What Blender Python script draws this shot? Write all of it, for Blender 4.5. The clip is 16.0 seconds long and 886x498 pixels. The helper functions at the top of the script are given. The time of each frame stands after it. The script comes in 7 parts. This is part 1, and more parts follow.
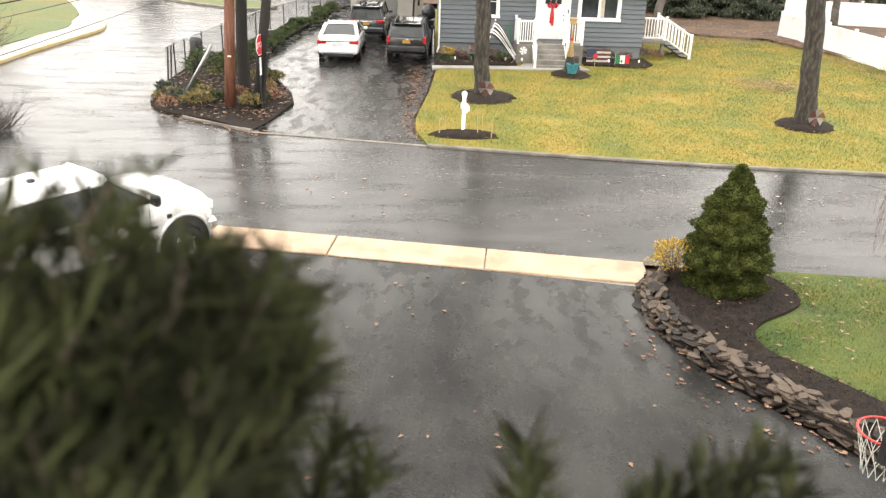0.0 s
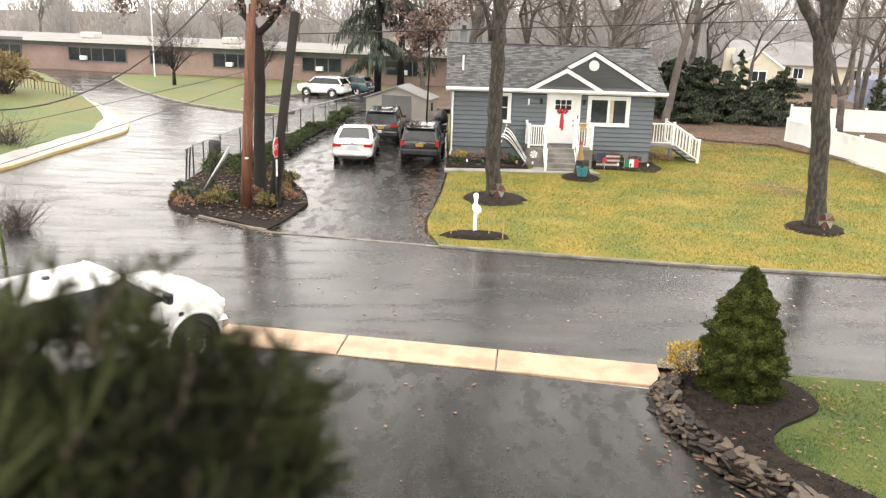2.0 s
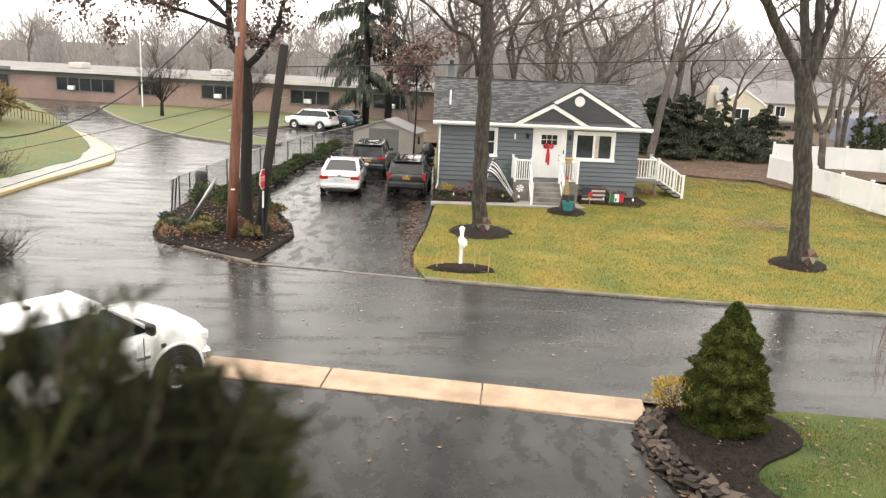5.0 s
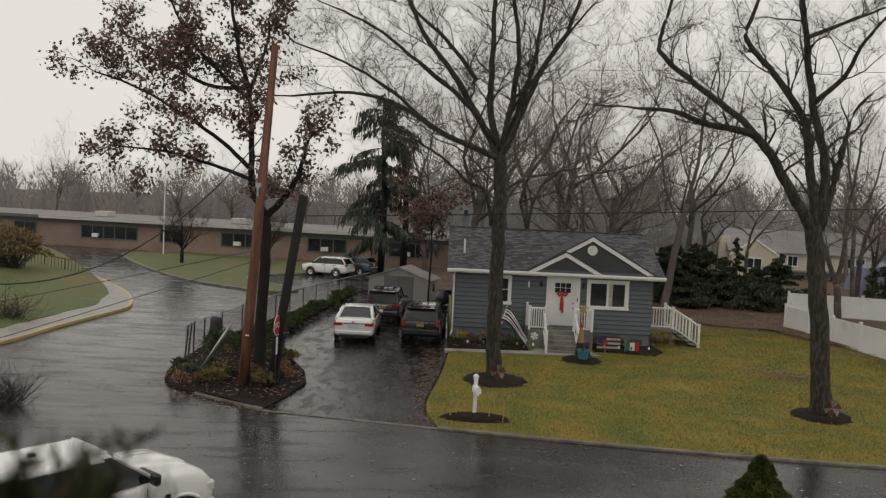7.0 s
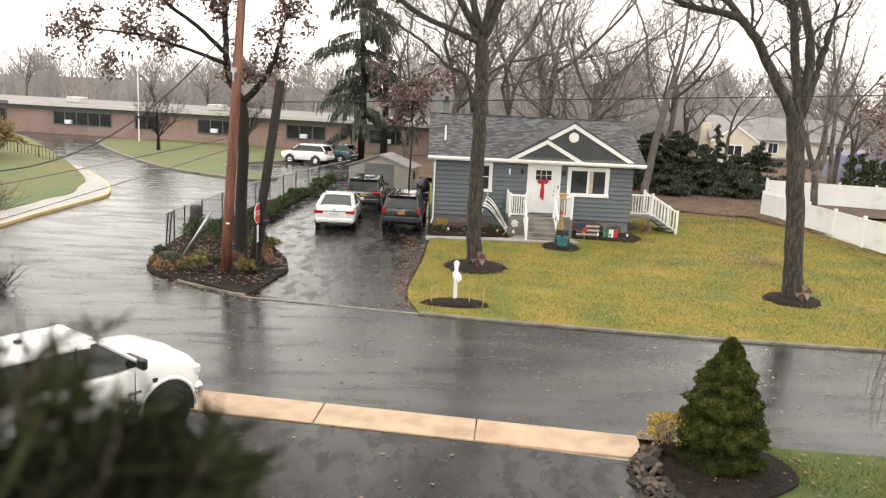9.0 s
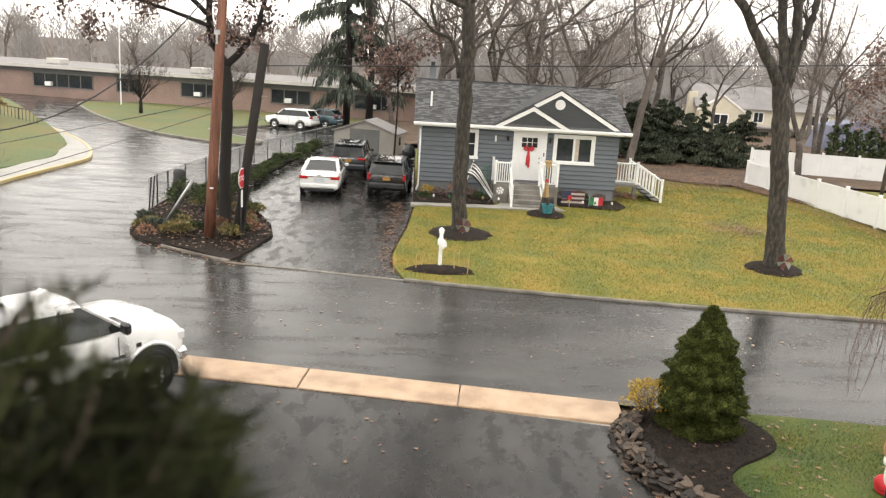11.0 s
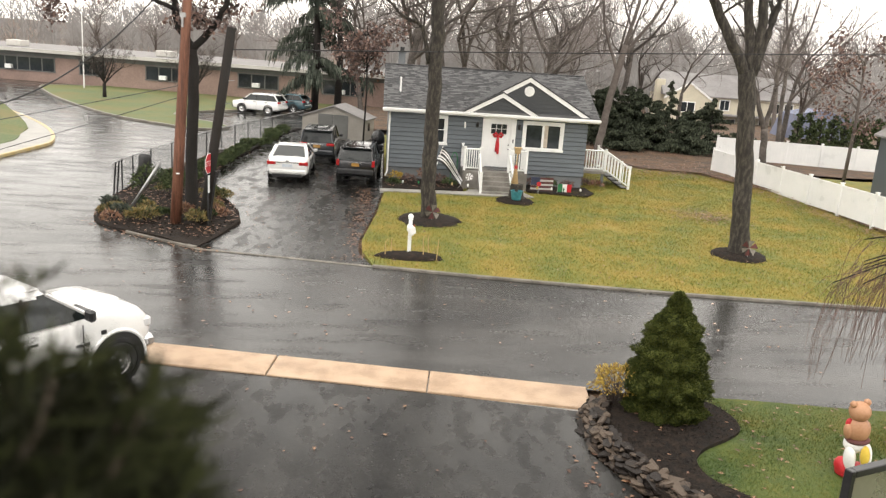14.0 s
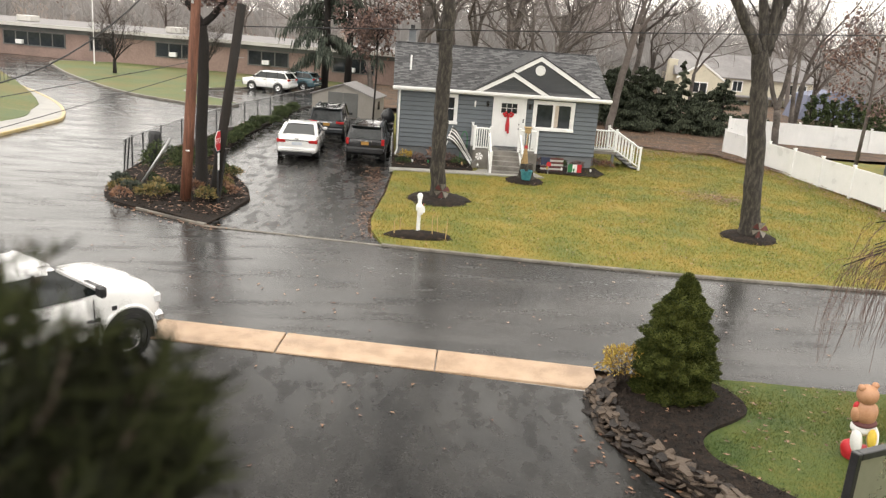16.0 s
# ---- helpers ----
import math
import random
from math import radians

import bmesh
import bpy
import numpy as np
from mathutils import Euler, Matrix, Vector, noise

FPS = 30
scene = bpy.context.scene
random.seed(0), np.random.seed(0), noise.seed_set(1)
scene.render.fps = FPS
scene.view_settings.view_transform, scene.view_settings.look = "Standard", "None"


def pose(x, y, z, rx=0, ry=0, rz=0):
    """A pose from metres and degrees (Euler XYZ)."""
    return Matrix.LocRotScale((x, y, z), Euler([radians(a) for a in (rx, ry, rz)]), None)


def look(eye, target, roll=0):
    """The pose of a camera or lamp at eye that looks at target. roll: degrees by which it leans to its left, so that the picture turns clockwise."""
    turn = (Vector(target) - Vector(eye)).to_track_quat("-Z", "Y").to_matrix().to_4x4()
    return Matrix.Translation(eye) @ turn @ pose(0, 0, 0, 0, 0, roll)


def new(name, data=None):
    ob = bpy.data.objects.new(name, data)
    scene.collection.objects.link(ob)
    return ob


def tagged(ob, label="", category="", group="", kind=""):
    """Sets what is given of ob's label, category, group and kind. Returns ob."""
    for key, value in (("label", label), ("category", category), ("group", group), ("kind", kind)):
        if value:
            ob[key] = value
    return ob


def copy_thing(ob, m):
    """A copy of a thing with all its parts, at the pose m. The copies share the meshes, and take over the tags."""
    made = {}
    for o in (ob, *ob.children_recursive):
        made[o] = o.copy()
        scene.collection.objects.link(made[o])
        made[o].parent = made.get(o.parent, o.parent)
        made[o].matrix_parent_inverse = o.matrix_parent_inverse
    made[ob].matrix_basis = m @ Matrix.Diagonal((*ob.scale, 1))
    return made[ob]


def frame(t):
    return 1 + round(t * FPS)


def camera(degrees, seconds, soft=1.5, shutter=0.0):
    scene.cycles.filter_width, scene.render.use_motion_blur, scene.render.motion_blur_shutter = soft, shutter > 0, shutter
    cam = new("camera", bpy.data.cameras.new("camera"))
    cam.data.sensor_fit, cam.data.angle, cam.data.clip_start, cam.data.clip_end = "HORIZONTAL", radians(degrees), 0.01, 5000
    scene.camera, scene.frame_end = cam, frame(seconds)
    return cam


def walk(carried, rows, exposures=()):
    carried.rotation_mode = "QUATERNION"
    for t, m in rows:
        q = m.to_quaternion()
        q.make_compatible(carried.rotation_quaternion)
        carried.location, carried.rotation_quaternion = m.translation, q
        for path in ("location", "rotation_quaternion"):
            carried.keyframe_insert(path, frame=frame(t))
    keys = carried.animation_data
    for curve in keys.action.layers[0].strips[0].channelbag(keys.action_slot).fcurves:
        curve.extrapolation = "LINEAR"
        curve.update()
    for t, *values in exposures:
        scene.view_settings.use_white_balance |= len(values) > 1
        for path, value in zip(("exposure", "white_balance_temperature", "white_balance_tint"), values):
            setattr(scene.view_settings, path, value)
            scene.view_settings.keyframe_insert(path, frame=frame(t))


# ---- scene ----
# ---- camera ----
cam = camera(56.44, 16.0, soft=1.3)
PATH = [
    (0.0, 0.014, -0.000, 6.700, -1.45, -22.63, 1.78),
    (0.5, 0.014, -0.001, 6.701, -1.39, -21.26, 1.61),
    (1.0, 0.015, 0.000, 6.701, -1.32, -20.11, 1.64),
    (1.5, 0.014, -0.003, 6.700, -1.00, -18.40, 1.70),
    (2.0, 0.015, -0.002, 6.699, -0.39, -15.72, 1.85),
    (2.5, 0.013, 0.001, 6.700, -0.03, -14.17, 1.83),
    (3.0, 0.014, 0.002, 6.702, 0.07, -13.94, 2.12),
    (3.5, 0.016, 0.003, 6.704, -0.00, -14.20, 2.18),
    (6.0, 0.029, -0.005, 6.700, -1.85, -10.62, 2.63),
    (6.5, 0.031, -0.003, 6.700, -0.63, -6.27, 2.58),
    (7.0, 0.033, -0.005, 6.701, 0.17, -3.27, 2.67),
    (7.5, 0.036, -0.001, 6.700, 0.42, -2.96, 2.73),
    (8.0, 0.037, -0.000, 6.700, -0.22, -6.17, 2.62),
    (8.5, 0.041, 0.001, 6.700, -1.13, -9.87, 2.78),
    (9.0, 0.042, 0.001, 6.700, -1.53, -10.99, 2.79),
    (11.5, 0.048, -0.001, 6.698, -3.34, -13.37, 3.70),
    (12.0, 0.049, -0.001, 6.699, -4.16, -12.72, 3.78),
    (12.5, 0.048, 0.003, 6.700, -4.66, -12.78, 3.87),
    (13.0, 0.048, 0.002, 6.699, -4.94, -13.46, 3.98),
    (13.5, 0.051, 0.001, 6.698, -4.97, -13.85, 3.94),
    (14.0, 0.049, 0.002, 6.699, -4.96, -14.04, 4.01),
    (14.5, 0.049, 0.004, 6.700, -5.16, -14.56, 4.19),
    (15.0, 0.050, 0.003, 6.699, -5.39, -15.41, 4.35),
    (15.5, 0.049, 0.001, 6.699, -5.14, -15.74, 4.47),
    (16.0, 0.049, -0.001, 6.699, -4.43, -15.51, 4.39),
]

cam.data.dof.use_dof, cam.data.dof.focus_distance, cam.data.dof.aperture_fstop = True, 26.0, 4.2
EXPOSURES = [(0.0, 0.99), (1.0, 0.92), (2.0, 0.81), (2.6, 0.52), (3.5, 0.40), (5.6, 0.58), (6.0, 0.56), (6.3, 0.05), (6.6, -0.66), (7.0, -1.27), (7.5, -1.14), (8.0, -1.08),
             (8.5, 0.16), (9.0, 0.36), (11.5, 0.36), (16.0, 0.34)]
walk(cam, [(t, pose(x, y, z, 90 + p, 0, w) @ pose(0, 0, 0, 0, 0, r)) for t, x, y, z, w, p, r in PATH], EXPOSURES)

# ---- sky and sun: a bright, wet, overcast day ----
world = bpy.data.worlds.new("overcast")
scene.world = world
world.use_nodes = True
wn, wl = world.node_tree.nodes, world.node_tree.links
sky = wn.new("ShaderNodeTexSky")
sky.sky_type, sky.sun_disc = "NISHITA", False
sky.sun_elevation, sky.sun_rotation = radians(48), radians(150)
thin = wn.new("ShaderNodeHueSaturation")
thin.inputs["Saturation"].default_value, thin.inputs["Value"].default_value = 0.1, 0.2
wl.new(sky.outputs[0], thin.inputs["Color"])
cloud = wn.new("ShaderNodeMixRGB")
cloud.inputs[0].default_value = 0.9
cloud.inputs[2].default_value = (1.96, 1.86, 1.72, 1)
wl.new(thin.outputs[0], cloud.inputs[1])
wl.new(cloud.outputs[0], wn["Background"].inputs[0])
wn["Background"].inputs[1].default_value = 1.0
sun = new("sun", bpy.data.lights.new("sun", "SUN"))
sun.data.energy, sun.data.angle, sun.data.color = 0.6, radians(35), (1.0, 0.97, 0.93)
sun.matrix_world = look((-20, -35, 45), (0, 0, 0))

# ---- materials ----
def mat(name, cols, rough=0.6, scale=3.0, fine=60.0, bump=0.2, bumpscale=None, metal=0.0, rvar=0.1, spec=0.5, stretch=(1, 1, 1), obj_random=0.0, island=0.0,
        transmission=0.0, coat=0.0, thick=0.01):
    """A procedural surface: two to three colours mixed at a coarse and a fine scale, uneven gloss and relief."""
    m = bpy.data.materials.new(name)
    m.use_nodes = True
    n, l = m.node_tree.nodes, m.node_tree.links
    b = n["Principled BSDF"]
    tc, mp = n.new("ShaderNodeTexCoord"), n.new("ShaderNodeMapping")
    mp.inputs["Scale"].default_value = stretch
    geo = n.new("ShaderNodeNewGeometry")
    l.new(geo.outputs["Position"] if stretch == (1, 1, 1) else tc.outputs["Object"], mp.inputs[0])
    big, small = n.new("ShaderNodeTexNoise"), n.new("ShaderNodeTexNoise")
    for k, s, d in ((big, scale, 5.0), (small, fine, 3.0)):
        k.inputs["Scale"].default_value, k.inputs["Detail"].default_value = s, d
        l.new(mp.outputs[0], k.inputs["Vector"])
    ramp = n.new("ShaderNodeValToRGB")
    ramp.color_ramp.elements[0].position, ramp.color_ramp.elements[1].position = 0.32, 0.68
    ramp.color_ramp.elements[0].color = (*cols[0], 1)
    ramp.color_ramp.elements[1].color = (*cols[-1], 1)
    if len(cols) > 2:
        ramp.color_ramp.elements.new(0.5).color = (*cols[1], 1)
    add = n.new("ShaderNodeMath")
    add.operation = "MULTIPLY_ADD"
    sub = n.new("ShaderNodeMath")
    sub.operation = "SUBTRACT"
    l.new(small.outputs[0], sub.inputs[0])
    sub.inputs[1].default_value = 0.5
    l.new(sub.outputs[0], add.inputs[0])
    add.inputs[1].default_value = 0.6
    l.new(big.outputs[0], add.inputs[2])
    last = add.outputs[0]
    if obj_random or island:
        src = n.new("ShaderNodeObjectInfo").outputs["Random"] if obj_random else geo.outputs["Random Per Island"]
        c = n.new("ShaderNodeMath")
        c.operation = "SUBTRACT"
        l.new(src, c.inputs[0])
        c.inputs[1].default_value = 0.5
        a2 = n.new("ShaderNodeMath")
        a2.operation = "MULTIPLY_ADD"
        l.new(c.outputs[0], a2.inputs[0])
        a2.inputs[1].default_value = obj_random or island
        l.new(last, a2.inputs[2])
        last = a2.outputs[0]
    l.new(last, ramp.inputs[0])
    l.new(ramp.outputs[0], b.inputs["Base Color"])
    rr = n.new("ShaderNodeMapRange")
    rr.inputs["From Min"].default_value, rr.inputs["From Max"].default_value = 0.3, 0.7
    rr.inputs["To Min"].default_value, rr.inputs["To Max"].default_value = max(0.02, rough - rvar), min(1, rough + rvar)
    l.new(big.outputs[0], rr.inputs[0])
    l.new(rr.outputs[0], b.inputs["Roughness"])
    b.inputs["Metallic"].default_value, b.inputs["Specular IOR Level"].default_value = metal, spec
    b.inputs["Transmission Weight"].default_value, b.inputs["Coat Weight"].default_value = transmission, coat
    if bump:
        bp = n.new("ShaderNodeBump")
        bp.inputs["Strength"].default_value, bp.inputs["Distance"].default_value = bump, thick
        if bumpscale:
            bs = n.new("ShaderNodeTexNoise")
            bs.inputs["Scale"].default_value, bs.inputs["Detail"].default_value = bumpscale, 4
            l.new(mp.outputs[0], bs.inputs["Vector"])
            l.new(bs.outputs[0], bp.inputs["Height"])
        else:
            l.new(small.outputs[0], bp.inputs["Height"])
        l.new(bp.outputs[0], b.inputs["Normal"])
    return m


def wet(name, dark, light, lo, hi, scale, ripple, stretch=(0.35, 1, 1)):
    """Rain-wet asphalt: fine aggregate, a film of water that lies smooth in the hollows and rough on the crowns."""
    m = bpy.data.materials.new(name)
    m.use_nodes = True
    n, l = m.node_tree.nodes, m.node_tree.links
    b = n["Principled BSDF"]
    geo, mp = n.new("ShaderNodeNewGeometry"), n.new("ShaderNodeMapping")
    mp.inputs["Scale"].default_value, mp.inputs["Rotation"].default_value = stretch, (0, 0, radians(-9))
    l.new(geo.outputs["Position"], mp.inputs[0])
    pool, patch, grit, wave = [n.new("ShaderNodeTexNoise") for _ in range(4)]
    for k, s, d, src in ((pool, scale, 5, mp.outputs[0]), (patch, scale * 0.45, 3, mp.outputs[0]), (grit, 42, 8, geo.outputs["Position"]), (wave, 7, 3, geo.outputs["Position"])):
        k.inputs["Scale"].default_value, k.inputs["Detail"].default_value = s, d
        l.new(src, k.inputs["Vector"])
    ramp = n.new("ShaderNodeValToRGB")
    ramp.color_ramp.elements[0].position, ramp.color_ramp.elements[1].position = 0.3, 0.72
    ramp.color_ramp.elements[0].color, ramp.color_ramp.elements[1].color = (*dark, 1), (*light, 1)
    mixer = n.new("ShaderNodeMath")
    mixer.operation = "MULTIPLY_ADD"
    l.new(grit.outputs[0], mixer.inputs[0])
    mixer.inputs[1].default_value = 1.0
    off = n.new("ShaderNodeMath")
    off.operation = "SUBTRACT"
    l.new(patch.outputs[0], off.inputs[0])
    off.inputs[1].default_value = 0.5
    l.new(off.outputs[0], mixer.inputs[2])
    l.new(mixer.outputs[0], ramp.inputs[0])
    l.new(ramp.outputs[0], b.inputs["Base Color"])
    rr = n.new("ShaderNodeMapRange")
    rr.inputs["From Min"].default_value, rr.inputs["From Max"].default_value = 0.34, 0.66
    rr.inputs["To Min"].default_value, rr.inputs["To Max"].default_value = lo, hi
    speck = n.new("ShaderNodeTexNoise")
    speck.inputs["Scale"].default_value, speck.inputs["Detail"].default_value = 9.0, 6
    l.new(geo.outputs["Position"], speck.inputs["Vector"])
    both = n.new("ShaderNodeMath")
    both.operation = "MULTIPLY_ADD"
    l.new(speck.outputs[0], both.inputs[0])
    both.inputs[1].default_value = 0.32
    less = n.new("ShaderNodeMath")
    less.operation = "SUBTRACT"
    l.new(pool.outputs[0], less.inputs[0])
    less.inputs[1].default_value = 0.16
    l.new(less.outputs[0], both.inputs[2])
    l.new(both.outputs[0], rr.inputs[0])
    l.new(rr.outputs[0], b.inputs["Roughness"])
    b.inputs["IOR"].default_value = 1.34
    bp, bp2 = n.new("ShaderNodeBump"), n.new("ShaderNodeBump")
    bp.inputs["Strength"].default_value, bp.inputs["Distance"].default_value = 0.7, 0.004
    bp2.inputs["Strength"].default_value, bp2.inputs["Distance"].default_value = ripple, 0.004
    l.new(grit.outputs[0], bp.inputs["Height"])
    l.new(wave.outputs[0], bp2.inputs["Height"])
    l.new(bp.outputs[0], bp2.inputs["Normal"])
    l.new(bp2.outputs[0], b.inputs["Normal"])
    return m


ASPHALT = wet("wet_street_asphalt", (0.012, 0.012, 0.012), (0.055, 0.053, 0.050), 0.03, 0.32, 1.5, 0.34, (0.3, 1, 1))
DRIVE = wet("wet_sealed_driveway", (0.003, 0.003, 0.003), (0.027, 0.026, 0.024), 0.05, 0.40, 2.6, 0.55, (1, 0.5, 1))
APRON = mat("tan_wet_concrete", [(0.28, 0.185, 0.115), (0.42, 0.292, 0.193), (0.47, 0.345, 0.24)], 0.45, 1.6, 50, 0.2)
CONCRETE = mat("grey_concrete", [(0.20, 0.19, 0.175), (0.30, 0.29, 0.27), (0.36, 0.345, 0.32)], 0.5, 1.5, 40, 0.2)
KERB = mat("damp_kerb_concrete", [(0.075, 0.066, 0.055), (0.15, 0.135, 0.112), (0.22, 0.20, 0.17)], 0.5, 2, 40, 0.4)
PAINTKERB = mat("kerb_with_worn_yellow_paint", [(0.45, 0.33, 0.12), (0.5, 0.42, 0.27)], 0.5, 2, 40, 0.2)
GRASS = mat("yellowing_lawn", [(0.105, 0.126, 0.013), (0.182, 0.168, 0.019), (0.27, 0.196, 0.038)], 0.75, 0.6, 26, 0.5, 60, thick=0.03)
GREEN = mat("green_lawn", [(0.038, 0.066, 0.006), (0.066, 0.092, 0.009), (0.120, 0.113, 0.020)], 0.75, 0.7, 14, 0.6, 60, thick=0.03)
FARGRASS = mat("far_lawn", [(0.065, 0.098, 0.026), (0.105, 0.122, 0.036), (0.15, 0.13, 0.05)], 0.8, 0.25, 7, 0.4, thick=0.03)
BLADE = mat("grass_blade_yellow", [(0.095, 0.125, 0.012), (0.190, 0.174, 0.019), (0.30, 0.212, 0.042)], 0.6, 0.6, 18, 0, island=0.6)
BLADEGREEN = mat("grass_blade_green", [(0.034, 0.070, 0.006), (0.066, 0.104, 0.010), (0.14, 0.132, 0.024)], 0.6, 0.7, 8, 0, island=0.5)
MULCH = mat("dark_wet_mulch", [(0.008, 0.006, 0.005), (0.018, 0.013, 0.010), (0.034, 0.024, 0.018)], 0.9, 6, 70, 0.9, 45, thick=0.03, spec=0.25)
LITTER = mat("leaf_litter_soil", [(0.045, 0.030, 0.020), (0.095, 0.058, 0.035), (0.14, 0.085, 0.05)], 0.85, 1.2, 20, 0.8, 30, thick=0.04)
LEAF = mat("fallen_oak_leaf", [(0.10, 0.045, 0.027), (0.19, 0.09, 0.052), (0.30, 0.17, 0.10)], 0.45, 3, 50, 0, island=0.9)
OAKLEAF = mat("dry_purple_brown_leaf", [(0.075, 0.048, 0.043), (0.13, 0.084, 0.071), (0.20, 0.125, 0.10)], 0.6, 2, 20, 0, island=0.8)
SIDING = mat("slate_blue_siding", [(0.082, 0.097, 0.110), (0.096, 0.112, 0.126), (0.106, 0.123, 0.138)], 0.45, 0.8, 30, 0.06)
SHINGLE = mat("charcoal_shingle", [(0.036, 0.036, 0.038), (0.066, 0.066, 0.068), (0.112, 0.112, 0.114)], 0.8, 3, 9, 0.4, island=0.75)
GABLE = mat("charcoal_gable_siding", [(0.040, 0.043, 0.048), (0.052, 0.056, 0.061)], 0.5, 0.8, 30, 0.06)
# bark and twigs at middle distance, some haze painted in as lighter colour
BARKMID = mat("dark_bark_lightened_for_haze", [(0.050, 0.042, 0.037), (0.092, 0.079, 0.070), (0.145, 0.125, 0.110)], 0.9, 1.2, 9, 0.6, thick=0.03)
TWIGMID = mat("bare_twigs_lightened_for_haze", [(0.15, 0.128, 0.118), (0.24, 0.208, 0.192)], 0.9, 0.4, 4, 0)
WHITE = mat("white_painted_trim", [(0.74, 0.74, 0.73), (0.82, 0.82, 0.81)], 0.4, 2, 30, 0.03)
VINYL = mat("white_vinyl", [(0.76, 0.77, 0.76), (0.84, 0.84, 0.83)], 0.35, 1.0, 20, 0.03)
FOUND = mat("painted_foundation", [(0.12, 0.13, 0.14), (0.18, 0.19, 0.195)], 0.7, 1.5, 30, 0.2)
RED = mat("red_ribbon", [(0.42, 0.012, 0.02), (0.56, 0.03, 0.04)], 0.5, 5, 40, 0.1)
BLACK = mat("black_enamel", [(0.012, 0.012, 0.013), (0.03, 0.03, 0.032)], 0.35, 4, 40, 0.05)
DARKWOOD = mat("dark_weathered_pole", [(0.008, 0.006, 0.005), (0.020, 0.015, 0.012)], 0.9, 1.5, 12, 0.6, stretch=(6, 6, 0.7), thick=0.02)
POLEWOOD = mat("reddish_pole_wood", [(0.075, 0.028, 0.016), (0.135, 0.052, 0.029), (0.20, 0.090, 0.054)], 0.65, 1.5, 10, 0.5, stretch=(7, 7, 0.5), thick=0.02)
BARK = mat("wet_oak_bark", [(0.018, 0.015, 0.012), (0.047, 0.040, 0.032), (0.100, 0.088, 0.071)], 0.9, 3.0, 22, 1.0, stretch=(4, 4, 1.3), thick=0.05)
BARKDARK = mat("black_wet_bark", [(0.009, 0.007, 0.006), (0.024, 0.019, 0.016)], 0.9, 2.0, 16, 1.0, stretch=(5, 5, 0.9), thick=0.05)
# drizzle haze is mixed into these three colours, which makes them paler
BARKFAR = mat("bark_greyed_for_haze", [(0.085, 0.070, 0.062), (0.15, 0.128, 0.115)], 0.9, 0.8, 6, 0.4)
TWIGFAR = mat("far_twigs_paled_for_haze", [(0.22, 0.19, 0.18), (0.32, 0.285, 0.27)], 0.9, 0.1, 2, 0)
WOODFAR = mat("far_wood_paled_for_haze", [(0.255, 0.245, 0.238), (0.335, 0.32, 0.312)], 1.0, 0.08, 1.5, 0)
TWIG = mat("bare_twigs", [(0.035, 0.026, 0.023), (0.07, 0.052, 0.045)], 0.8, 1, 10, 0)
NEEDLE = mat("spruce_needles", [(0.021, 0.030, 0.006), (0.047, 0.060, 0.012), (0.092, 0.104, 0.023)], 0.8, 4, 30, 0, island=0.6, spec=0.2)
CONIFER = mat("conifer_foliage", [(0.040, 0.050, 0.040), (0.072, 0.084, 0.066), (0.11, 0.122, 0.098)], 0.95, 0.6, 5, 0, island=0.7, spec=0.15)
HEDGE = mat("dark_hedge_leaves", [(0.024, 0.036, 0.015), (0.052, 0.072, 0.030), (0.095, 0.115, 0.05)], 0.9, 1.5, 20, 0, island=0.7, spec=0.2)
EVERGREEN = mat("hazy_evergreen_leaves", [(0.024, 0.030, 0.020), (0.048, 0.057, 0.038), (0.085, 0.096, 0.064)], 0.95, 0.8, 12, 0, island=0.7, spec=0.15)
FIR = mat("garland_needles", [(0.009, 0.010, 0.004), (0.019, 0.022, 0.008), (0.038, 0.044, 0.016)], 0.85, 8, 60, 0, island=0.7, spec=0.15)
FIRSTEM = mat("garland_stem", [(0.03, 0.022, 0.014), (0.06, 0.04, 0.025)], 0.7, 20, 90, 0.2)
YELLOW = mat("yellow_shrub_leaves", [(0.27, 0.16, 0.014), (0.42, 0.27, 0.026), (0.50, 0.37, 0.07)], 0.55, 6, 30, 0, island=0.7)
STONE = mat("brown_fieldstone", [(0.012, 0.008, 0.006), (0.034, 0.023, 0.016), (0.090, 0.066, 0.048)], 0.55, 4, 35, 0.8, obj_random=0.9, thick=0.02, spec=0.4)
# brick colour greyed to carry the haze that hangs before the school
BRICK = mat("school_brick_greyed_for_haze", [(0.20, 0.142, 0.120), (0.25, 0.175, 0.148), (0.30, 0.215, 0.182)], 0.85, 0.4, 8, 0.1)
FASCIA = mat("pale_fascia", [(0.42, 0.405, 0.375), (0.52, 0.50, 0.47)], 0.6, 0.5, 5, 0)
DARKGLASS = mat("dark_window_glass", [(0.018, 0.021, 0.024), (0.035, 0.04, 0.045)], 0.06, 0.7, 5, 0, rvar=0.03)
CARGLASS = mat("tinted_car_glass", [(0.010, 0.013, 0.014), (0.022, 0.027, 0.028)], 0.04, 1.5, 10, 0, rvar=0.02)
RUBBER = mat("tyre_rubber", [(0.012, 0.012, 0.012), (0.025, 0.025, 0.024)], 0.75, 8, 60, 0.2)
CHROME = mat("bright_metal", [(0.55, 0.55, 0.56), (0.7, 0.7, 0.7)], 0.22, 5, 40, 0, metal=1.0)
STEEL = mat("galvanised_steel", [(0.30, 0.30, 0.30), (0.45, 0.45, 0.45)], 0.45, 5, 60, 0.05, metal=0.8)
PAINTWHITE = mat("white_car_paint", [(0.76, 0.76, 0.75), (0.82, 0.82, 0.81)], 0.16, 1, 20, 0, rvar=0.05, coat=0.6)
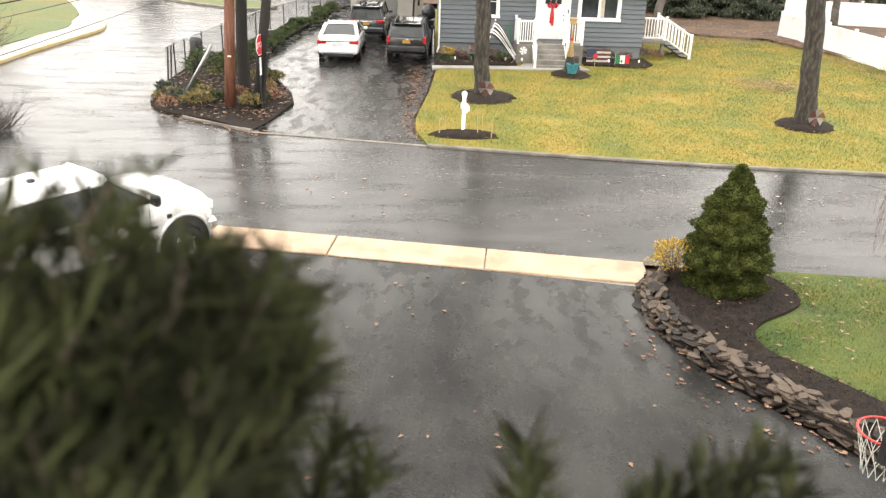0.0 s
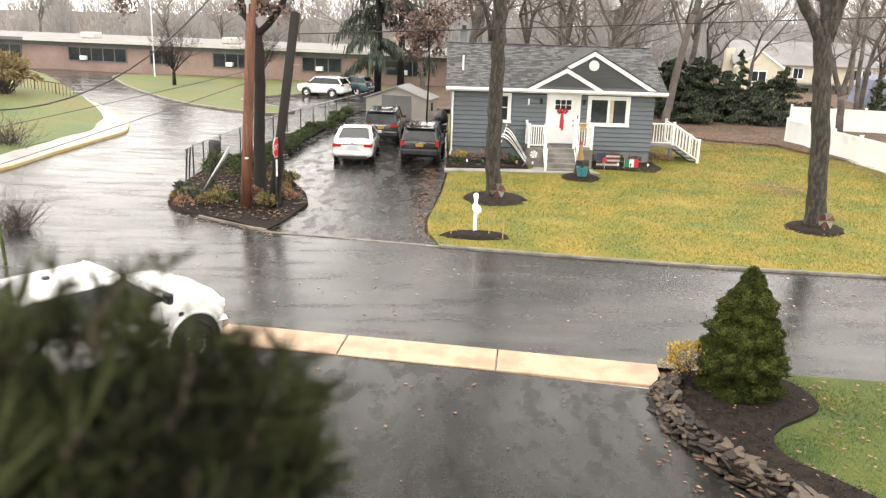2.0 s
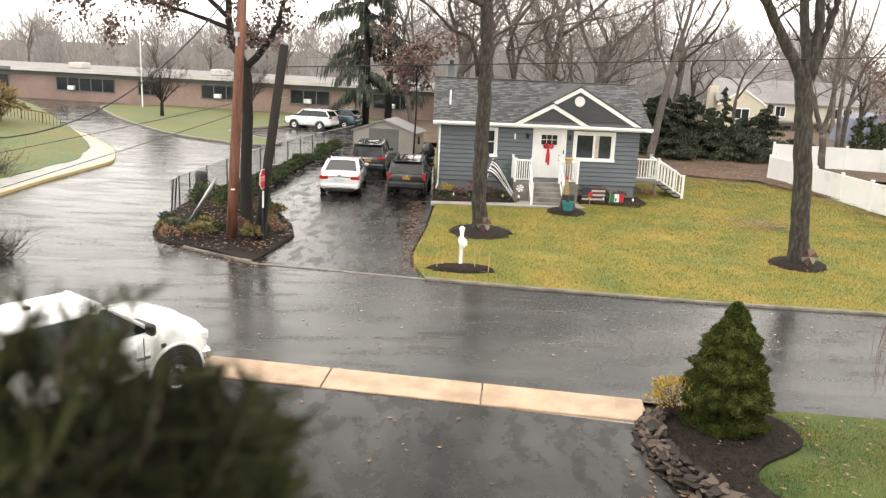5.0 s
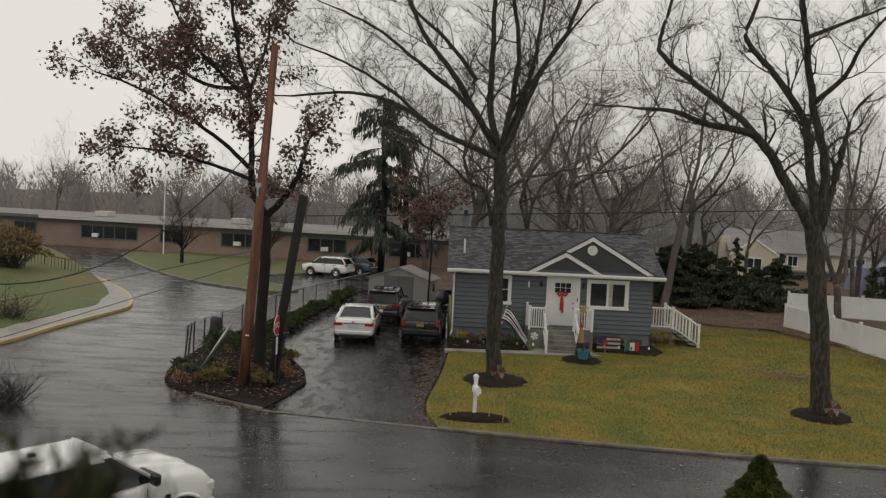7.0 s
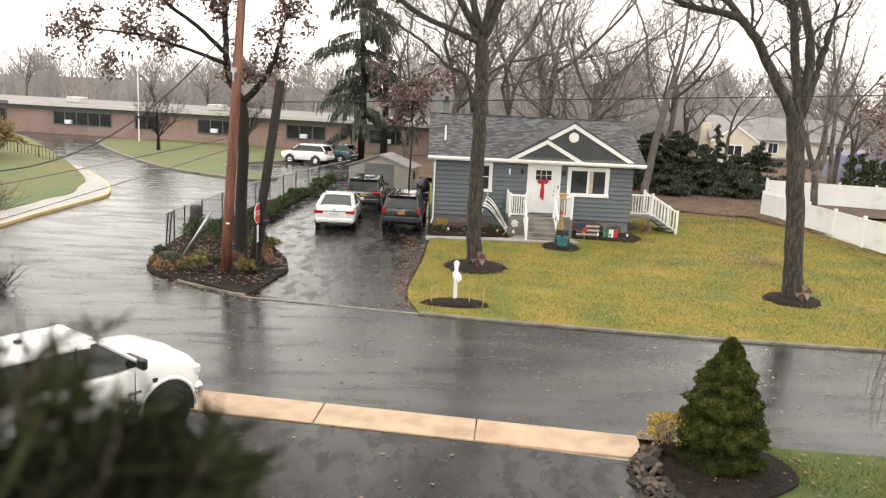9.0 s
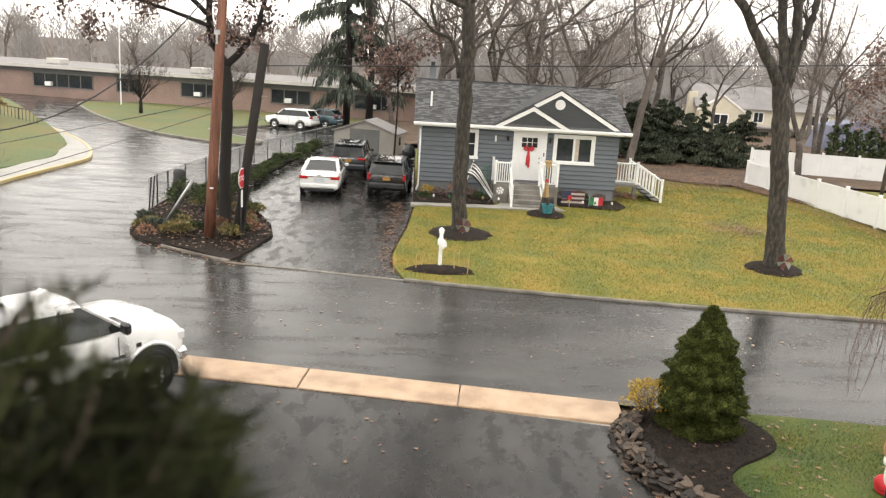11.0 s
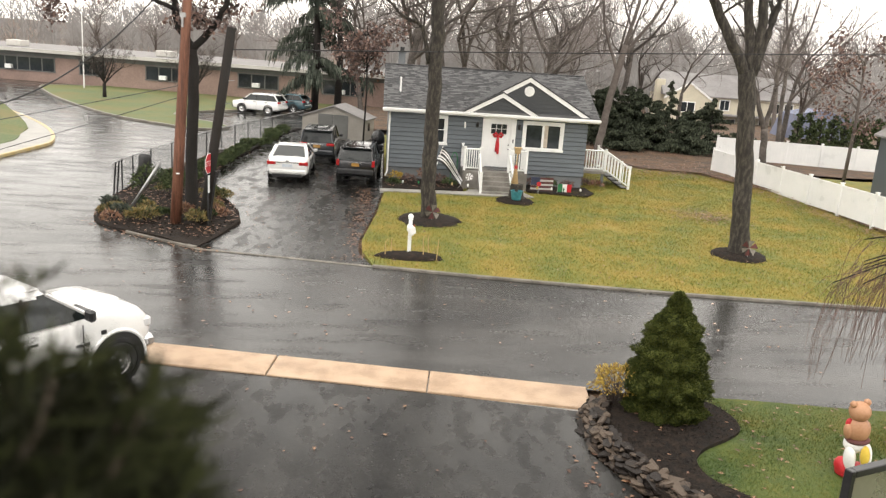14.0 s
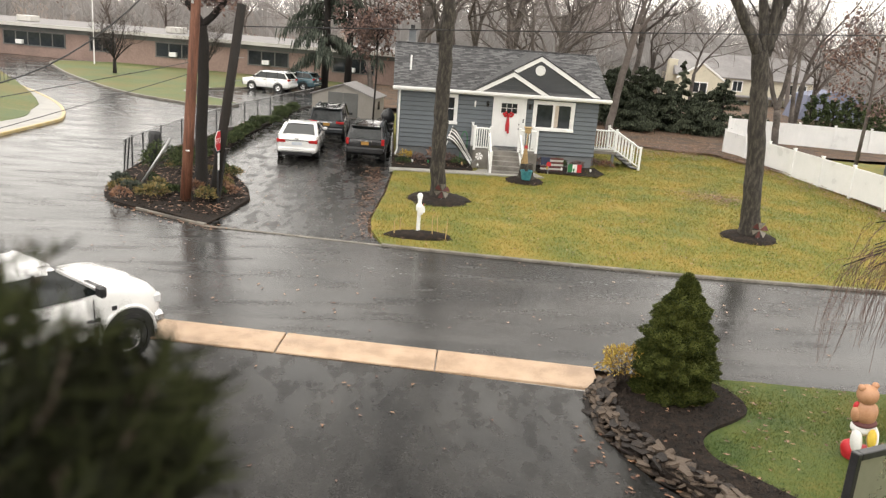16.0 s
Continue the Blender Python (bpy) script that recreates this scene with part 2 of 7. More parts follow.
PAINTBLACK = mat("black_car_paint", [(0.010, 0.010, 0.012), (0.018, 0.018, 0.021)], 0.14, 1, 20, 0, rvar=0.05, coat=0.6)
PAINTGREY = mat("graphite_car_paint", [(0.035, 0.038, 0.043), (0.05, 0.054, 0.06)], 0.18, 1, 20, 0, rvar=0.05, metal=0.3, coat=0.6)
PAINTBLUE = mat("teal_car_paint", [(0.04, 0.085, 0.105), (0.06, 0.11, 0.13)], 0.2, 1, 20, 0, rvar=0.05, coat=0.6)
LAMPRED = mat("red_lamp_lens", [(0.30, 0.010, 0.012), (0.42, 0.02, 0.02)], 0.15, 4, 30, 0)
LAMPCLEAR = mat("clear_lamp_lens", [(0.55, 0.56, 0.57), (0.75, 0.75, 0.75)], 0.1, 4, 30, 0)
PLATE = mat("amber_plate", [(0.30, 0.155, 0.03), (0.38, 0.21, 0.045)], 0.4, 4, 30, 0)
PLATEWHITE = mat("pale_plate", [(0.50, 0.55, 0.62), (0.62, 0.66, 0.70)], 0.4, 4, 30, 0)
SHEDWALL = mat("beige_shed_panel", [(0.25, 0.23, 0.205), (0.31, 0.285, 0.255)], 0.6, 1, 12, 0.1)
SHEDDOOR = mat("grey_shed_door", [(0.095, 0.095, 0.09), (0.13, 0.13, 0.125)], 0.6, 1, 12, 0.1)
CREAM = mat("cream_siding", [(0.50, 0.46, 0.36), (0.58, 0.53, 0.42)], 0.7, 0.6, 6, 0.1)
ROOFFAR = mat("grey_far_roof", [(0.19, 0.18, 0.18), (0.26, 0.25, 0.245)], 0.9, 0.6, 6, 0.1)
BEAR = mat("tan_inflatable_fabric", [(0.38, 0.19, 0.10), (0.46, 0.25, 0.14)], 0.5, 3, 30, 0.1)
CLOTHWHITE = mat("white_fabric", [(0.70, 0.69, 0.68), (0.80, 0.79, 0.78)], 0.6, 4, 30, 0.1)
CLOTHYELLOW = mat("yellow_fabric", [(0.62, 0.42, 0.04), (0.72, 0.52, 0.08)], 0.6, 4, 30, 0.1)
TEAL = mat("teal_painted_tin", [(0.02, 0.13, 0.16), (0.05, 0.22, 0.25)], 0.5, 8, 40, 0.1)
STRAW = mat("straw_broom", [(0.32, 0.22, 0.10), (0.48, 0.34, 0.17)], 0.8, 10, 60, 0.3)
BLUECLOTH = mat("navy_flag_cloth", [(0.02, 0.025, 0.05), (0.04, 0.05, 0.09)], 0.8, 6, 40, 0.1)
GREENCLOTH = mat("green_flag_cloth", [(0.02, 0.14, 0.05), (0.04, 0.2, 0.08)], 0.8, 6, 40, 0.1)
HOOPRED = mat("red_hoop_enamel", [(0.55, 0.03, 0.03), (0.68, 0.06, 0.05)], 0.3, 6, 40, 0)
NET = mat("white_net_cord", [(0.6, 0.6, 0.56), (0.72, 0.72, 0.68)], 0.8, 30, 90, 0)
ACRYLIC = mat("cloudy_acrylic_board", [(0.45, 0.46, 0.36), (0.55, 0.55, 0.45)], 0.3, 2, 20, 0, transmission=0.75)
STEP = mat("damp_step_concrete", [(0.12, 0.11, 0.097), (0.19, 0.176, 0.156), (0.26, 0.244, 0.22)], 0.55, 1.5, 30, 0.3)
FADED = mat("faded_low_leaves", [(0.06, 0.065, 0.02), (0.14, 0.115, 0.035), (0.24, 0.17, 0.06)], 0.65, 4, 30, 0, island=0.8)
RUST = mat("weathered_red_slat", [(0.07, 0.02, 0.02), (0.12, 0.035, 0.03)], 0.7, 6, 40, 0.1)
CURTAIN = mat("pale_curtain", [(0.42, 0.36, 0.30), (0.55, 0.48, 0.40)], 0.9, 3, 12, 0.2)


# ---- building helpers ----
def ground_z(x, y):
    """The land rises gently from the street to the houses."""
    return 0.02 * max(0.0, min(y - 25.0, 15.0))


def thing(name, label, category, at=(0, 0, 0), turn=0.0, group="", kind=""):
    ob = new(name)
    ob.empty_display_size = 0.2
    ob.matrix_basis = pose(*at, 0, 0, turn)
    return tagged(ob, label, category, group, kind)


def part(name, bm, material, parent=None, label="", smooth=False):
    """Links a bmesh, or a pair of vertex and face lists, as one mesh object."""
    me = bpy.data.meshes.new(name)
    if isinstance(bm, bmesh.types.BMesh):
        bm.to_mesh(me)
        bm.free()
    else:
        me.from_pydata(bm[0], [], bm[1])
        me.update()
    for m in (material if isinstance(material, (list, tuple)) else [material]):
        me.materials.append(m)
    if smooth:
        me.polygons.foreach_set("use_smooth", [True] * len(me.polygons))
    ob = new(name, me)
    if parent:
        ob.parent = parent
    if label:
        ob["label"] = label
    return ob


def share(name, me, parent, m, label=""):
    ob = new(name, me)
    ob.parent = parent
    ob.matrix_basis = m
    if label:
        ob["label"] = label
    return ob


def box(bm, x0, x1, y0, y1, z0, z1, bevel=0.0, m=None):
    r = bmesh.ops.create_cube(bm, size=1.0)
    vs = r["verts"]
    for v in vs:
        v.co = Vector(((x0 + x1) / 2 + v.co.x * (x1 - x0), (y0 + y1) / 2 + v.co.y * (y1 - y0), (z0 + z1) / 2 + v.co.z * (z1 - z0)))
    if bevel:
        es = list({e for v in vs for e in v.link_edges})
        vs = bmesh.ops.bevel(bm, geom=es, offset=bevel, segments=1, affect="EDGES")["verts"]
    if m is not None:
        bmesh.ops.transform(bm, matrix=m, verts=list(vs))
    return vs


def boxes(*rows, bevel=0.0):
    bm = bmesh.new()
    for r in rows:
        box(bm, *r, bevel=bevel)
    return bm


def prism(poly, y0, y1, bm=None):
    """A polygon in x and z, given depth along y."""
    bm = bm or bmesh.new()
    a = [bm.verts.new((x, y0, z)) for x, z in poly]
    b = [bm.verts.new((x, y1, z)) for x, z in poly]
    bm.faces.new(a)
    bm.faces.new(b[::-1])
    for i in range(len(poly)):
        j = (i + 1) % len(poly)
        bm.faces.new((a[j], a[i], b[i], b[j]))
    bmesh.ops.recalc_face_normals(bm, faces=bm.faces)
    return bm


class Soup:
    """Vertex and face lists, for meshes of many small pieces."""

    def __init__(self):
        self.v, self.f = [], []

    def tube(self, pts, radii, seg=6, cap=True):
        pts = [Vector(p) for p in pts]
        up = Vector((0.31, 0.17, 0.93))
        rings = []
        for i, p in enumerate(pts):
            d = (pts[min(i + 1, len(pts) - 1)] - pts[max(i - 1, 0)])
            d = d.normalized() if d.length > 1e-9 else Vector((0, 0, 1))
            a = d.cross(up)
            if a.length < 1e-3:
                a = d.cross(Vector((1, 0, 0)))
            a.normalize()
            b = d.cross(a)
            k = len(self.v)
            for s in range(seg):
                w = 2 * math.pi * s / seg
                self.v.append(tuple(p + (a * math.cos(w) + b * math.sin(w)) * radii[i]))
            rings.append(k)
        for k0, k1 in zip(rings, rings[1:]):
            for s in range(seg):
                t = (s + 1) % seg
                self.f.append((k0 + s, k0 + t, k1 + t, k1 + s))
        if cap and seg > 2:
            self.f.append(tuple(rings[0] + s for s in range(seg))[::-1])
            self.f.append(tuple(rings[-1] + s for s in range(seg)))

    def face(self, *pts):
        k = len(self.v)
        self.v.extend(tuple(p) for p in pts)
        self.f.append(tuple(range(k, k + len(pts))))

    def out(self):
        return self.v, self.f


def lathe(profile, seg=24, bm=None):
    """Turns (radius, z) rows about the z axis."""
    s = Soup()
    rings = []
    for r, z in profile:
        rings.append(len(s.v))
        s.v.extend((r * math.cos(2 * math.pi * k / seg), r * math.sin(2 * math.pi * k / seg), z) for k in range(seg))
    for a, b in zip(rings, rings[1:]):
        for k in range(seg):
            j = (k + 1) % seg
            s.f.append((a + k, a + j, b + j, b + k))
    s.f.append(tuple(range(rings[0], rings[0] + seg))[::-1])
    s.f.append(tuple(range(rings[-1], rings[-1] + seg)))
    return s


def sheet(name, outline, lift, material, step=2.0, rough=0.0, height=ground_z, skirt=0.0):
    """A piece of ground inside an outline, laid on the land."""
    bm = bmesh.new()
    bm.faces.new([bm.verts.new((x, y, 0)) for x, y in outline])
    if bm.faces[:] and bm.faces[:][0].normal.z < 0:
        bmesh.ops.reverse_faces(bm, faces=bm.faces)
    xs, ys = [p[0] for p in outline], [p[1] for p in outline]
    cuts = [((v, 0, 0), (1, 0, 0)) for v in np.arange(min(xs) + step, max(xs), step)] + [((0, v, 0), (0, 1, 0)) for v in np.arange(min(ys) + step, max(ys), step)]
    cuts += [((0, v, 0), (0, 1, 0)) for v in (25.0, 40.0) if min(ys) < v < max(ys)]
    for co, no in cuts:
        bmesh.ops.bisect_plane(bm, geom=bm.verts[:] + bm.edges[:] + bm.faces[:], plane_co=co, plane_no=no, dist=1e-5)
    for v in bm.verts:
        n = noise.noise(Vector((v.co.x * 0.5, v.co.y * 0.5, 3))) * rough
        v.co.z = height(v.co.x, v.co.y) + lift + n
    if skirt:
        rim = [e for e in bm.edges if e.is_boundary]
        ex = bmesh.ops.extrude_edge_only(bm, edges=rim)["geom"]
        for v in ex:
            if isinstance(v, bmesh.types.BMVert):
                v.co.z -= skirt
    return part(name, bm, material)


def ribbon(pts, width, height, lift=0.0, bm=None, closed=False):
    """A kerb-like bar of rectangular section with a rounded top, along points on the land."""
    s = Soup()
    n = len(pts)
    prof = [(-0.5, 0), (-0.5, 0.8), (-0.38, 1), (0.38, 1), (0.5, 0.8), (0.5, 0)]
    rings = []
    for i, (x, y) in enumerate(pts):
        a, b = Vector(pts[max(i - 1, 0)]), Vector(pts[min(i + 1, n - 1)])
        d = (b - a).normalized()
        nx, ny = -d.y, d.x
        rings.append(len(s.v))
        for u, w in prof:
            s.v.append((x + nx * u * width, y + ny * u * width, ground_z(x, y) + lift - 0.05 + w * (height + 0.05)))
    k = len(prof)
    for a, b in zip(rings, rings[1:]):
        for j in range(k - 1):
            s.f.append((a + j, a + j + 1, b + j + 1, b + j))
    s.f.append(tuple(rings[0] + j for j in range(k))[::-1])
    s.f.append(tuple(rings[-1] + j for j in range(k)))
    return s.out()


def smooth_line(pts, n=6):
    """A rounded line through the points."""
    out = []
    P = [Vector(p) for p in pts]
    for i in range(len(P) - 1):
        p0, p1, p2, p3 = P[max(i - 1, 0)], P[i], P[i + 1], P[min(i + 2, len(P) - 1)]
        for k in range(n):
            t = k / n
            out.append(tuple(0.5 * (2 * p1 + (p2 - p0) * t + (2 * p0 - 5 * p1 + 4 * p2 - p3) * t * t + (3 * p1 - p0 - 3 * p2 + p3) * t ** 3)))
    out.append(tuple(P[-1]))
    return out


def inside(x, y, poly):
    hit = False
    for (x0, y0), (x1, y1) in zip(poly, poly[1:] + poly[:1]):
        if (y0 > y) != (y1 > y) and x < (x1 - x0) * (y - y0) / (y1 - y0) + x0:
            hit = not hit
    return hit

# ---- the land, streets and lawns ----
ground = part("ground", (lambda s: (s.face((-400, -40, -0.12), (400, -40, -0.12), (400, 25, -0.12), (-400, 25, -0.12)),
                                    s.face((-400, 25, -0.12), (400, 25, -0.12), (400, 40, 0.18), (-400, 40, 0.18)),
                                    s.face((-400, 40, 0.18), (400, 40, 0.18), (400, 900, 0.18), (-400, 900, 0.18)), s.out())[-1])(Soup()), LITTER)
tagged(ground, "damp leaf-strewn soil reaching to the far woods", "ground", kind="structure")

NEAR_EDGE = [(60, 8.6), (30, 11.9), (10.6, 14.65), (6.9, 15.15), (4.7, 15.42), (1.45, 16.0), (-2.03, 16.6), (-4.7, 17.05), (-12, 18.3), (-40, 23.0)]
LEFT_KERB = smooth_line([(-40, 29.5), (-24, 28.6), (-19.5, 29.6), (-17.8, 32.5), (-17.3, 36.7), (-16.7, 41.3), (-16.9, 44.5), (-19.6, 50.3), (-25.7, 58.9), (-34, 69.5), (-47, 80)], 4)
SCHOOL_LAWN = smooth_line([(-27.6, 82.3), (-30.2, 81.2), (-30.8, 78.8), (-28.4, 73.6), (-24.4, 66.7), (-18.5, 58.6), (-14.0, 54.8), (-11.4, 53.3), (-9.8, 54.4), (-10.6, 56.6), (-14.4, 60.6), (-14.0, 63.5), (-9, 69.0), (-3, 73.0), (6, 77.0)], 4)
FAR_KERB = smooth_line([(0.05, 24.1), (2.8, 23.55), (6.8, 22.9), (9.95, 22.5), (12.5, 22.25), (22, 21.3), (40, 19.6), (60, 17.5)], 3)
ISLAND_KERB = smooth_line([(-9.9, 30.6), (-9.6, 28.6), (-8.9, 27.4), (-7.6, 26.5), (-6.45, 25.8), (-5.42, 25.2)], 4)

street = sheet("road", NEAR_EDGE + LEFT_KERB + [(-47, 87.3), (-30, 83.6)] + SCHOOL_LAWN + [(2, 76), (0, 74), (-1, 66), (-5.0, 56.3), (-6.5, 50.3), (-7.8, 45.6), (-9.6, 34)] + ISLAND_KERB + FAR_KERB, 0.0, ASPHALT, 3.0)
tagged(street, "rain-wet dark asphalt street with glossy puddled patches", "road", kind="structure")

driveway = sheet("driveway", [(-5.42, 25.2), (0.05, 24.1), (-0.42, 25.6), (-0.45, 27.0), (0.0, 31), (0.3, 35.5), (0.35, 58), (-5.6, 58), (-7.2, 40), (-7.0, 36), (-6.4, 33.6), (-5.0, 30.5), (-4.6, 28.6), (-5.0, 26.6)], 0.016, DRIVE, 2.0)
tagged(driveway, "wet black asphalt driveway across the street beside the house", "driveway", kind="structure")
home_drive = sheet("driveway", [(4.24, 14.35), (1.25, 14.98), (-1.95, 15.55), (-4.05, 15.9), (-14, 17.5), (-14, -3), (9, -3), (7.2, 7.2), (5.9, 9.1), (5.3, 10.0), (4.5, 11.2), (3.95, 12.7), (4.0, 13.7)], 0.012, DRIVE, 2.0)
tagged(home_drive, "freshly sealed wet black driveway with pale streaks of water", "driveway", kind="structure")

# the tan concrete apron, cast in slabs with open joints
apron = tagged(part("apron", ribbon([(-9.2, 17.1), (-4.4, 16.32), (4.3, 14.8)], 1.0, 0.004, -0.02), CONCRETE), "tan concrete driveway apron cast in slabs along the street", "driveway apron", kind="structure")
for (x0, x1) in ((-8.4, -5.22), (-5.19, -1.99), (-1.955, 1.215), (1.24, 4.42)):
    bm = bmesh.new()
    ln = lambda x, k: 16.17 - 0.173 * (x + 4.05) + (1.06 if k else 0.0) - 0.25
    a = [(x0 + 0.0, ln(x0, 0)), (x1, ln(x1, 0)), (x1 + 0.11, ln(x1 + 0.11, 1)), (x0 + 0.11, ln(x0 + 0.11, 1))]
    top = [bm.verts.new((x, y, 0.045)) for x, y in a]
    low = [bm.verts.new((x, y, -0.08)) for x, y in a]
    bm.faces.new(top)
    for i in range(4):
        bm.faces.new((top[i], low[i], low[(i + 1) % 4], top[(i + 1) % 4]))
    bmesh.ops.bevel(bm, geom=[e for e in bm.edges if all(v in top for v in e.verts)], offset=0.015, segments=1, affect="EDGES")
    bmesh.ops.recalc_face_normals(bm, faces=bm.faces)
    part("slab", bm, APRON, apron)

LAWN = FAR_KERB + [(60, 44), (24, 47), (16.5, 56), (0.4, 56), (0.4, 35.5), (0.1, 31), (-0.35, 27.0), (-0.3, 25.6)]
lawn = sheet("lawn", LAWN, 0.07, GRASS, 1.6, 0.05, skirt=0.2)
tagged(lawn, "yellow-green patchy winter lawn sloping to the street", "lawn", kind="structure")
kerb = tagged(part("kerb", ribbon([(x, y - 0.06) for x, y in FAR_KERB], 0.13, 0.075), KERB), "damp grey concrete kerb along the lawn", "kerb", kind="structure")
BED_EDGE = smooth_line([(6.8, 14.5), (6.95, 14.0), (6.85, 13.45), (6.4, 13.0), (5.85, 12.62), (5.56, 12.2), (5.6, 11.68), (5.95, 11.15), (6.6, 10.3), (7.9, 8.6)], 4)
HOME_LAWN = [(6.4, 15.0), (8.5, 14.75), (10.6, 14.5), (30, 11.7), (60, 8.4), (60, -3), (12, -3)] + BED_EDGE[::-1]
home_lawn = sheet("lawn", HOME_LAWN, 0.14, GREEN, 1.0, 0.06, skirt=0.3)
tagged(home_lawn, "fresh green lawn with scattered brown oak leaves", "lawn", kind="structure")
HOME_BED = [(4.3, 14.55), (6.5, 15.0)] + [(x + 0.06, y) for x, y in BED_EDGE] + [ (7.0, 7.6), (6.0, 9.2), (5.45, 10.1), (4.7, 11.2), (4.2, 12.7), (4.22, 13.7)]
bed = sheet("planting_bed", HOME_BED, 0.20, MULCH, 0.4, 0.08, skirt=0.3)
tagged(bed, "dark mulch bed held by a dry stone edge", "planting bed", kind="structure")
SCHOOL = SCHOOL_LAWN + [(6, 90), (-20, 90), (-26, 84)]
tagged(sheet("lawn", SCHOOL, 0.10, FARGRASS, 4.0, 0.1, skirt=0.2), "dull green lawn before the brick school", "lawn", kind="structure")
tagged(part("kerb", ribbon(SCHOOL_LAWN, 0.2, 0.13), KERB), "weathered kerb round the school lawn", "kerb", kind="structure")
BANK = LEFT_KERB[:] + [(-90, 84), (-90, 29.5)]
off = lambda d: [(x - d * (0.9 if y > 31 else 0.2), y + d * (0.0 if 31 < y < 46 else 0.55)) for x, y in LEFT_KERB]


def bank_z(x, y):
    return ground_z(x, y) + min(1.1, 0.11 * max(0.0, -19.0 - x))


tagged(sheet("lawn", off(1.9) + [(-90, 84), (-90, 31)], 0.13, FARGRASS, 3.0, 0.1, bank_z, skirt=0.3), "dull grass bank inside the curved pavement", "lawn", kind="structure")
tagged(sheet("pavement", LEFT_KERB + off(2.0)[::-1], 0.11, CONCRETE, 3.0, skirt=0.2), "pale concrete pavement curving round the corner", "pavement", kind="structure")
tagged(part("kerb", ribbon(LEFT_KERB, 0.18, 0.14), PAINTKERB), "curved kerb with worn yellow paint", "kerb", kind="structure")
ISLAND = ISLAND_KERB + [(-5.0, 26.6), (-4.65, 28.6), (-5.05, 30.5), (-6.4, 33.6), (-7.0, 36), (-7.2, 40), (-5.6, 57), (-5.2, 57), (-6.7, 50.3), (-8.0, 45.6), (-9.8, 34)]
tagged(sheet("planting_bed", ISLAND, 0.10, MULCH, 0.8, 0.10, skirt=0.25), "dark mulch corner bed with leaves and low plants", "planting bed", kind="structure")
tagged(part("kerb", ribbon(ISLAND_KERB[11:], 0.14, 0.08), KERB), "grey kerb round the corner bed", "kerb", kind="structure")
tagged(part("gutter_strip", ribbon([(-5.5, 25.16), (-2.6, 24.62), (0.1, 24.04)], 0.13, 0.025), KERB), "pale concrete gutter strip across the driveway mouth", "gutter", kind="structure")
tagged(sheet("path", [(0.2, 35.15), (7.0, 35.5), (6.6, 36.7), (4.2, 36.6), (4.0, 36.0), (0.2, 35.7)], 0.13, CONCRETE, 2.0, skirt=0.1), "narrow grey concrete path to the front steps", "path", kind="structure")
FRONT_BED = [(0.3, 35.75), (3.9, 36.1), (3.9, 38.3), (0.3, 38.3)]
tagged(sheet("planting_bed", FRONT_BED, 0.16, MULCH, 0.5, 0.06, skirt=0.1), "mulched flower bed along the house front", "planting bed", kind="structure")
tagged(sheet("planting_bed", [(6.9, 36.6), (9.6, 36.4), (10.1, 37.2), (9.9, 38.3), (6.9, 38.3)], 0.16, MULCH, 0.5, 0.06, skirt=0.1), "mulched bed below the front window", "planting bed", kind="structure")
tagged(sheet("litter", [(10.6, 47.6), (12.3, 46.4), (14.2, 46.9), (16.4, 45.8), (18.2, 45.2), (19.2, 42.6), (20.4, 40), (21.3, 30), (23, 30), (24, 47), (60, 47), (60, 120), (-2, 120), (-2, 58), (10, 58)], 0.19, LITTER, 3.0, 0.1), "brown leaf litter under the trees", "leaf litter", kind="structure")

# ---- the grey house ----
house = thing("house", "small slate-blue clapboard house with white trim", "house", (0, 0, 0))
X0, X1, YF, YB, ZE, ZF = 0.47, 9.75, 38.3, 45.7, 3.62, 0.92
OPEN = [(2.23, 3.17, 2.09, 3.42), (4.82, 6.38, 1.16, 3.46), (6.72, 8.63, 2.06, 3.40)]


def wall_rows(x0, x1, z0, z1, holes):
    """Splits a wall into boxes round its openings."""
    zs = sorted({z0, z1, *[v for h in holes for v in h[2:] if z0 < v < z1]})
    out = []
    for a, b in zip(zs, zs[1:]):
        x = x0
        for h in sorted(holes):
            if h[2] < (a + b) / 2 < h[3]:
                out.append((x, h[0], a, b))
                x = h[1]
        out.append((x, x1, a, b))
    return out


part("front_wall", boxes(*[(a, b, YF, YF + 0.16, c, d) for a, b, c, d in wall_rows(X0, X1, ZF, ZE, OPEN)]), SIDING, house)
part("back_wall", boxes((X0, X1, YB - 0.16, YB, ZF, ZE)), SIDING, house)
for xa in (X0, X1 - 0.16):
    gb = prism([(YF + 0.16, ZF), (YB - 0.16, ZF), (YB - 0.16, ZE), ((YF + YB) / 2, ZE + 1.66), (YF + 0.16, ZE)], -(xa + 0.16), -xa)
    bmesh.ops.transform(gb, matrix=Matrix(((0, -1, 0, 0), (1, 0, 0, 0), (0, 0, 1, 0), (0, 0, 0, 1))), verts=gb.verts)
    part("side_wall", gb, SIDING, house)
part("foundation", boxes((X0 + 0.03, X1 - 0.03, YF + 0.04, YB - 0.04, 0.0, ZF)), FOUND, house)
part("interior_floor", boxes((X0 + 0.17, X1 - 0.17, YF + 0.17, YB - 0.17, ZF, ZF + 0.1)), CURTAIN, house)
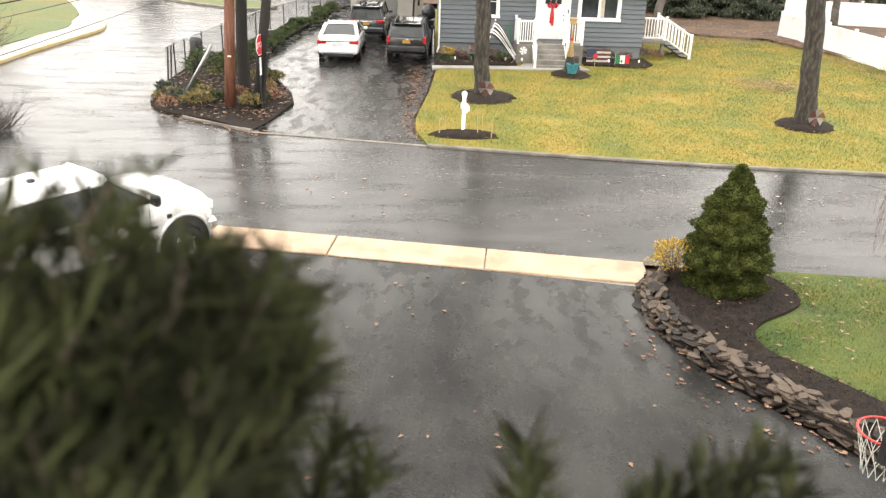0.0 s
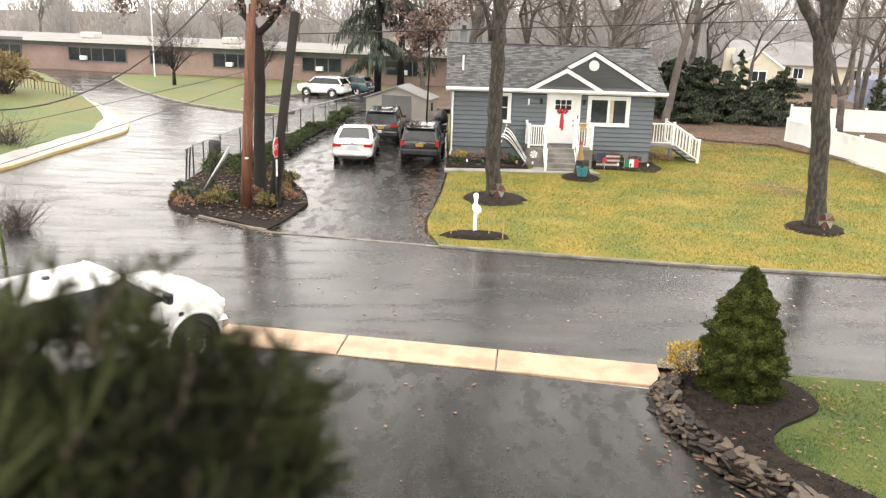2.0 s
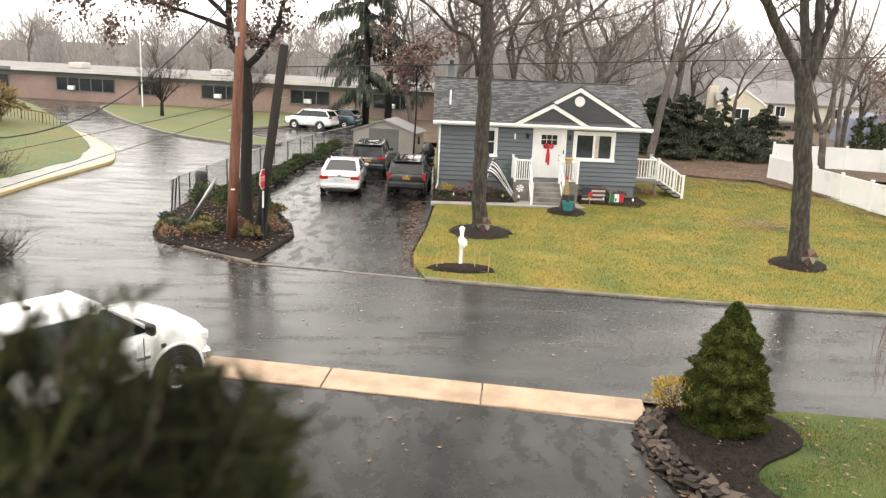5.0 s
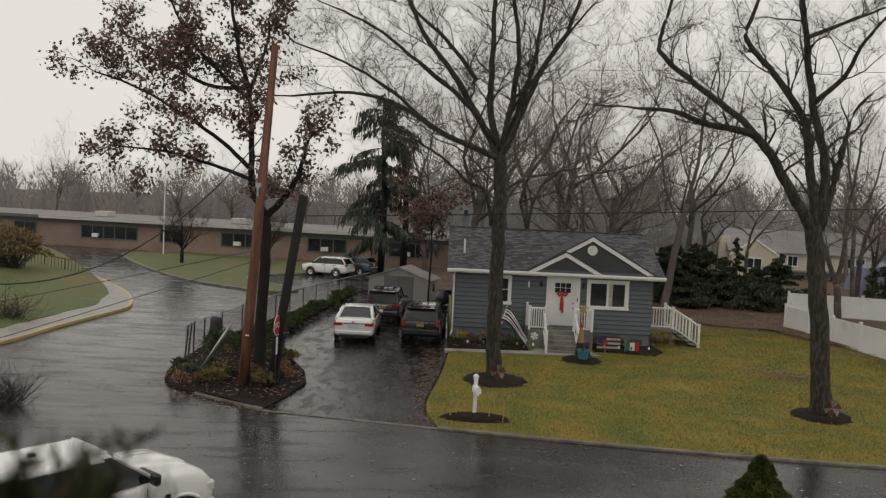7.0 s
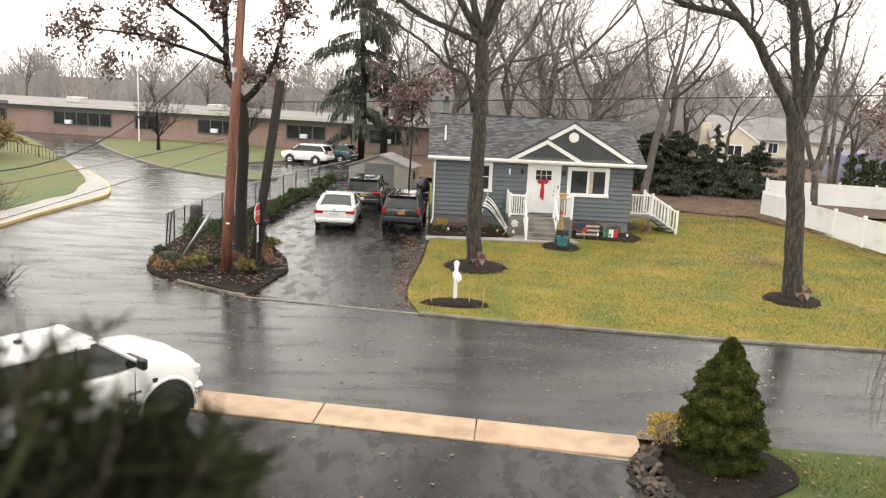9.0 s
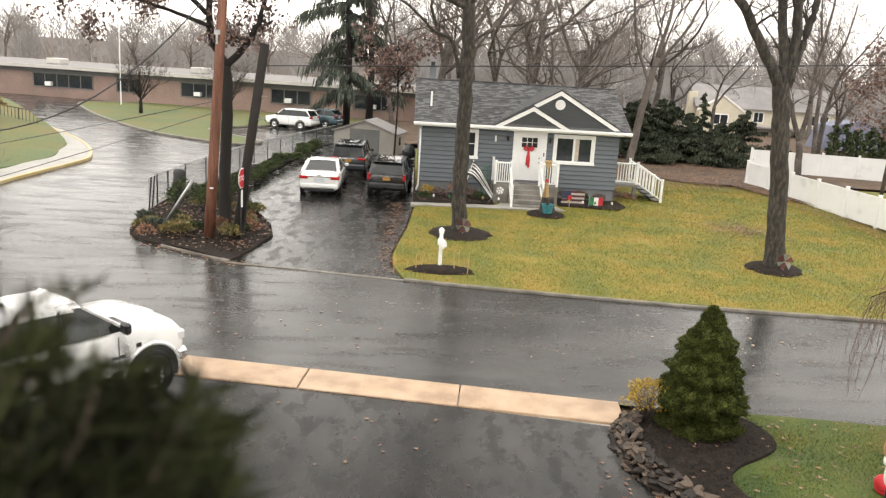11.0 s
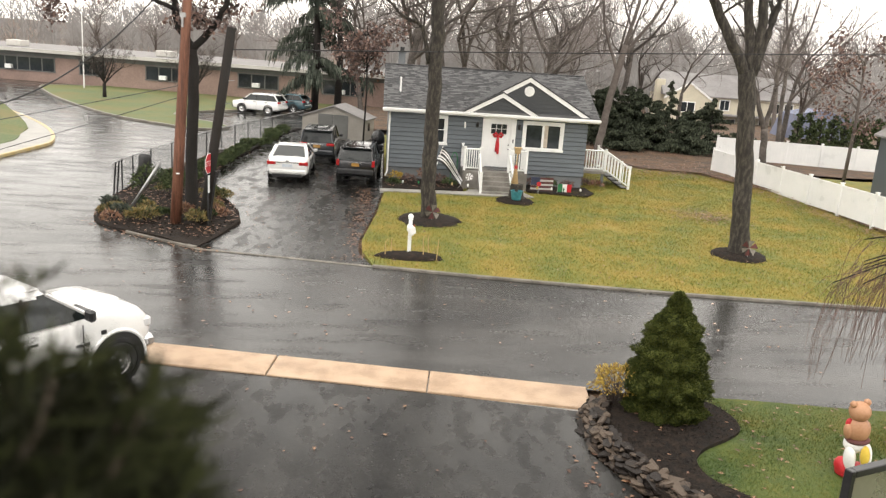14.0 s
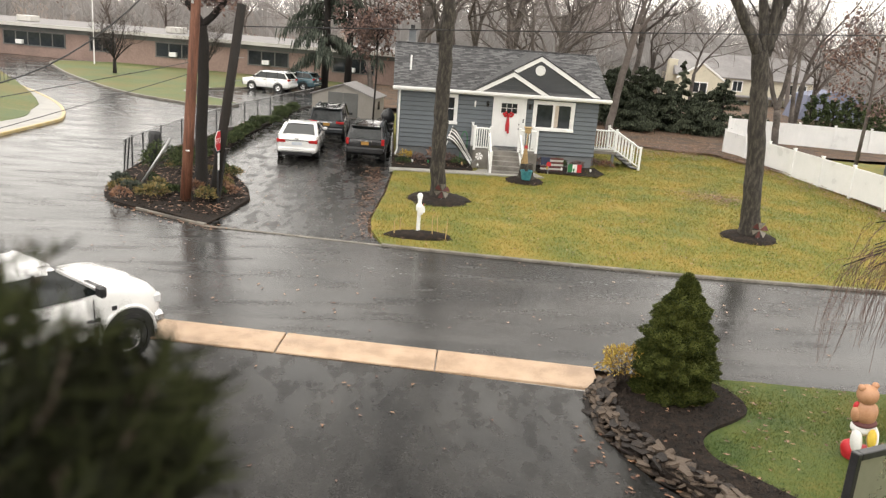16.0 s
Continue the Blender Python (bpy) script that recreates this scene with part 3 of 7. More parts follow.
# lapped boards, each course leaning out at its foot
nb = 13
ch = (ZE - 0.02 - ZF) / nb
for i in range(nb):
    za = ZF + i * ch
    rows = []
    for a, b, c, d in wall_rows(X0 - 0.02, X1 + 0.02, za, za + ch, [h for h in OPEN if h[2] < za + ch * 0.6 and h[3] > za + ch * 0.4 for h in [(h[0] - 0.0, h[1], za - 1, za + 9)]]):
        rows.append((a, b))
    for a, b in rows:
        if b - a > 0.05:
            bm = bmesh.new()
            vs = [bm.verts.new(q) for q in ((a, YF - 0.05, za + 0.028), (b, YF - 0.05, za + 0.028), (b, YF - 0.008, za + ch), (a, YF - 0.008, za + ch), (a, YF - 0.006, za), (b, YF - 0.006, za))]
            bm.faces.new(vs[:4])
            bm.faces.new((vs[4], vs[5], vs[1], vs[0]))
            bm.faces.new((vs[0], vs[3], vs[4]))
            bm.faces.new((vs[1], vs[5], vs[2]))
            part("siding_board", bm, SIDING, house)
# roof: courses of shingles stepping up both slopes
YR, ZR = 42.0, 5.46
roof = part("roof", prism([(37.86, 3.60), (YR, ZR - 0.06), (46.1, 3.60), (46.1, 3.68), (YR, ZR + 0.02), (37.86, 3.68)], -10.18, -0.2), SHINGLE, house, "charcoal asphalt shingle roof")
roof.data.transform(Matrix(((0, -1, 0, 0), (1, 0, 0, 0), (0, 0, 1, 0), (0, 0, 0, 1))))
sh = Soup()
rs = random.Random(4)
nc = 30
for i in range(nc):
    y0, y1 = 37.84 + (YR - 37.84) * i / nc, 37.84 + (YR - 37.84) * (i + 1.0) / nc
    za, zb = 3.69 + (ZR + 0.03 - 3.69) * i / nc, 3.69 + (ZR + 0.03 - 3.69) * (i + 1) / nc
    x = 0.18 - rs.random() * 0.3
    while x < 10.18:
        w = 0.17 + 0.2 * rs.random()
        a, b = max(x, 0.18), min(x + w, 10.2)
        if b > a:
            h = 0.014 + 0.012 * rs.random()
            sh.face((a, y0, za + h), (b, y0, za + h), (b, y1, zb + 0.004), (a, y1, zb + 0.004))
            sh.face((a, y0, za - 0.005), (b, y0, za - 0.005), (b, y0, za + h), (a, y0, za + h))
        x += w
tagged(part("shingles", sh.out(), SHINGLE, roof), kind="stuff")
part("ridge_cap", boxes((0.18, 10.2, YR - 0.12, YR + 0.12, ZR + 0.02, ZR + 0.06), bevel=0.02), SHINGLE, roof)
part("fascia", boxes((0.18, 10.2, 37.80, 37.86, 3.52, 3.68)), WHITE, house)
part("gutter", boxes((0.16, 10.22, 37.68, 37.80, 3.56, 3.69), bevel=0.02), WHITE, house)
part("soffit", boxes((0.18, 10.2, 37.86, 38.3, 3.50, 3.54)), WHITE, house)
dsp = Soup()
dsp.tube([(0.52, 37.78, 3.58), (0.50, 38.18, 3.35), (0.50, 38.2, 0.75), (0.42, 37.95, 0.55)], [0.045] * 4, 8)
part("downspout", dsp.out(), WHITE, house)


def gable(xm, half, z0, zp, yfront, depth, name):
    """A false gable: clad triangle, sloped cheeks, white rakes."""
    g = part(name, prism([(xm - half + 0.1, z0), (xm + half - 0.1, z0), (xm, zp - 0.1)], yfront + 0.06, yfront + depth), GABLE, house)
    n = int((zp - z0) / 0.18)
    for i in range(n):
        za = z0 + i * 0.18
        w = half * (1 - (za - z0) / (zp - z0)) - 0.1
        if w > 0.12:
            part("siding_board", boxes((xm - w, xm + w, yfront + 0.03, yfront + 0.06, za, za + 0.165)), GABLE, g)
    for s in (-1, 1):
        e, p = Vector((xm + s * half, 0, z0)), Vector((xm, 0, zp))
        d = (p - e).normalized()
        nrm = Vector((-d.z, 0, d.x)) * (1 if s < 0 else -1)
        if nrm.z < 0:
            nrm = -nrm
        part("rake_board", prism([(e.x, e.z), (p.x, p.z), (p.x, p.z - 0.2), (e.x - s * 0.2 * half / (zp - z0), e.z)], yfront - 0.04 - 0.002 * s, yfront + 0.03), WHITE, g)
        part("roof_slope", prism([(e.x, e.z), (p.x, p.z), (p.x, p.z + 0.06), (e.x, e.z + 0.06)], yfront - 0.06 - 0.002 * s, yfront + depth), SHINGLE, g)
    part("skirt_roof", boxes((xm - half + 0.35, xm + half - 0.35, yfront - 0.03, yfront + 0.03, z0, z0 + 0.10)), SHINGLE, g)
    return g


big_gable = gable(6.80, 2.98, 3.70, 5.40, 37.95, 3.9, "gable")
small_gable = gable(5.58, 1.72, 3.70, 4.64, 37.78, 1.6, "porch_gable")
vent = lathe([(0.0, 0), (0.19, 0), (0.23, 0.02), (0.23, 0.05), (0.19, 0.06), (0.17, 0.035), (0.0, 0.035)], 24)
vt = part("vent", vent.out(), WHITE, big_gable, "round white louvred vent")
vt.matrix_basis = pose(6.80, 37.98, 4.78, 90, 0, 0)
for k in range(-3, 4):
    hw = math.sqrt(max(0.0, 0.17 ** 2 - (k * 0.045) ** 2))
    part("louvre", boxes((6.80 - hw, 6.80 + hw, 37.925, 37.94, 4.78 + k * 0.045 - 0.008, 4.78 + k * 0.045 + 0.012)), WHITE, vt).matrix_parent_inverse = vt.matrix_basis.inverted()
chim = part("chimney", boxes((0.85, 1.2, 43.2, 43.6, 4.8, 6.05), bevel=0.01), FOUND, house)
part("chimney_crown", boxes((0.80, 1.25, 43.15, 43.65, 6.05, 6.12), bevel=0.01), FOUND, chim)
part("flue_cap", boxes((0.92, 1.13, 43.28, 43.52, 6.12, 6.32)), BLACK, chim)
vp = Soup()
vp.tube([(0.95, 39.3, 4.2), (0.95, 39.3, 5.0)], [0.045, 0.045], 8)
part("vent_pipe", vp.out(), WHITE, roof)


def window_unit(x0, x1, z0, z1, sashes, name="window"):
    t = 0.11
    w = part(name, boxes((x0 - 0.02, x1 + 0.02, YF - 0.075, YF + 0.02, z1 - t, z1 + 0.02), (x0 - 0.05, x1 + 0.05, YF - 0.10, YF + 0.02, z0 - 0.02, z0 + t - 0.02),
                        (x0 - 0.02, x0 + t, YF - 0.075, YF + 0.02, z0 + t - 0.02, z1 - t), (x1 - t, x1 + 0.02, YF - 0.075, YF + 0.02, z0 + t - 0.02, z1 - t)), WHITE, house, "white-framed window")
    n = sashes
    wd = (x1 - x0 - 2 * t) / n
    for i in range(n):
        a, b = x0 + t + i * wd, x0 + t + (i + 1) * wd
        s = 0.05 if n > 1 else 0.03
        part("sash", boxes((a, b, YF - 0.045, YF + 0.03, z1 - t - s, z1 - t), (a, b, YF - 0.045, YF + 0.03, z0 + t - 0.02, z0 + t - 0.02 + s),
                           (a, a + s, YF - 0.045, YF + 0.03, z0 + t - 0.02 + s, z1 - t - s), (b - s, b, YF - 0.045, YF + 0.03, z0 + t - 0.02 + s, z1 - t - s),
                           *([(a + s, b - s, YF - 0.03, YF + 0.02, (z0 + z1) / 2, (z0 + z1) / 2 + 0.035)] if n == 1 else [])), WHITE, w)
        pane = part("pane", boxes((a + s, b - s, YF - 0.004, YF + 0.004, z0 + t - 0.02 + s, z1 - t - s)), DARKGLASS, w)
        part("curtain", boxes((a + s, a + s + wd * 0.22, YF - 0.012, YF - 0.008, z0 + t + s, z1 - t - s)), CURTAIN, w) if i else None
    return w


window_unit(6.72, 8.63, 2.06, 3.40, 2)
window_unit(2.23, 3.17, 2.09, 3.42, 1)
# the front door in its white surround
surround = part("door_surround", boxes((4.82, 5.03, YF - 0.08, YF + 0.05, 1.16, 3.46), (6.17, 6.38, YF - 0.08, YF + 0.05, 1.16, 3.46), (5.03, 6.17, YF - 0.08, YF + 0.05, 3.30, 3.46),
                                       (4.78, 6.42, YF - 0.12, YF + 0.05, 3.46, 3.52)), WHITE, house)
door = part("door", boxes((5.03, 6.17, YF - 0.02, YF + 0.04, 1.20, 2.74), (5.03, 6.17, YF - 0.02, YF + 0.04, 3.19, 3.30), (5.03, 5.22, YF - 0.02, YF + 0.04, 2.74, 3.19), (5.96, 6.17, YF - 0.02, YF + 0.04, 2.74, 3.19),
                          (5.455, 5.475, YF - 0.02, YF + 0.04, 2.74, 3.19), (5.70, 5.72, YF - 0.02, YF + 0.04, 2.74, 3.19), (5.22, 5.96, YF - 0.015, YF + 0.035, 2.955, 2.975)), WHITE, house, "white panelled front door")
part("threshold", boxes((5.0, 6.2, YF - 0.12, YF + 0.03, 1.16, 1.205)), FOUND, door)
for i in range(3):
    for j in range(2):
        part("pane", boxes((5.22 + i * 0.247, 5.22 + (i + 1) * 0.247 - 0.012, YF + 0.005, YF + 0.012, 2.74 + j * 0.225, 2.74 + (j + 1) * 0.225 - 0.01)), DARKGLASS, door)
part("panel", boxes((5.17, 5.53, YF - 0.03, YF - 0.02, 1.36, 2.58), (5.66, 6.03, YF - 0.03, YF - 0.02, 1.36, 2.58), bevel=0.008), WHITE, door)
kn = Soup()
kn.tube([(6.08, YF - 0.02, 2.05), (6.08, YF - 0.08, 2.05)], [0.02, 0.03], 8)
kn.tube([(6.08, YF - 0.02, 2.25), (6.08, YF - 0.05, 2.25)], [0.03, 0.03], 8)
part("handle", kn.out(), BLACK, door)
part("doorbell", boxes((6.25, 6.30, YF - 0.1, YF - 0.08, 2.35, 2.52)), BLACK, surround)
bow = Soup()
for s in (-1, 1):
    bow.tube([(5.56, YF - 0.06, 2.66), (5.56 + s * 0.12, YF - 0.12, 2.78), (5.56 + s * 0.21, YF - 0.09, 2.70), (5.56 + s * 0.15, YF - 0.06, 2.60), (5.56, YF - 0.06, 2.64)], [0.03, 0.06, 0.07, 0.05, 0.03], 6)
    bow.tube([(5.56, YF - 0.05, 2.64), (5.56 + s * 0.035, YF - 0.06, 2.2), (5.56 + s * 0.045, YF - 0.05, 1.86 - s * 0.05)], [0.045, 0.06, 0.05], 5)
bow.tube([(5.56, YF - 0.13, 2.60), (5.56, YF - 0.13, 2.70)], [0.05, 0.05], 6)
tagged(part("door_bow", bow.out(), RED, None), "large red ribbon bow hanging on the front door", "decoration")
for x in (4.56, 6.52):
    lan = thing("wall_lantern", "black lantern mounted beside the front door", "wall lamp", (x, YF - 0.03, 3.0), group="porch lanterns")
    part("backplate", boxes((-0.05, 0.05, -0.02, 0.0, 0.0, 0.22)), BLACK, lan)
    part("cage", lathe([(0.0, -0.02), (0.05, 0.0), (0.07, 0.17), (0.09, 0.18), (0.03, 0.25), (0, 0.26)], 8).out(), BLACK, lan).matrix_basis = pose(0, -0.11, 0)
    part("glass", lathe([(0.04, 0.02), (0.055, 0.16)], 8).out(), LAMPCLEAR, lan).matrix_basis = pose(0, -0.11, 0)
tagged(part("wall_plaque", boxes((3.95, 4.03, YF - 0.05, YF - 0.03, 2.92, 3.2), bevel=0.005), WHITE), "small white upright plaque on the siding", "plaque")

# porch landing, steps and railings
porch = thing("porch", "concrete landing with steps and white railings", "porch", (0, 0, 0))
part("landing", boxes((3.9, 6.85, 36.9, 38.26, 0.1, 1.15), bevel=0.015), STEP, porch)
for i in range(4):
    part("step", boxes((4.62, 6.02, 36.9 - 0.29 * (i + 1), 36.9 - 0.29 * i, 0.1, 1.15 - 0.18 * (i + 1)), bevel=0.012), STEP, porch)
part("doormat", boxes((5.1, 6.1, 37.4, 38.0, 1.151, 1.17)), BLACK, porch)


def railing(owner, p0, p1, h, n, post0=True, post1=True):
    p0, p1 = Vector(p0), Vector(p1)
    r = part("railing", (lambda s: (s.tube([p0 + Vector((0, 0, h)), p1 + Vector((0, 0, h))], [0.04, 0.04], 4), s.out())[-1])(Soup()), VINYL, owner)
    part("bottom_rail", (lambda s: (s.tube([p0 + Vector((0, 0, 0.12)), p1 + Vector((0, 0, 0.12))], [0.03, 0.03], 4), s.out())[-1])(Soup()), VINYL, r)
    for i in range(1, n):
        q = p0.lerp(p1, i / n)
        part("baluster", boxes((q.x - 0.02, q.x + 0.02, q.y - 0.02, q.y + 0.02, q.z + 0.12, q.z + h)), VINYL, r)
    for on, q in ((post0, p0), (post1, p1)):
        if on:
            part("post", boxes((q.x - 0.05, q.x + 0.05, q.y - 0.05, q.y + 0.05, q.z - 0.02, q.z + h + 0.07), (q.x - 0.065, q.x + 0.065, q.y - 0.065, q.y + 0.065, q.z + h + 0.07, q.z + h + 0.1)), VINYL, r)
    return r


railing(porch, (3.96, 36.97, 1.15), (4.68, 36.97, 1.15), 0.98, 7)
railing(porch, (5.98, 36.97, 1.15), (6.78, 36.97, 1.15), 0.98, 7)
railing(porch, (3.96, 38.2, 1.15), (3.96, 36.97, 1.15), 0.98, 9, True, False)
railing(porch, (6.78, 38.2, 1.15), (6.78, 36.97, 1.15), 0.98, 9, True, False)
for x in (4.62, 6.02):
    railing(porch, (x, 36.9, 1.0), (x, 35.75, 0.28), 0.92, 2, False, True)

side_deck = thing("side_deck", "raised side landing with white railing and stairs", "deck", (0, 0, 0))
part("platform", boxes((9.78, 11.1, 39.2, 40.8, 1.0, 1.14)), STEP, side_deck)
railing(side_deck, (9.85, 39.25, 1.12), (11.05, 39.25, 1.12), 1.0, 9)
railing(side_deck, (11.05, 39.25, 1.12), (12.15, 38.7, 0.42), 1.0, 8, False, True)
railing(side_deck, (11.05, 40.75, 1.12), (12.25, 40.5, 0.42), 1.0, 8)
for i in range(4):
    part("step", boxes((11.1 + i * 0.27, 11.4 + i * 0.27, 39.0, 40.7, 0.92 - i * 0.18, 0.97 - i * 0.18)), BLACK, side_deck)
for x in (10.0, 11.0):
    part("support_post", boxes((x - 0.06, x + 0.06, 39.3, 39.42, 0.2, 1.0)), FOUND, side_deck)

# ---- parked vehicles ----
def loft(rows, parent, name, material):
    """A closed body skin through sections (x, low, top, half width)."""
    s = Soup()
    rings = []
    for x, zl, zt, w in rows:
        h = zt - zl
        half = [(w * 0.78, zl), (w * 0.96, zl + 0.10 * h), (w, zl + 0.42 * h), (w * 0.985, zl + 0.70 * h), (w * 0.945, zl + 0.90 * h), (w * 0.84, zl + 0.985 * h), (w * 0.45, zt + 0.012)]
        ring = half + [(-y, z) for y, z in half[::-1]]
        rings.append(len(s.v))
        s.v.extend((x, y, z) for y, z in ring)
    n = 14
    for a, b in zip(rings, rings[1:]):
        for j in range(n):
            k = (j + 1) % n
            s.f.append((a + j, b + j, b + k, a + k))
    s.f.append(tuple(rings[0] + j for j in range(n)))
    s.f.append(tuple(rings[-1] + j for j in range(n))[::-1])
    ob = part(name, s.out(), material, parent, smooth=True)
    bv = ob.modifiers.new("round", "BEVEL")
    bv.width, bv.segments, bv.limit_method, bv.angle_limit = 0.03, 2, "ANGLE", radians(40)
    return ob


TYRE, RIM = {}, {}


def wheel(car, x, y, r, width=0.22, steel=False):
    k = (r, width, steel)
    if k not in TYRE:
        t = lathe([(r * 0.62, -width / 2), (r * 0.9, -width / 2), (r, -width * 0.32), (r, width * 0.32), (r * 0.9, width / 2), (r * 0.62, width / 2)], 28)
        t.f = t.f[:-2]
        me = bpy.data.meshes.new("tyre")
        me.from_pydata(*[t.v, [], t.f])
        me.materials.append(RUBBER)
        TYRE[k] = me
        d = Soup()
        a = lathe([(r * 0.64, -width * 0.46), (r * 0.64, width * 0.40), (r * 0.60, width * 0.47), (r * 0.52, width * 0.40), (r * 0.2, width * (0.46 if steel else 0.40)), (0.02, width * 0.52)], 28)
        d.v, d.f = a.v, a.f
        for i in range(8 if steel else 5):
            w = 6.283 * i / (8 if steel else 5)
            c = Vector((math.cos(w), math.sin(w), 0)) * r * 0.38
            d.tube([c + Vector((0, 0, width * 0.40)), c + Vector((0, 0, width * 0.455))], [r * 0.08, r * 0.06], 8)
        me = bpy.data.meshes.new("rim")
        me.from_pydata(d.v, [], d.f)
        me.materials.append(CHROME)
        RIM[k] = me
    side = -1 if y < 0 else 1
    w = part("wheel", boxes((x - 0.05, x + 0.05, y - 0.08, y + 0.08, r - 0.05, r + 0.05)), BLACK, car)
    share("tyre", TYRE[k], w, pose(x, y, r, -90 * side, 0, 0))
    share("rim", RIM[k], w, pose(x, y, r, -90 * side, 0, 0))
    a = lathe([(r * 0.98, -0.02), (r * 1.16, -0.02), (r * 1.16, 0.012), (r * 0.98, 0.012), (r * 0.98, -0.02)], 28)
    a.f = a.f[:-2]
    part("wheel_arch", a.out(), BLACK, car).matrix_basis = pose(x, y + side * (width * 0.44), r * 1.03, -90 * side, 0, 0)


def cabin(car, belt, roofz, x_ws0, x_ws1, x_r1, x_r0, wb, wr, paint, pillars, rear=0.055):
    """Glass house, roof skin and pillars."""
    s = Soup()
    lo = [(x_ws0, wb), (x_r0, wb * 0.98)]
    hi = [(x_ws1, wr), (x_r1, wr * 0.98)]
    A, B, C, D = (lo[0][0], lo[0][1], belt), (lo[1][0], lo[1][1], belt), (hi[1][0], hi[1][1], roofz - 0.05), (hi[0][0], hi[0][1], roofz - 0.05)
    m = lambda p: (p[0], -p[1], p[2])
    for name, q in (("side_glass", (A, D, C, B)), ("side_glass", (m(A), m(B), m(C), m(D))), ("windscreen", (A, m(A), m(D), D)), ("rear_glass", (B, C, m(C), m(B)))):
        g = Soup()
        g.face(*q)
        part(name, g.out(), CARGLASS, car)
    n = 9
    r = Soup()
    rows = []
    for i in range(n):
        t = i / (n - 1)
        x = hi[0][0] + (hi[1][0] - hi[0][0]) * t
        e = 1 - (2 * t - 1) ** 4
        rows.append(len(r.v))
        for y, z in ((wr + 0.015, -0.085), (wr, -0.035), (wr * 0.8, 0.0), (wr * 0.4, 0.012), (-wr * 0.4, 0.012), (-wr * 0.8, 0.0), (-wr, -0.035), (-wr - 0.015, -0.085)):
            r.v.append((x, y, roofz + z - 0.035 * (1 - e)))
    for a, b in zip(rows, rows[1:]):
        for j in range(7):
            r.f.append((a + j, a + j + 1, b + j + 1, b + j))
    part("roof", r.out(), paint, car, smooth=True)
    for sgn in (1, -1):
        f = lambda p: (p[0], p[1] * sgn * 1.004, p[2])
        for u, v, rad in ((A, D, 0.04), (B, C, rear)):
            t = Soup()
            t.tube([f(u), f(v)], [rad, rad], 6)
            part("pillar", t.out(), paint, car)
        for q in pillars:
            u, v = Vector(A).lerp(Vector(B), q), Vector(D).lerp(Vector(C), (q * (B[0] - A[0]) + A[0] - D[0]) / (C[0] - D[0]) if abs(C[0] - D[0]) > 0.1 else q)
            t = Soup()
            t.tube([f(u), f(v)], [0.03, 0.03], 5)
            part("pillar", t.out(), BLACK, car)


def mirror_pair(car, x, y, z, m):
    for s in (1, -1):
        part("mirror", boxes((x - 0.06, x + 0.08, s * y, s * (y + 0.19), z, z + 0.14) if s > 0 else (x - 0.06, x + 0.08, -(y + 0.19), -y, z, z + 0.14), bevel=0.03), m, car)


def door_lines(car, xs, w, z0, z1, hz):
    for s in (1, -1):
        for x in xs:
            part("door_gap", boxes((x - 0.006, x + 0.006, s * w - 0.012, s * w + 0.004, z0, z1)), BLACK, car)
        for a, b in zip(xs, xs[1:]):
            if abs(a - b) > 0.5:
                part("door_handle", boxes((min(a, b) + 0.06, min(a, b) + 0.26, s * w - 0.01, s * w + 0.03, hz, hz + 0.04), bevel=0.008), BLACK, car)


def sedan(at, turn, paint, label):
    c = thing("car", label, "car", at, turn)
    loft([(-2.38, 0.42, 0.90, 0.76), (-2.28, 0.28, 1.02, 0.86), (-1.7, 0.22, 1.06, 0.90), (-1.0, 0.20, 0.98, 0.915), (0.3, 0.20, 0.95, 0.915), (1.1, 0.20, 0.93, 0.91), (1.8, 0.22, 0.84, 0.89), (2.25, 0.26, 0.70, 0.82), (2.40, 0.34, 0.60, 0.70)], c, "body", paint)
    cabin(c, 0.97, 1.46, 1.22, 0.30, -0.92, -1.92, 0.83, 0.66, paint, (0.42, 0.72), 0.085)
    for x in (1.42, -1.38):
        for s in (1, -1):
            wheel(c, x, s * 0.81, 0.33)
    for s in (1, -1):
        part("tail_lamp", boxes((-2.39, -2.18, s * 0.83 - 0.05, s * 0.83 + 0.05, 0.76, 0.92), (-2.41, -2.34, min(s * 0.50, s * 0.80), max(s * 0.50, s * 0.80), 0.77, 0.90), bevel=0.015), LAMPRED, c)
        part("reflector", boxes((-2.40, -2.36, min(s * 0.48, s * 0.78), max(s * 0.48, s * 0.78), 0.42, 0.455)), BLACK, c)
        part("headlamp", boxes((2.18, 2.34, min(s * 0.5, s * 0.8), max(s * 0.5, s * 0.8), 0.58, 0.70), bevel=0.02), LAMPCLEAR, c)
    part("boot_trim", boxes((-2.42, -2.38, -0.50, 0.50, 0.86, 0.90)), CHROME, c)
    part("number_plate", boxes((-2.425, -2.395, -0.22, 0.22, 0.68, 0.80)), PLATEWHITE, c)
    part("badge", boxes((-2.425, -2.40, -0.07, 0.07, 0.92, 0.98), bevel=0.01), CHROME, c)
    part("rear_bumper", boxes((-2.43, -2.25, -0.82, 0.82, 0.36, 0.58), bevel=0.06), paint, c)
    part("lower_valance", boxes((-2.41, -2.2, -0.66, 0.66, 0.22, 0.36), bevel=0.03), BLACK, c)
    mirror_pair(c, 0.95, 0.86, 0.96, paint)
    door_lines(c, (0.95, -0.15, -1.15), 0.912, 0.32, 0.94, 0.82)
    return c


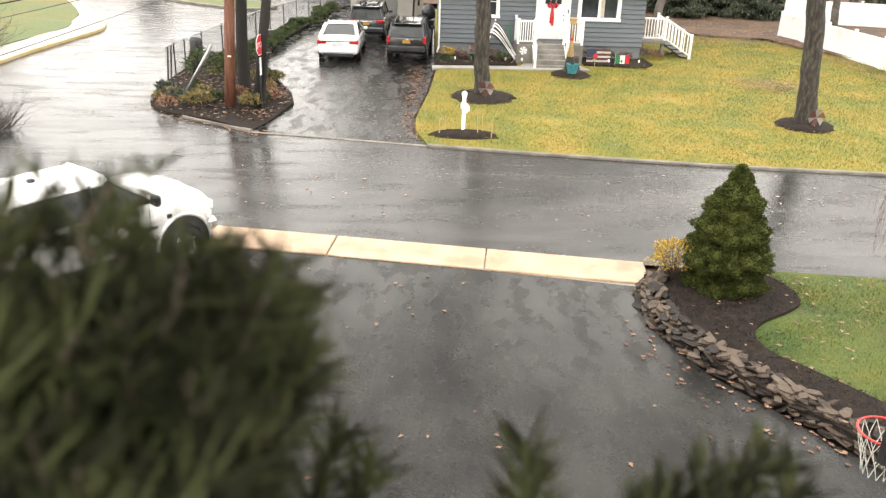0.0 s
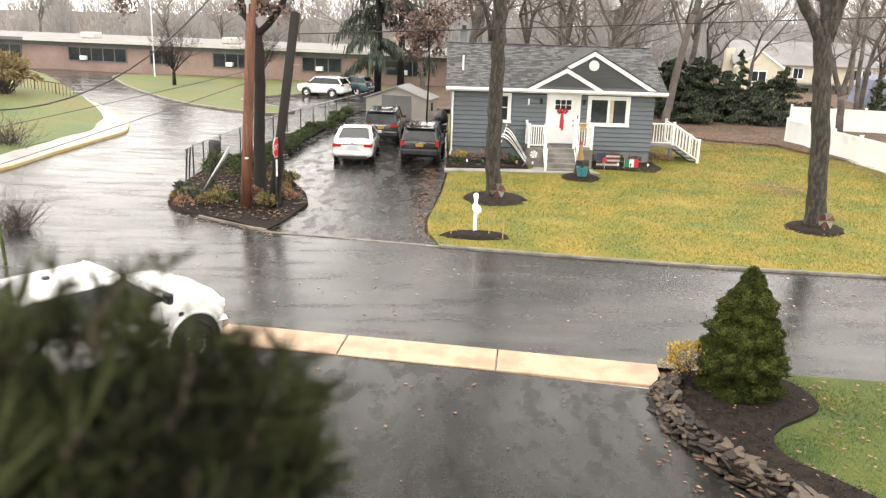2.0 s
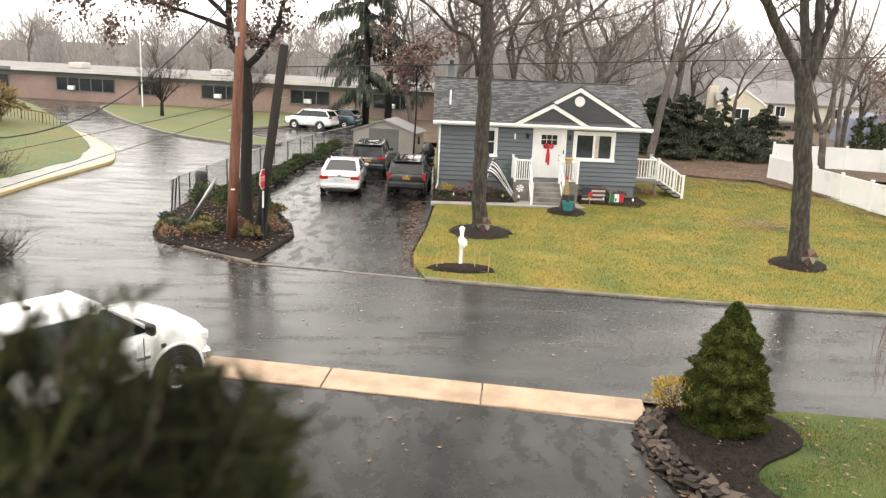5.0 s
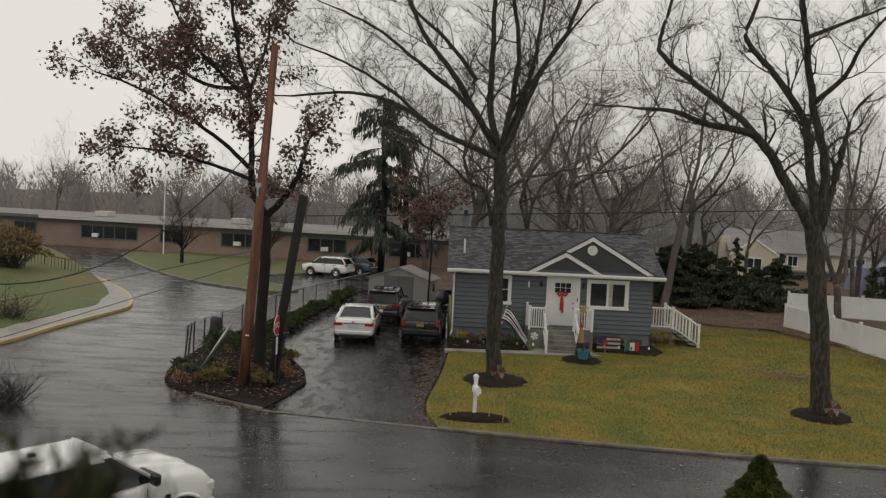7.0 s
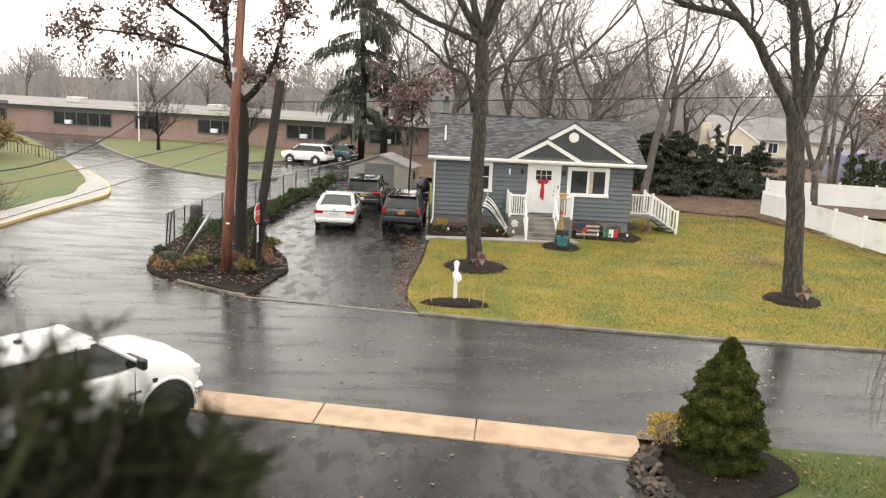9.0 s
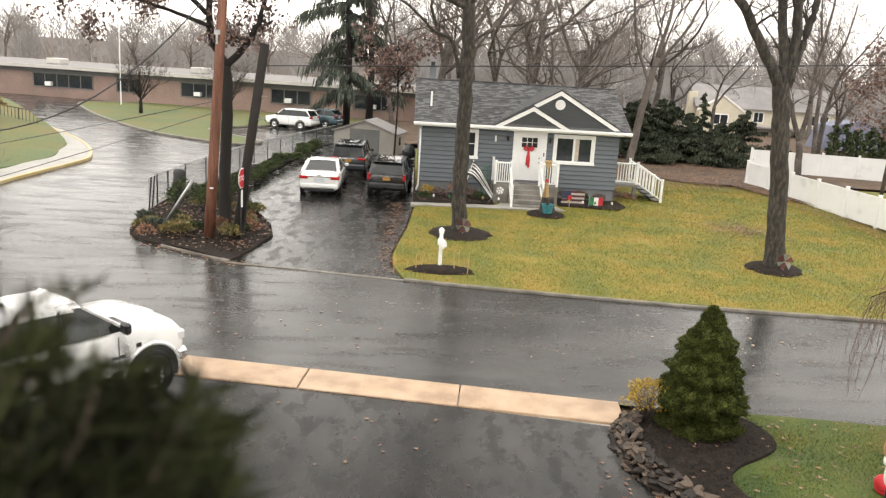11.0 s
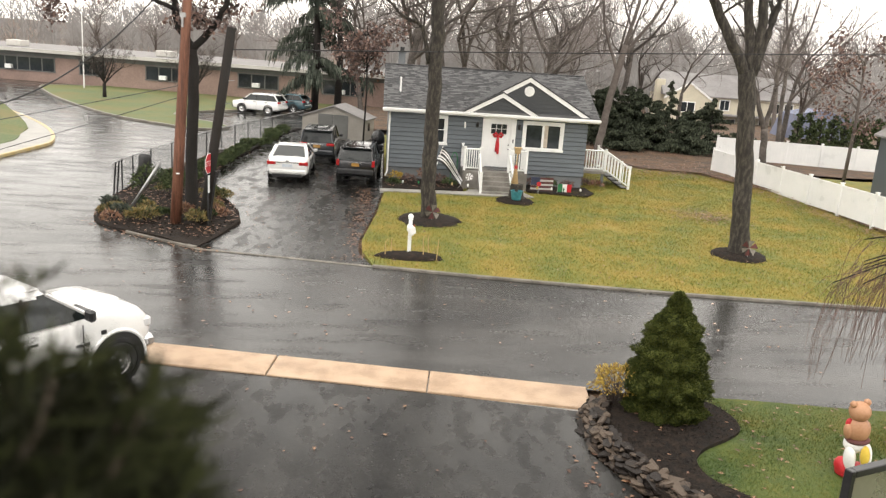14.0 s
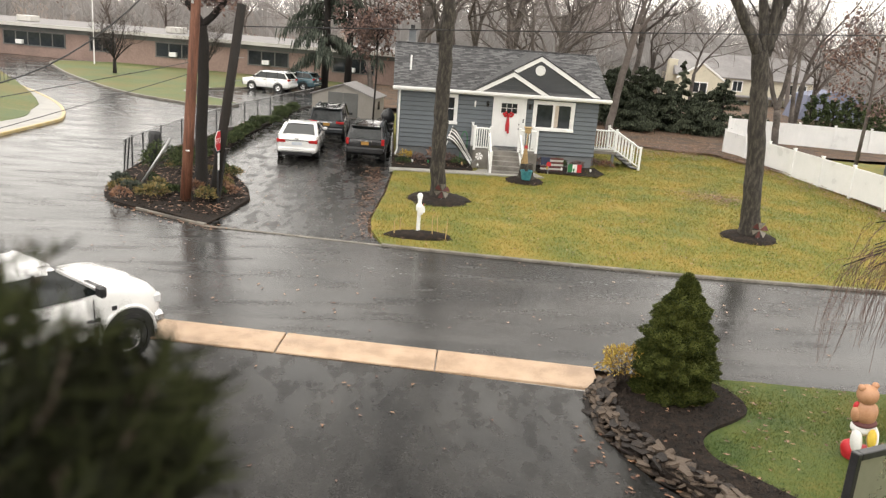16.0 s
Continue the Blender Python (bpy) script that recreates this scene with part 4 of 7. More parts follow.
def boxy_suv(at, turn, paint, label, plate, length=4.42, h=1.66, w=0.88, rails=True, spread=False, up=0.30, rear_rake=0.16, name="suv"):
    c = thing(name, label, "car", at, turn)
    l = length / 2
    loft([(-l, 0.46, 0.98, w * 0.9), (-l + 0.06, up + 0.04, 1.04, w * 0.97), (-l + 0.7, up - 0.04, 1.06, w), (0.2, up - 0.04, 1.04, w), (0.95, up - 0.04, 1.03, w), (l - 0.6, up, 0.98, w * 0.97), (l - 0.12, up + 0.04, 0.90, w * 0.92), (l, 0.44, 0.78, w * 0.84)], c, "body", paint)
    cabin(c, 1.05, h, 1.0, 0.45, -l + 0.14 + rear_rake, -l + 0.07, w * 0.90, w * 0.76, paint, (0.36, 0.68))
    for x in (l - 0.85, -l + 0.85):
        for s in (1, -1):
            wheel(c, x, s * (w - 0.10), 0.345)
    for s in (1, -1):
        part("tail_lamp", boxes((-l - 0.02, -l + 0.14, s * (w - 0.09) - 0.07, s * (w - 0.09) + 0.07, 0.80, 1.08) if not spread else (-l - 0.03, -l + 0.10, min(s * 0.48, s * (w - 0.04)), max(s * 0.48, s * (w - 0.04)), 0.90, 1.03), bevel=0.02), LAMPRED, c)
        part("headlamp", boxes((l - 0.12, l + 0.01, min(s * 0.48, s * 0.74), max(s * 0.48, s * 0.74), 0.74, 0.88), bevel=0.02), LAMPCLEAR, c)
        if rails:
            t = Soup()
            t.tube([(0.35, s * w * 0.66, h - 0.02), (0.2, s * w * 0.66, h + 0.05), (-l + 0.6, s * w * 0.66, h + 0.05), (-l + 0.45, s * w * 0.66, h - 0.03)], [0.018] * 4, 6)
            part("roof_rail", t.out(), BLACK, c)
    part("rear_bumper", boxes((-l - 0.08, -l + 0.2, -w * 0.92, w * 0.92, 0.42, 0.68), bevel=0.05), paint if spread else BLACK, c)
    part("front_bumper", boxes((l - 0.2, l + 0.06, -w * 0.86, w * 0.86, 0.40, 0.62), bevel=0.05), BLACK, c)
    part("grille", boxes((l - 0.05, l + 0.02, -0.45, 0.45, 0.68, 0.84), bevel=0.02), BLACK, c)
    part("trim_bar", boxes((-l - 0.035, -l + 0.0, -0.30, 0.30, 0.95, 0.985)), CHROME, c)
    part("number_plate", boxes((-l - 0.05, -l - 0.02, -0.17, 0.17, 0.80, 0.94)), plate, c)
    part("spoiler", boxes((-l + 0.05, -l + 0.42, -w * 0.70, w * 0.70, h - 0.07, h - 0.03), bevel=0.012), paint, c)
    wp = Soup()
    wp.tube([(-l + 0.06, 0.05, 1.10), (-l + 0.09, 0.40, 1.16)], [0.012, 0.008], 4)
    part("wiper", wp.out(), BLACK, c)
    mirror_pair(c, 0.86, w * 0.96, 1.04, BLACK)
    door_lines(c, (0.9, -0.12, -1.05), w * 0.995, 0.42, 1.02, 0.90)
    return c


sedan((-3.88, 38.65, 0.27), 90, PAINTWHITE, "white saloon car parked on the wet driveway")
boxy_suv((-0.78, 38.9, 0.28), 86, PAINTBLACK, "black boxy off-road car parked beside the house", PLATE)
boxy_suv((-3.0, 44.4, 0.31), 88.5, PAINTGREY, "dark grey crossover parked behind the saloon", PLATE, 4.7, 1.70, 0.92, True, True)
boxy_suv((-9.4, 66.6, 0.31), 163, PAINTWHITE, "white crossover in the school car park", PLATEWHITE, 3.9, 1.56, 0.92, True, True, rear_rake=0.3)
boxy_suv((-7.7, 69.2, 0.31), 163, PAINTBLUE, "blue crossover in the school car park", PLATEWHITE, 3.8, 1.50, 0.90, False, True, rear_rake=0.3)

# the white pickup at the edge of the near driveway
truck = thing("pickup_truck", "white crew-cab pickup truck parked beside the driveway", "pickup truck", (-6.63, 14.09, 0.0), 51.5)
loft([(1.05, 0.55, 1.47, 0.95), (1.35, 0.58, 1.50, 0.965), (1.7, 0.60, 1.51, 0.975), (2.05, 0.60, 1.495, 0.975), (2.3, 0.62, 1.455, 0.965), (2.5, 0.62, 1.38, 0.945), (2.64, 0.64, 1.26, 0.91), (2.72, 0.70, 1.12, 0.87), (2.75, 0.78, 1.0, 0.82)], truck, "bonnet", PAINTWHITE)
loft([(1.25, 1.30, 1.545, 0.40), (1.7, 1.30, 1.56, 0.42), (2.1, 1.30, 1.535, 0.40), (2.4, 1.28, 1.46, 0.34), (2.55, 1.2, 1.37, 0.28)], truck, "bonnet_bulge", PAINTWHITE)
loft([(-1.62, 0.55, 1.38, 0.97), (-1.5, 0.52, 1.41, 0.975), (0.2, 0.50, 1.42, 0.98), (1.15, 0.50, 1.43, 0.975)], truck, "cab", PAINTWHITE)
loft([(-3.5, 0.60, 1.42, 0.96), (-3.4, 0.58, 1.46, 0.975), (-1.8, 0.58, 1.46, 0.975), (-1.68, 0.58, 1.46, 0.97)], truck, "cargo_bed", PAINTWHITE)
cabin(truck, 1.41, 2.02, 1.50, 0.72, -1.38, -1.56, 0.90, 0.73, PAINTWHITE, (0.40,), 0.09)
for s in (1, -1):
    q = Soup()
    q.face((-1.12, s * 0.915, 1.40), (-1.58, s * 0.90, 1.40), (-1.40, s * 0.745, 1.97), (-1.12, s * 0.745, 1.97))
    q.face((-1.12, s * 0.895, 1.40), (-1.12, s * 0.725, 1.97), (-1.40, s * 0.725, 1.97), (-1.58, s * 0.88, 1.40))
    part("rear_quarter", q.out(), PAINTWHITE, truck)
part("roof_crown", boxes((-1.25, 0.72, -0.55, 0.55, 2.005, 2.04), bevel=0.018), PAINTWHITE, truck)
for x in (1.95, -2.3):
    for s in (1, -1):
        wheel(truck, x, s * 0.88, 0.41, 0.27, True)
        well = Soup()
        sweep = [(math.cos(w), math.sin(w)) for w in np.linspace(-0.25, math.pi + 0.25, 19)]
        for (ca, sa), (cb, sb) in zip(sweep, sweep[1:]):
            well.face(*[(x + r * c, s * 0.986, 0.43 + r * e) for r, c, e in ((0.36, ca, sa), (0.58, ca, sa), (0.58, cb, sb), (0.36, cb, sb))[::s]])
        part("wheel_well", well.out(), RUBBER, truck)
        fl = Soup()
        ar = [(x + 0.60 * math.cos(w), s * 0.972, 0.45 + 0.60 * math.sin(w)) for w in np.linspace(-0.1, math.pi + 0.1, 15)]
        fl.tube(ar, [0.04] * 15, 6)
        part("wheel_flare", fl.out(), PAINTWHITE, truck, smooth=True)
part("front_bumper", boxes((2.58, 2.84, -0.93, 0.93, 0.50, 0.76), bevel=0.07), CHROME, truck)
part("grille", boxes((2.68, 2.78, -0.55, 0.55, 0.80, 1.16), bevel=0.03), CHROME, truck)
part("cowl", boxes((1.36, 1.54, -0.82, 0.82, 1.46, 1.53), bevel=0.02), BLACK, truck)
for s in (1, -1):
    part("headlamp", boxes((2.52, 2.75, min(s * 0.60, s * 0.92), max(s * 0.60, s * 0.92), 0.93, 1.14), bevel=0.04), LAMPCLEAR, truck)
    part("mirror", boxes((1.28, 1.42, min(s * 0.96, s * 1.18), max(s * 0.96, s * 1.18), 1.40, 1.62), bevel=0.04), BLACK, truck)
    part("side_step", boxes((-1.0, 1.35, min(s * 0.90, s * 1.05), max(s * 0.90, s * 1.05), 0.38, 0.44), bevel=0.015), BLACK, truck)
    part("vent_badge", boxes((1.62, 1.72, min(s * 0.96, s * 0.985), max(s * 0.96, s * 0.985), 1.05, 1.13)), BLACK, truck)
    part("side_badge", boxes((1.1, 1.38, min(s * 0.965, s * 0.988), max(s * 0.965, s * 0.988), 0.92, 0.98)), CHROME, truck)
door_lines(truck, (1.25, 0.15, -0.9), 0.982, 0.58, 1.34, 1.16)
part("roof_beacon", boxes((-0.42, -0.3, -0.06, 0.06, 1.98, 2.10), bevel=0.02), BLACK, truck)
for k in range(5):
    part("roof_lamp", boxes((0.66, 0.74, -0.51 + 0.24 * k, -0.45 + 0.24 * k, 1.965, 2.0), bevel=0.01), WHITE, truck)

# ---- trees ----
YARD_OAK = [
    (0.29, 0.22, [(2.15, 30.30, -0.14), (1.95, 30.30, 1.76), (1.95, 30.30, 3.87), (1.97, 30.30, 5.96), (1.92, 30.30, 7.41), (1.85, 30.30, 8.44)]),
    (0.128, 0.038, [(1.86, 30.30, 8.34), (0.81, 30.00, 8.74), (-0.25, 29.70, 9.14), (-1.89, 29.40, 10.03), (-3.52, 29.10, 10.36), (-5.57, 28.80, 10.11)]),
    (0.150, 0.060, [(1.85, 30.30, 8.44), (1.09, 30.60, 9.77), (-0.03, 30.90, 11.52), (-1.16, 31.20, 12.99), (-2.24, 31.50, 15.52)]),
    (0.150, 0.075, [(1.85, 30.30, 8.44), (1.45, 30.80, 10.33), (1.46, 31.30, 12.49), (1.49, 31.80, 15.77)]),
    (0.120, 0.060, [(1.88, 30.30, 8.65), (2.23, 29.90, 10.87), (2.28, 29.50, 12.40), (1.80, 29.10, 15.02)]),
    (0.135, 0.060, [(1.90, 30.30, 8.34), (2.47, 30.10, 9.78), (3.25, 29.90, 11.72), (3.98, 29.70, 12.91), (4.67, 29.50, 15.06)]),
    (0.105, 0.045, [(1.88, 30.30, 8.65), (2.82, 30.90, 11.24), (3.20, 31.50, 13.24), (3.46, 32.10, 15.73)]),
    (0.083, 0.030, [(1.68, 30.30, 5.94), (1.36, 30.05, 7.17), (0.68, 29.80, 7.50), (-0.21, 29.55, 8.26), (-1.22, 29.30, 8.84)]),
    (0.100, 0.035, [(1.70, 30.30, 8.92), (0.55, 30.00, 10.27), (-0.92, 29.60, 11.35), (-2.51, 29.20, 12.51), (-4.06, 28.80, 13.17)]),
    (0.090, 0.035, [(0.90, 30.80, 11.25), (-0.22, 31.20, 12.69), (-1.67, 31.60, 14.01), (-2.51, 32.00, 15.55)]),
    (0.070, 0.028, [(-0.67, 29.80, 9.32), (-2.10, 29.20, 10.49), (-3.68, 28.80, 11.33), (-5.39, 28.40, 11.87)]),
    (0.080, 0.030, [(2.08, 30.30, 9.91), (2.91, 30.00, 11.23), (3.90, 29.70, 12.63), (4.92, 29.40, 13.99)]),
]
BRANCHY_OAK = [
    (0.32, 0.27, [(12.90, 27.40, -0.02), (12.72, 27.40, 1.99), (12.51, 27.40, 3.88), (12.26, 27.40, 5.76), (12.15, 27.40, 6.51)]),
    (0.197, 0.049, [(12.14, 27.40, 6.32), (11.32, 27.23, 7.50), (10.30, 27.07, 8.93), (9.60, 26.90, 9.39), (8.18, 26.73, 9.60), (7.08, 26.57, 9.92), (6.01, 26.40, 9.94)]),
    (0.123, 0.049, [(10.43, 27.40, 8.95), (9.62, 27.60, 9.86), (8.44, 27.80, 10.77), (7.16, 28.00, 11.77), (6.91, 28.20, 12.36), (7.17, 28.40, 13.36), (7.53, 28.60, 14.75)]),
    (0.156, 0.057, [(12.26, 27.40, 6.33), (11.89, 27.65, 9.35), (11.69, 27.90, 10.25), (10.81, 28.15, 11.51), (10.20, 28.40, 12.28), (9.99, 28.65, 13.08), (10.69, 28.90, 14.78)]),
    (0.180, 0.074, [(12.37, 27.40, 6.33), (12.46, 27.52, 8.49), (11.96, 27.65, 10.48), (11.65, 27.78, 12.74), (11.30, 27.90, 14.92)]),
    (0.098, 0.041, [(11.85, 27.40, 10.45), (12.69, 27.00, 11.42), (12.92, 26.60, 12.21), (13.50, 26.20, 13.16)]),
    (0.082, 0.033, [(11.51, 27.40, 12.60), (12.94, 28.00, 13.25), (14.71, 28.60, 14.03)]),
    (0.164, 0.107, [(12.43, 27.40, 6.52), (12.84, 27.55, 8.04), (13.13, 27.70, 9.15)]),
]
LEAFY_OAK = [
    (0.21, 0.18, [(-6.47, 29.30, 0.05), (-6.43, 29.30, 2.35), (-6.38, 29.30, 4.59), (-6.39, 29.30, 5.90)]),
    (0.15, 0.05, [(-6.39, 29.30, 5.90), (-6.92, 29.46, 6.78), (-7.05, 29.62, 7.93), (-7.22, 29.78, 10.10), (-7.77, 29.94, 11.99), (-8.23, 30.10, 14.66)]),
    (0.09, 0.03, [(-7.03, 29.30, 7.58), (-7.83, 29.00, 8.36), (-8.96, 28.70, 9.13), (-10.64, 28.40, 10.08), (-12.07, 28.10, 10.54)]),
    (0.08, 0.03, [(-6.97, 29.30, 7.18), (-8.39, 29.63, 7.63), (-10.14, 29.97, 8.04), (-12.02, 30.30, 8.18)]),
    (0.08, 0.03, [(-7.10, 29.30, 9.96), (-8.32, 29.03, 11.05), (-9.26, 28.77, 12.13), (-9.89, 28.50, 13.57)]),
    (0.08, 0.03, [(-7.16, 29.30, 10.36), (-8.90, 29.70, 10.53), (-10.90, 30.10, 11.72), (-12.20, 30.50, 12.35)]),
    (0.13, 0.05, [(-6.35, 29.30, 5.90), (-5.52, 29.13, 6.84), (-5.14, 28.97, 7.73), (-4.93, 28.80, 8.63)]),
    (0.07, 0.03, [(-7.17, 29.30, 10.16), (-6.68, 29.55, 11.81), (-6.58, 29.80, 13.26)]),
]


def branch(S, T, rg, p, d, r, length, level, lift=0.25, wild=0.28, tips=None, kids=4, thin=0.0055):
    """One tapering branch with its side branches. Twigs of the last level go to T."""
    n = 5 if level > 0 else 3
    pts, rad = [p], [r]
    for i in range(n):
        d = (d + Vector((rg.gauss(0, wild), rg.gauss(0, wild), rg.gauss(0, wild) * 0.7 + lift * 0.3))).normalized()
        p = p + d * (length / n)
        pts.append(p)
        rad.append(max(thin * 0.6, r * (1 - 0.72 * (i + 1) / n)))
    (S if level > 1 else T).tube(pts, rad, 5 if level > 1 else 3, cap=False)
    if tips is not None and level <= 1:
        tips.append((pts[-1], d))
        tips.append((pts[-2], d))
    if level <= 0:
        return
    for i in range(kids):
        k = 1 + (i * n) // kids if kids < n else 1 + i % n
        base = pts[k]
        side = Vector((rg.gauss(0, 1), rg.gauss(0, 1), rg.gauss(0, 0.6))).normalized()
        nd = (d * 0.65 + side * 0.75 + Vector((0, 0, lift * 0.5))).normalized()
        branch(S, T, rg, base, nd, max(thin, rad[k] * 0.62), length * rg.uniform(0.5, 0.72), level - 1, lift, wild, tips, kids, thin)


def limbs_tree(limbs, seed, level, spacing, length, tips=None, lift=0.25, kids=4, flare=1.45, first=0.25):
    """A tree from its main limbs; side branches grow along all of them but the trunk."""
    rg = random.Random(seed)
    S, T = Soup(), Soup()
    for n, (r0, r1, pts) in enumerate(limbs):
        line = smooth_line(pts, 5)
        m = len(line) - 1
        rad = [r0 + (r1 - r0) * i / m for i in range(m + 1)]
        if n == 0:
            rad = [r * (1 + (flare - 1) * max(0.0, 1 - i / 4.0) ** 2) for i, r in enumerate(rad)]
        line = [Vector(q) + Vector((rg.gauss(0, 0.02), rg.gauss(0, 0.02), 0)) for q in line]
        S.tube(line, rad, 14 if n == 0 else 9)
        if n == 0:
            continue
        run = 0.0
        total = sum((line[i + 1] - line[i]).length for i in range(m))
        gone = 0.0
        for i in range(m):
            step = (line[i + 1] - line[i]).length
            gone += step
            run += step
            if run > spacing and gone > first * total:
                run = 0.0
                d = (line[i + 1] - line[i]).normalized()
                for _ in range(2):
                    side = Vector((rg.gauss(0, 1), rg.gauss(0, 1), rg.gauss(0, 0.7))).normalized()
                    branch(S, T, rg, line[i + 1], (d * 0.6 + side * 0.8 + Vector((0, 0, 0.2))).normalized(), rad[i] * 0.32, length * rg.uniform(0.6, 1.1), level, lift, 0.26, tips, kids)
        branch(S, T, rg, line[-1], (line[-1] - line[-2]).normalized(), r1 * 0.8, length, level, lift, 0.25, tips, kids)
    return S, T


def leaf_cards(tips, rg, count, size, droop=0.6, spread=0.3):
    """Small bent leaves hanging in loose bunches at the twig ends."""
    L = Soup()
    for p, d in tips:
        for _ in range(count):
            c = p + Vector((rg.gauss(0, spread), rg.gauss(0, spread), rg.gauss(0, spread) - droop * spread))
            a = Vector((rg.gauss(0, 1), rg.gauss(0, 1), rg.gauss(-0.8, 0.6))).normalized()
            b = a.cross(Vector((rg.gauss(0, 1), rg.gauss(0, 1), rg.gauss(0, 1)))).normalized()
            s = size * rg.uniform(0.6, 1.3)
            k = a.cross(b) * s * 0.15
            L.face(c - a * s * 0.5, c + b * s * 0.3 + k, c + a * s * 0.5, c - b * s * 0.3 + k)
    return L


def plant(name, label, category, parts, at=(0, 0, 0), group=""):
    t = thing(name, label, category, at, group=group)
    for nm, soup, m, sm in parts:
        part(nm, soup.out(), m, t, smooth=sm)
    return t


S, T = limbs_tree(YARD_OAK, 11, 3, 0.95, 2.8, kids=4)
plant("tree", "tall bare oak with a mulch ring on the lawn", "tree", [("trunk", S, BARK, True), ("crown", T, TWIG, False)])
S, T = limbs_tree(BRANCHY_OAK, 12, 3, 0.9, 2.2, kids=4)
branchy = plant("tree", "wide-forked bare oak with a broken stub", "tree", [("trunk", S, BARK, True), ("crown", T, TWIG, False)])
tips = []
S, T = limbs_tree(LEAFY_OAK, 13, 2, 0.85, 1.35, tips, 0.05, 4, first=0.3)
rl = random.Random(5)
L = leaf_cards([t for t in tips if noise.noise(t[0] * 1.7) > -0.22 and rl.random() < 0.36], rl, 19, 0.16, 0.8, 0.16)
plant("tree", "dark oak still hung with dry purple-brown leaves", "tree", [("trunk", S, BARKDARK, True), ("crown", T, TWIG, False), ("foliage", L, OAKLEAF, False)])

# the bare wood behind the house: four near kinds of tree and two far ones with more haze put into their colours,
# planted many times
kinds = []
for k in range(6):
    rg = random.Random(140 + k)
    S, T = Soup(), Soup()
    h = (5.0, 3.6, 6.0, 3.0, 5.0, 4.0)[k]
    lean = Vector((rg.gauss(0, 0.10), rg.gauss(0, 0.06), 1)).normalized()
    tr = [Vector((0, 0, -0.3)), lean * 1.2, lean * h * 0.6 + Vector((rg.gauss(0, 0.15), 0, 0)), lean * h]
    S.tube(smooth_line(tr, 3), [0.27, 0.21, 0.19, 0.18, 0.175, 0.17, 0.165, 0.16, 0.155, 0.15], 8)
    forks = (3, 3, 4, 4, 4, 4)[k]
    for i in range(forks):
        w = 2 * math.pi * (i + rg.random() * 0.6) / forks
        d = Vector((math.cos(w) * 0.55, math.sin(w) * 0.55, 1)).normalized()
        branch(S, T, rg, tr[-1] - lean * rg.random() * h * 0.3, d, 0.10, rg.uniform(5.0, 8.0), 4, 0.26, 0.32, None, 4, 0.006)
    near = k < 4
    ob = plant("tree", "tall bare tree in the wood behind the house" if near else "bare far-off tree with drizzle haze painted into its pale colour", "tree", [("trunk", S, BARKMID if near else BARKFAR, True), ("crown", T, TWIGMID if near else TWIGFAR, False)], group="bare wood")
    kinds.append(ob)
SPOTS = [(1.2, 52, 1.1), (5.4, 55, 1.1), (7.2, 58, 1.1), (8.9, 54, 1.0), (11.4, 57, 1.05), (3.4, 61, 1.0), (17.5, 62, 0.9), (12.8, 66, 1.0), (20.5, 66, 0.85), (29.0, 58, 0.8), (-1.5, 69, 0.95), (33.0, 64, 0.9), (10.0, 70, 1.0), (25.5, 70, 0.8),
         (6.0, 74, 1.0), (3.4, 84, 1.05), (11.5, 84, 1.1), (17, 90, 1.1), (27, 104, 1.1), (40, 82, 1.0), (22, 96, 1.0), (-18, 108, 1.0), (-36, 112, 1.0), (-56, 118, 1.0), (0, 100, 1.0), (48, 100, 1.1), (-10, 98, 0.9), (-27, 104, 0.9)]
rg = random.Random(8)
used = set()
for i, (x, y, s) in enumerate(SPOTS):
    m = pose(x, y, ground_z(x, y), rg.gauss(0, 2), rg.gauss(0, 3), rg.uniform(0, 360)) @ Matrix.Scale(s * (1.3 if y < 90 else 1.05) * rg.uniform(0.92, 1.08), 4)
    k = i % 4 if y < 80 else 4 + i % 2
    if k not in used:
        used.add(k)
        kinds[k].matrix_basis = m
    else:
        copy_thing(kinds[k], m).matrix_basis = m
LEANING = [
    (0.27, 0.20, [(14.28, 53.0, 0.2), (14.38, 53.0, 1.2), (14.74, 53.0, 4.0), (15.33, 53.0, 7.3)]),
    (0.14, 0.05, [(15.33, 53.0, 7.3), (15.98, 53.2, 10.2), (16.2, 53.4, 13.0), (16.9, 53.6, 16.0)]),
    (0.12, 0.05, [(15.2, 53.0, 6.7), (16.6, 52.7, 8.6), (17.7, 52.4, 11.0), (18.2, 52.2, 13.6)]),
    (0.11, 0.04, [(15.0, 53.0, 5.6), (14.0, 53.2, 8.2), (13.5, 53.5, 11.0), (12.4, 53.7, 13.4)]),
]
FORKED = [
    (0.24, 0.20, [(23.9, 49.5, 0.2), (23.82, 49.5, 0.8), (23.6, 49.5, 2.9)]),
    (0.16, 0.06, [(23.6, 49.5, 2.8), (22.8, 49.6, 4.95), (22.1, 49.7, 6.9), (21.6, 49.8, 8.9), (21.8, 50.0, 11.5)]),
    (0.16, 0.06, [(23.6, 49.5, 2.8), (23.85, 49.4, 5.0), (23.8, 49.3, 6.7), (24.05, 49.2, 9.0), (24.2, 49.0, 11.7)]),
]
SLENDER = [
    (0.17, 0.12, [(28.0, 56.0, 0.2), (27.65, 56.0, 3.7), (27.6, 56.0, 7.4)]),
    (0.10, 0.04, [(27.6, 56.0, 7.4), (26.9, 56.0, 10.5), (26.7, 56.2, 13.0)]),
    (0.09, 0.04, [(27.6, 56.0, 6.4), (28.6, 55.8, 8.8), (29.0, 55.6, 11.5)]),
]
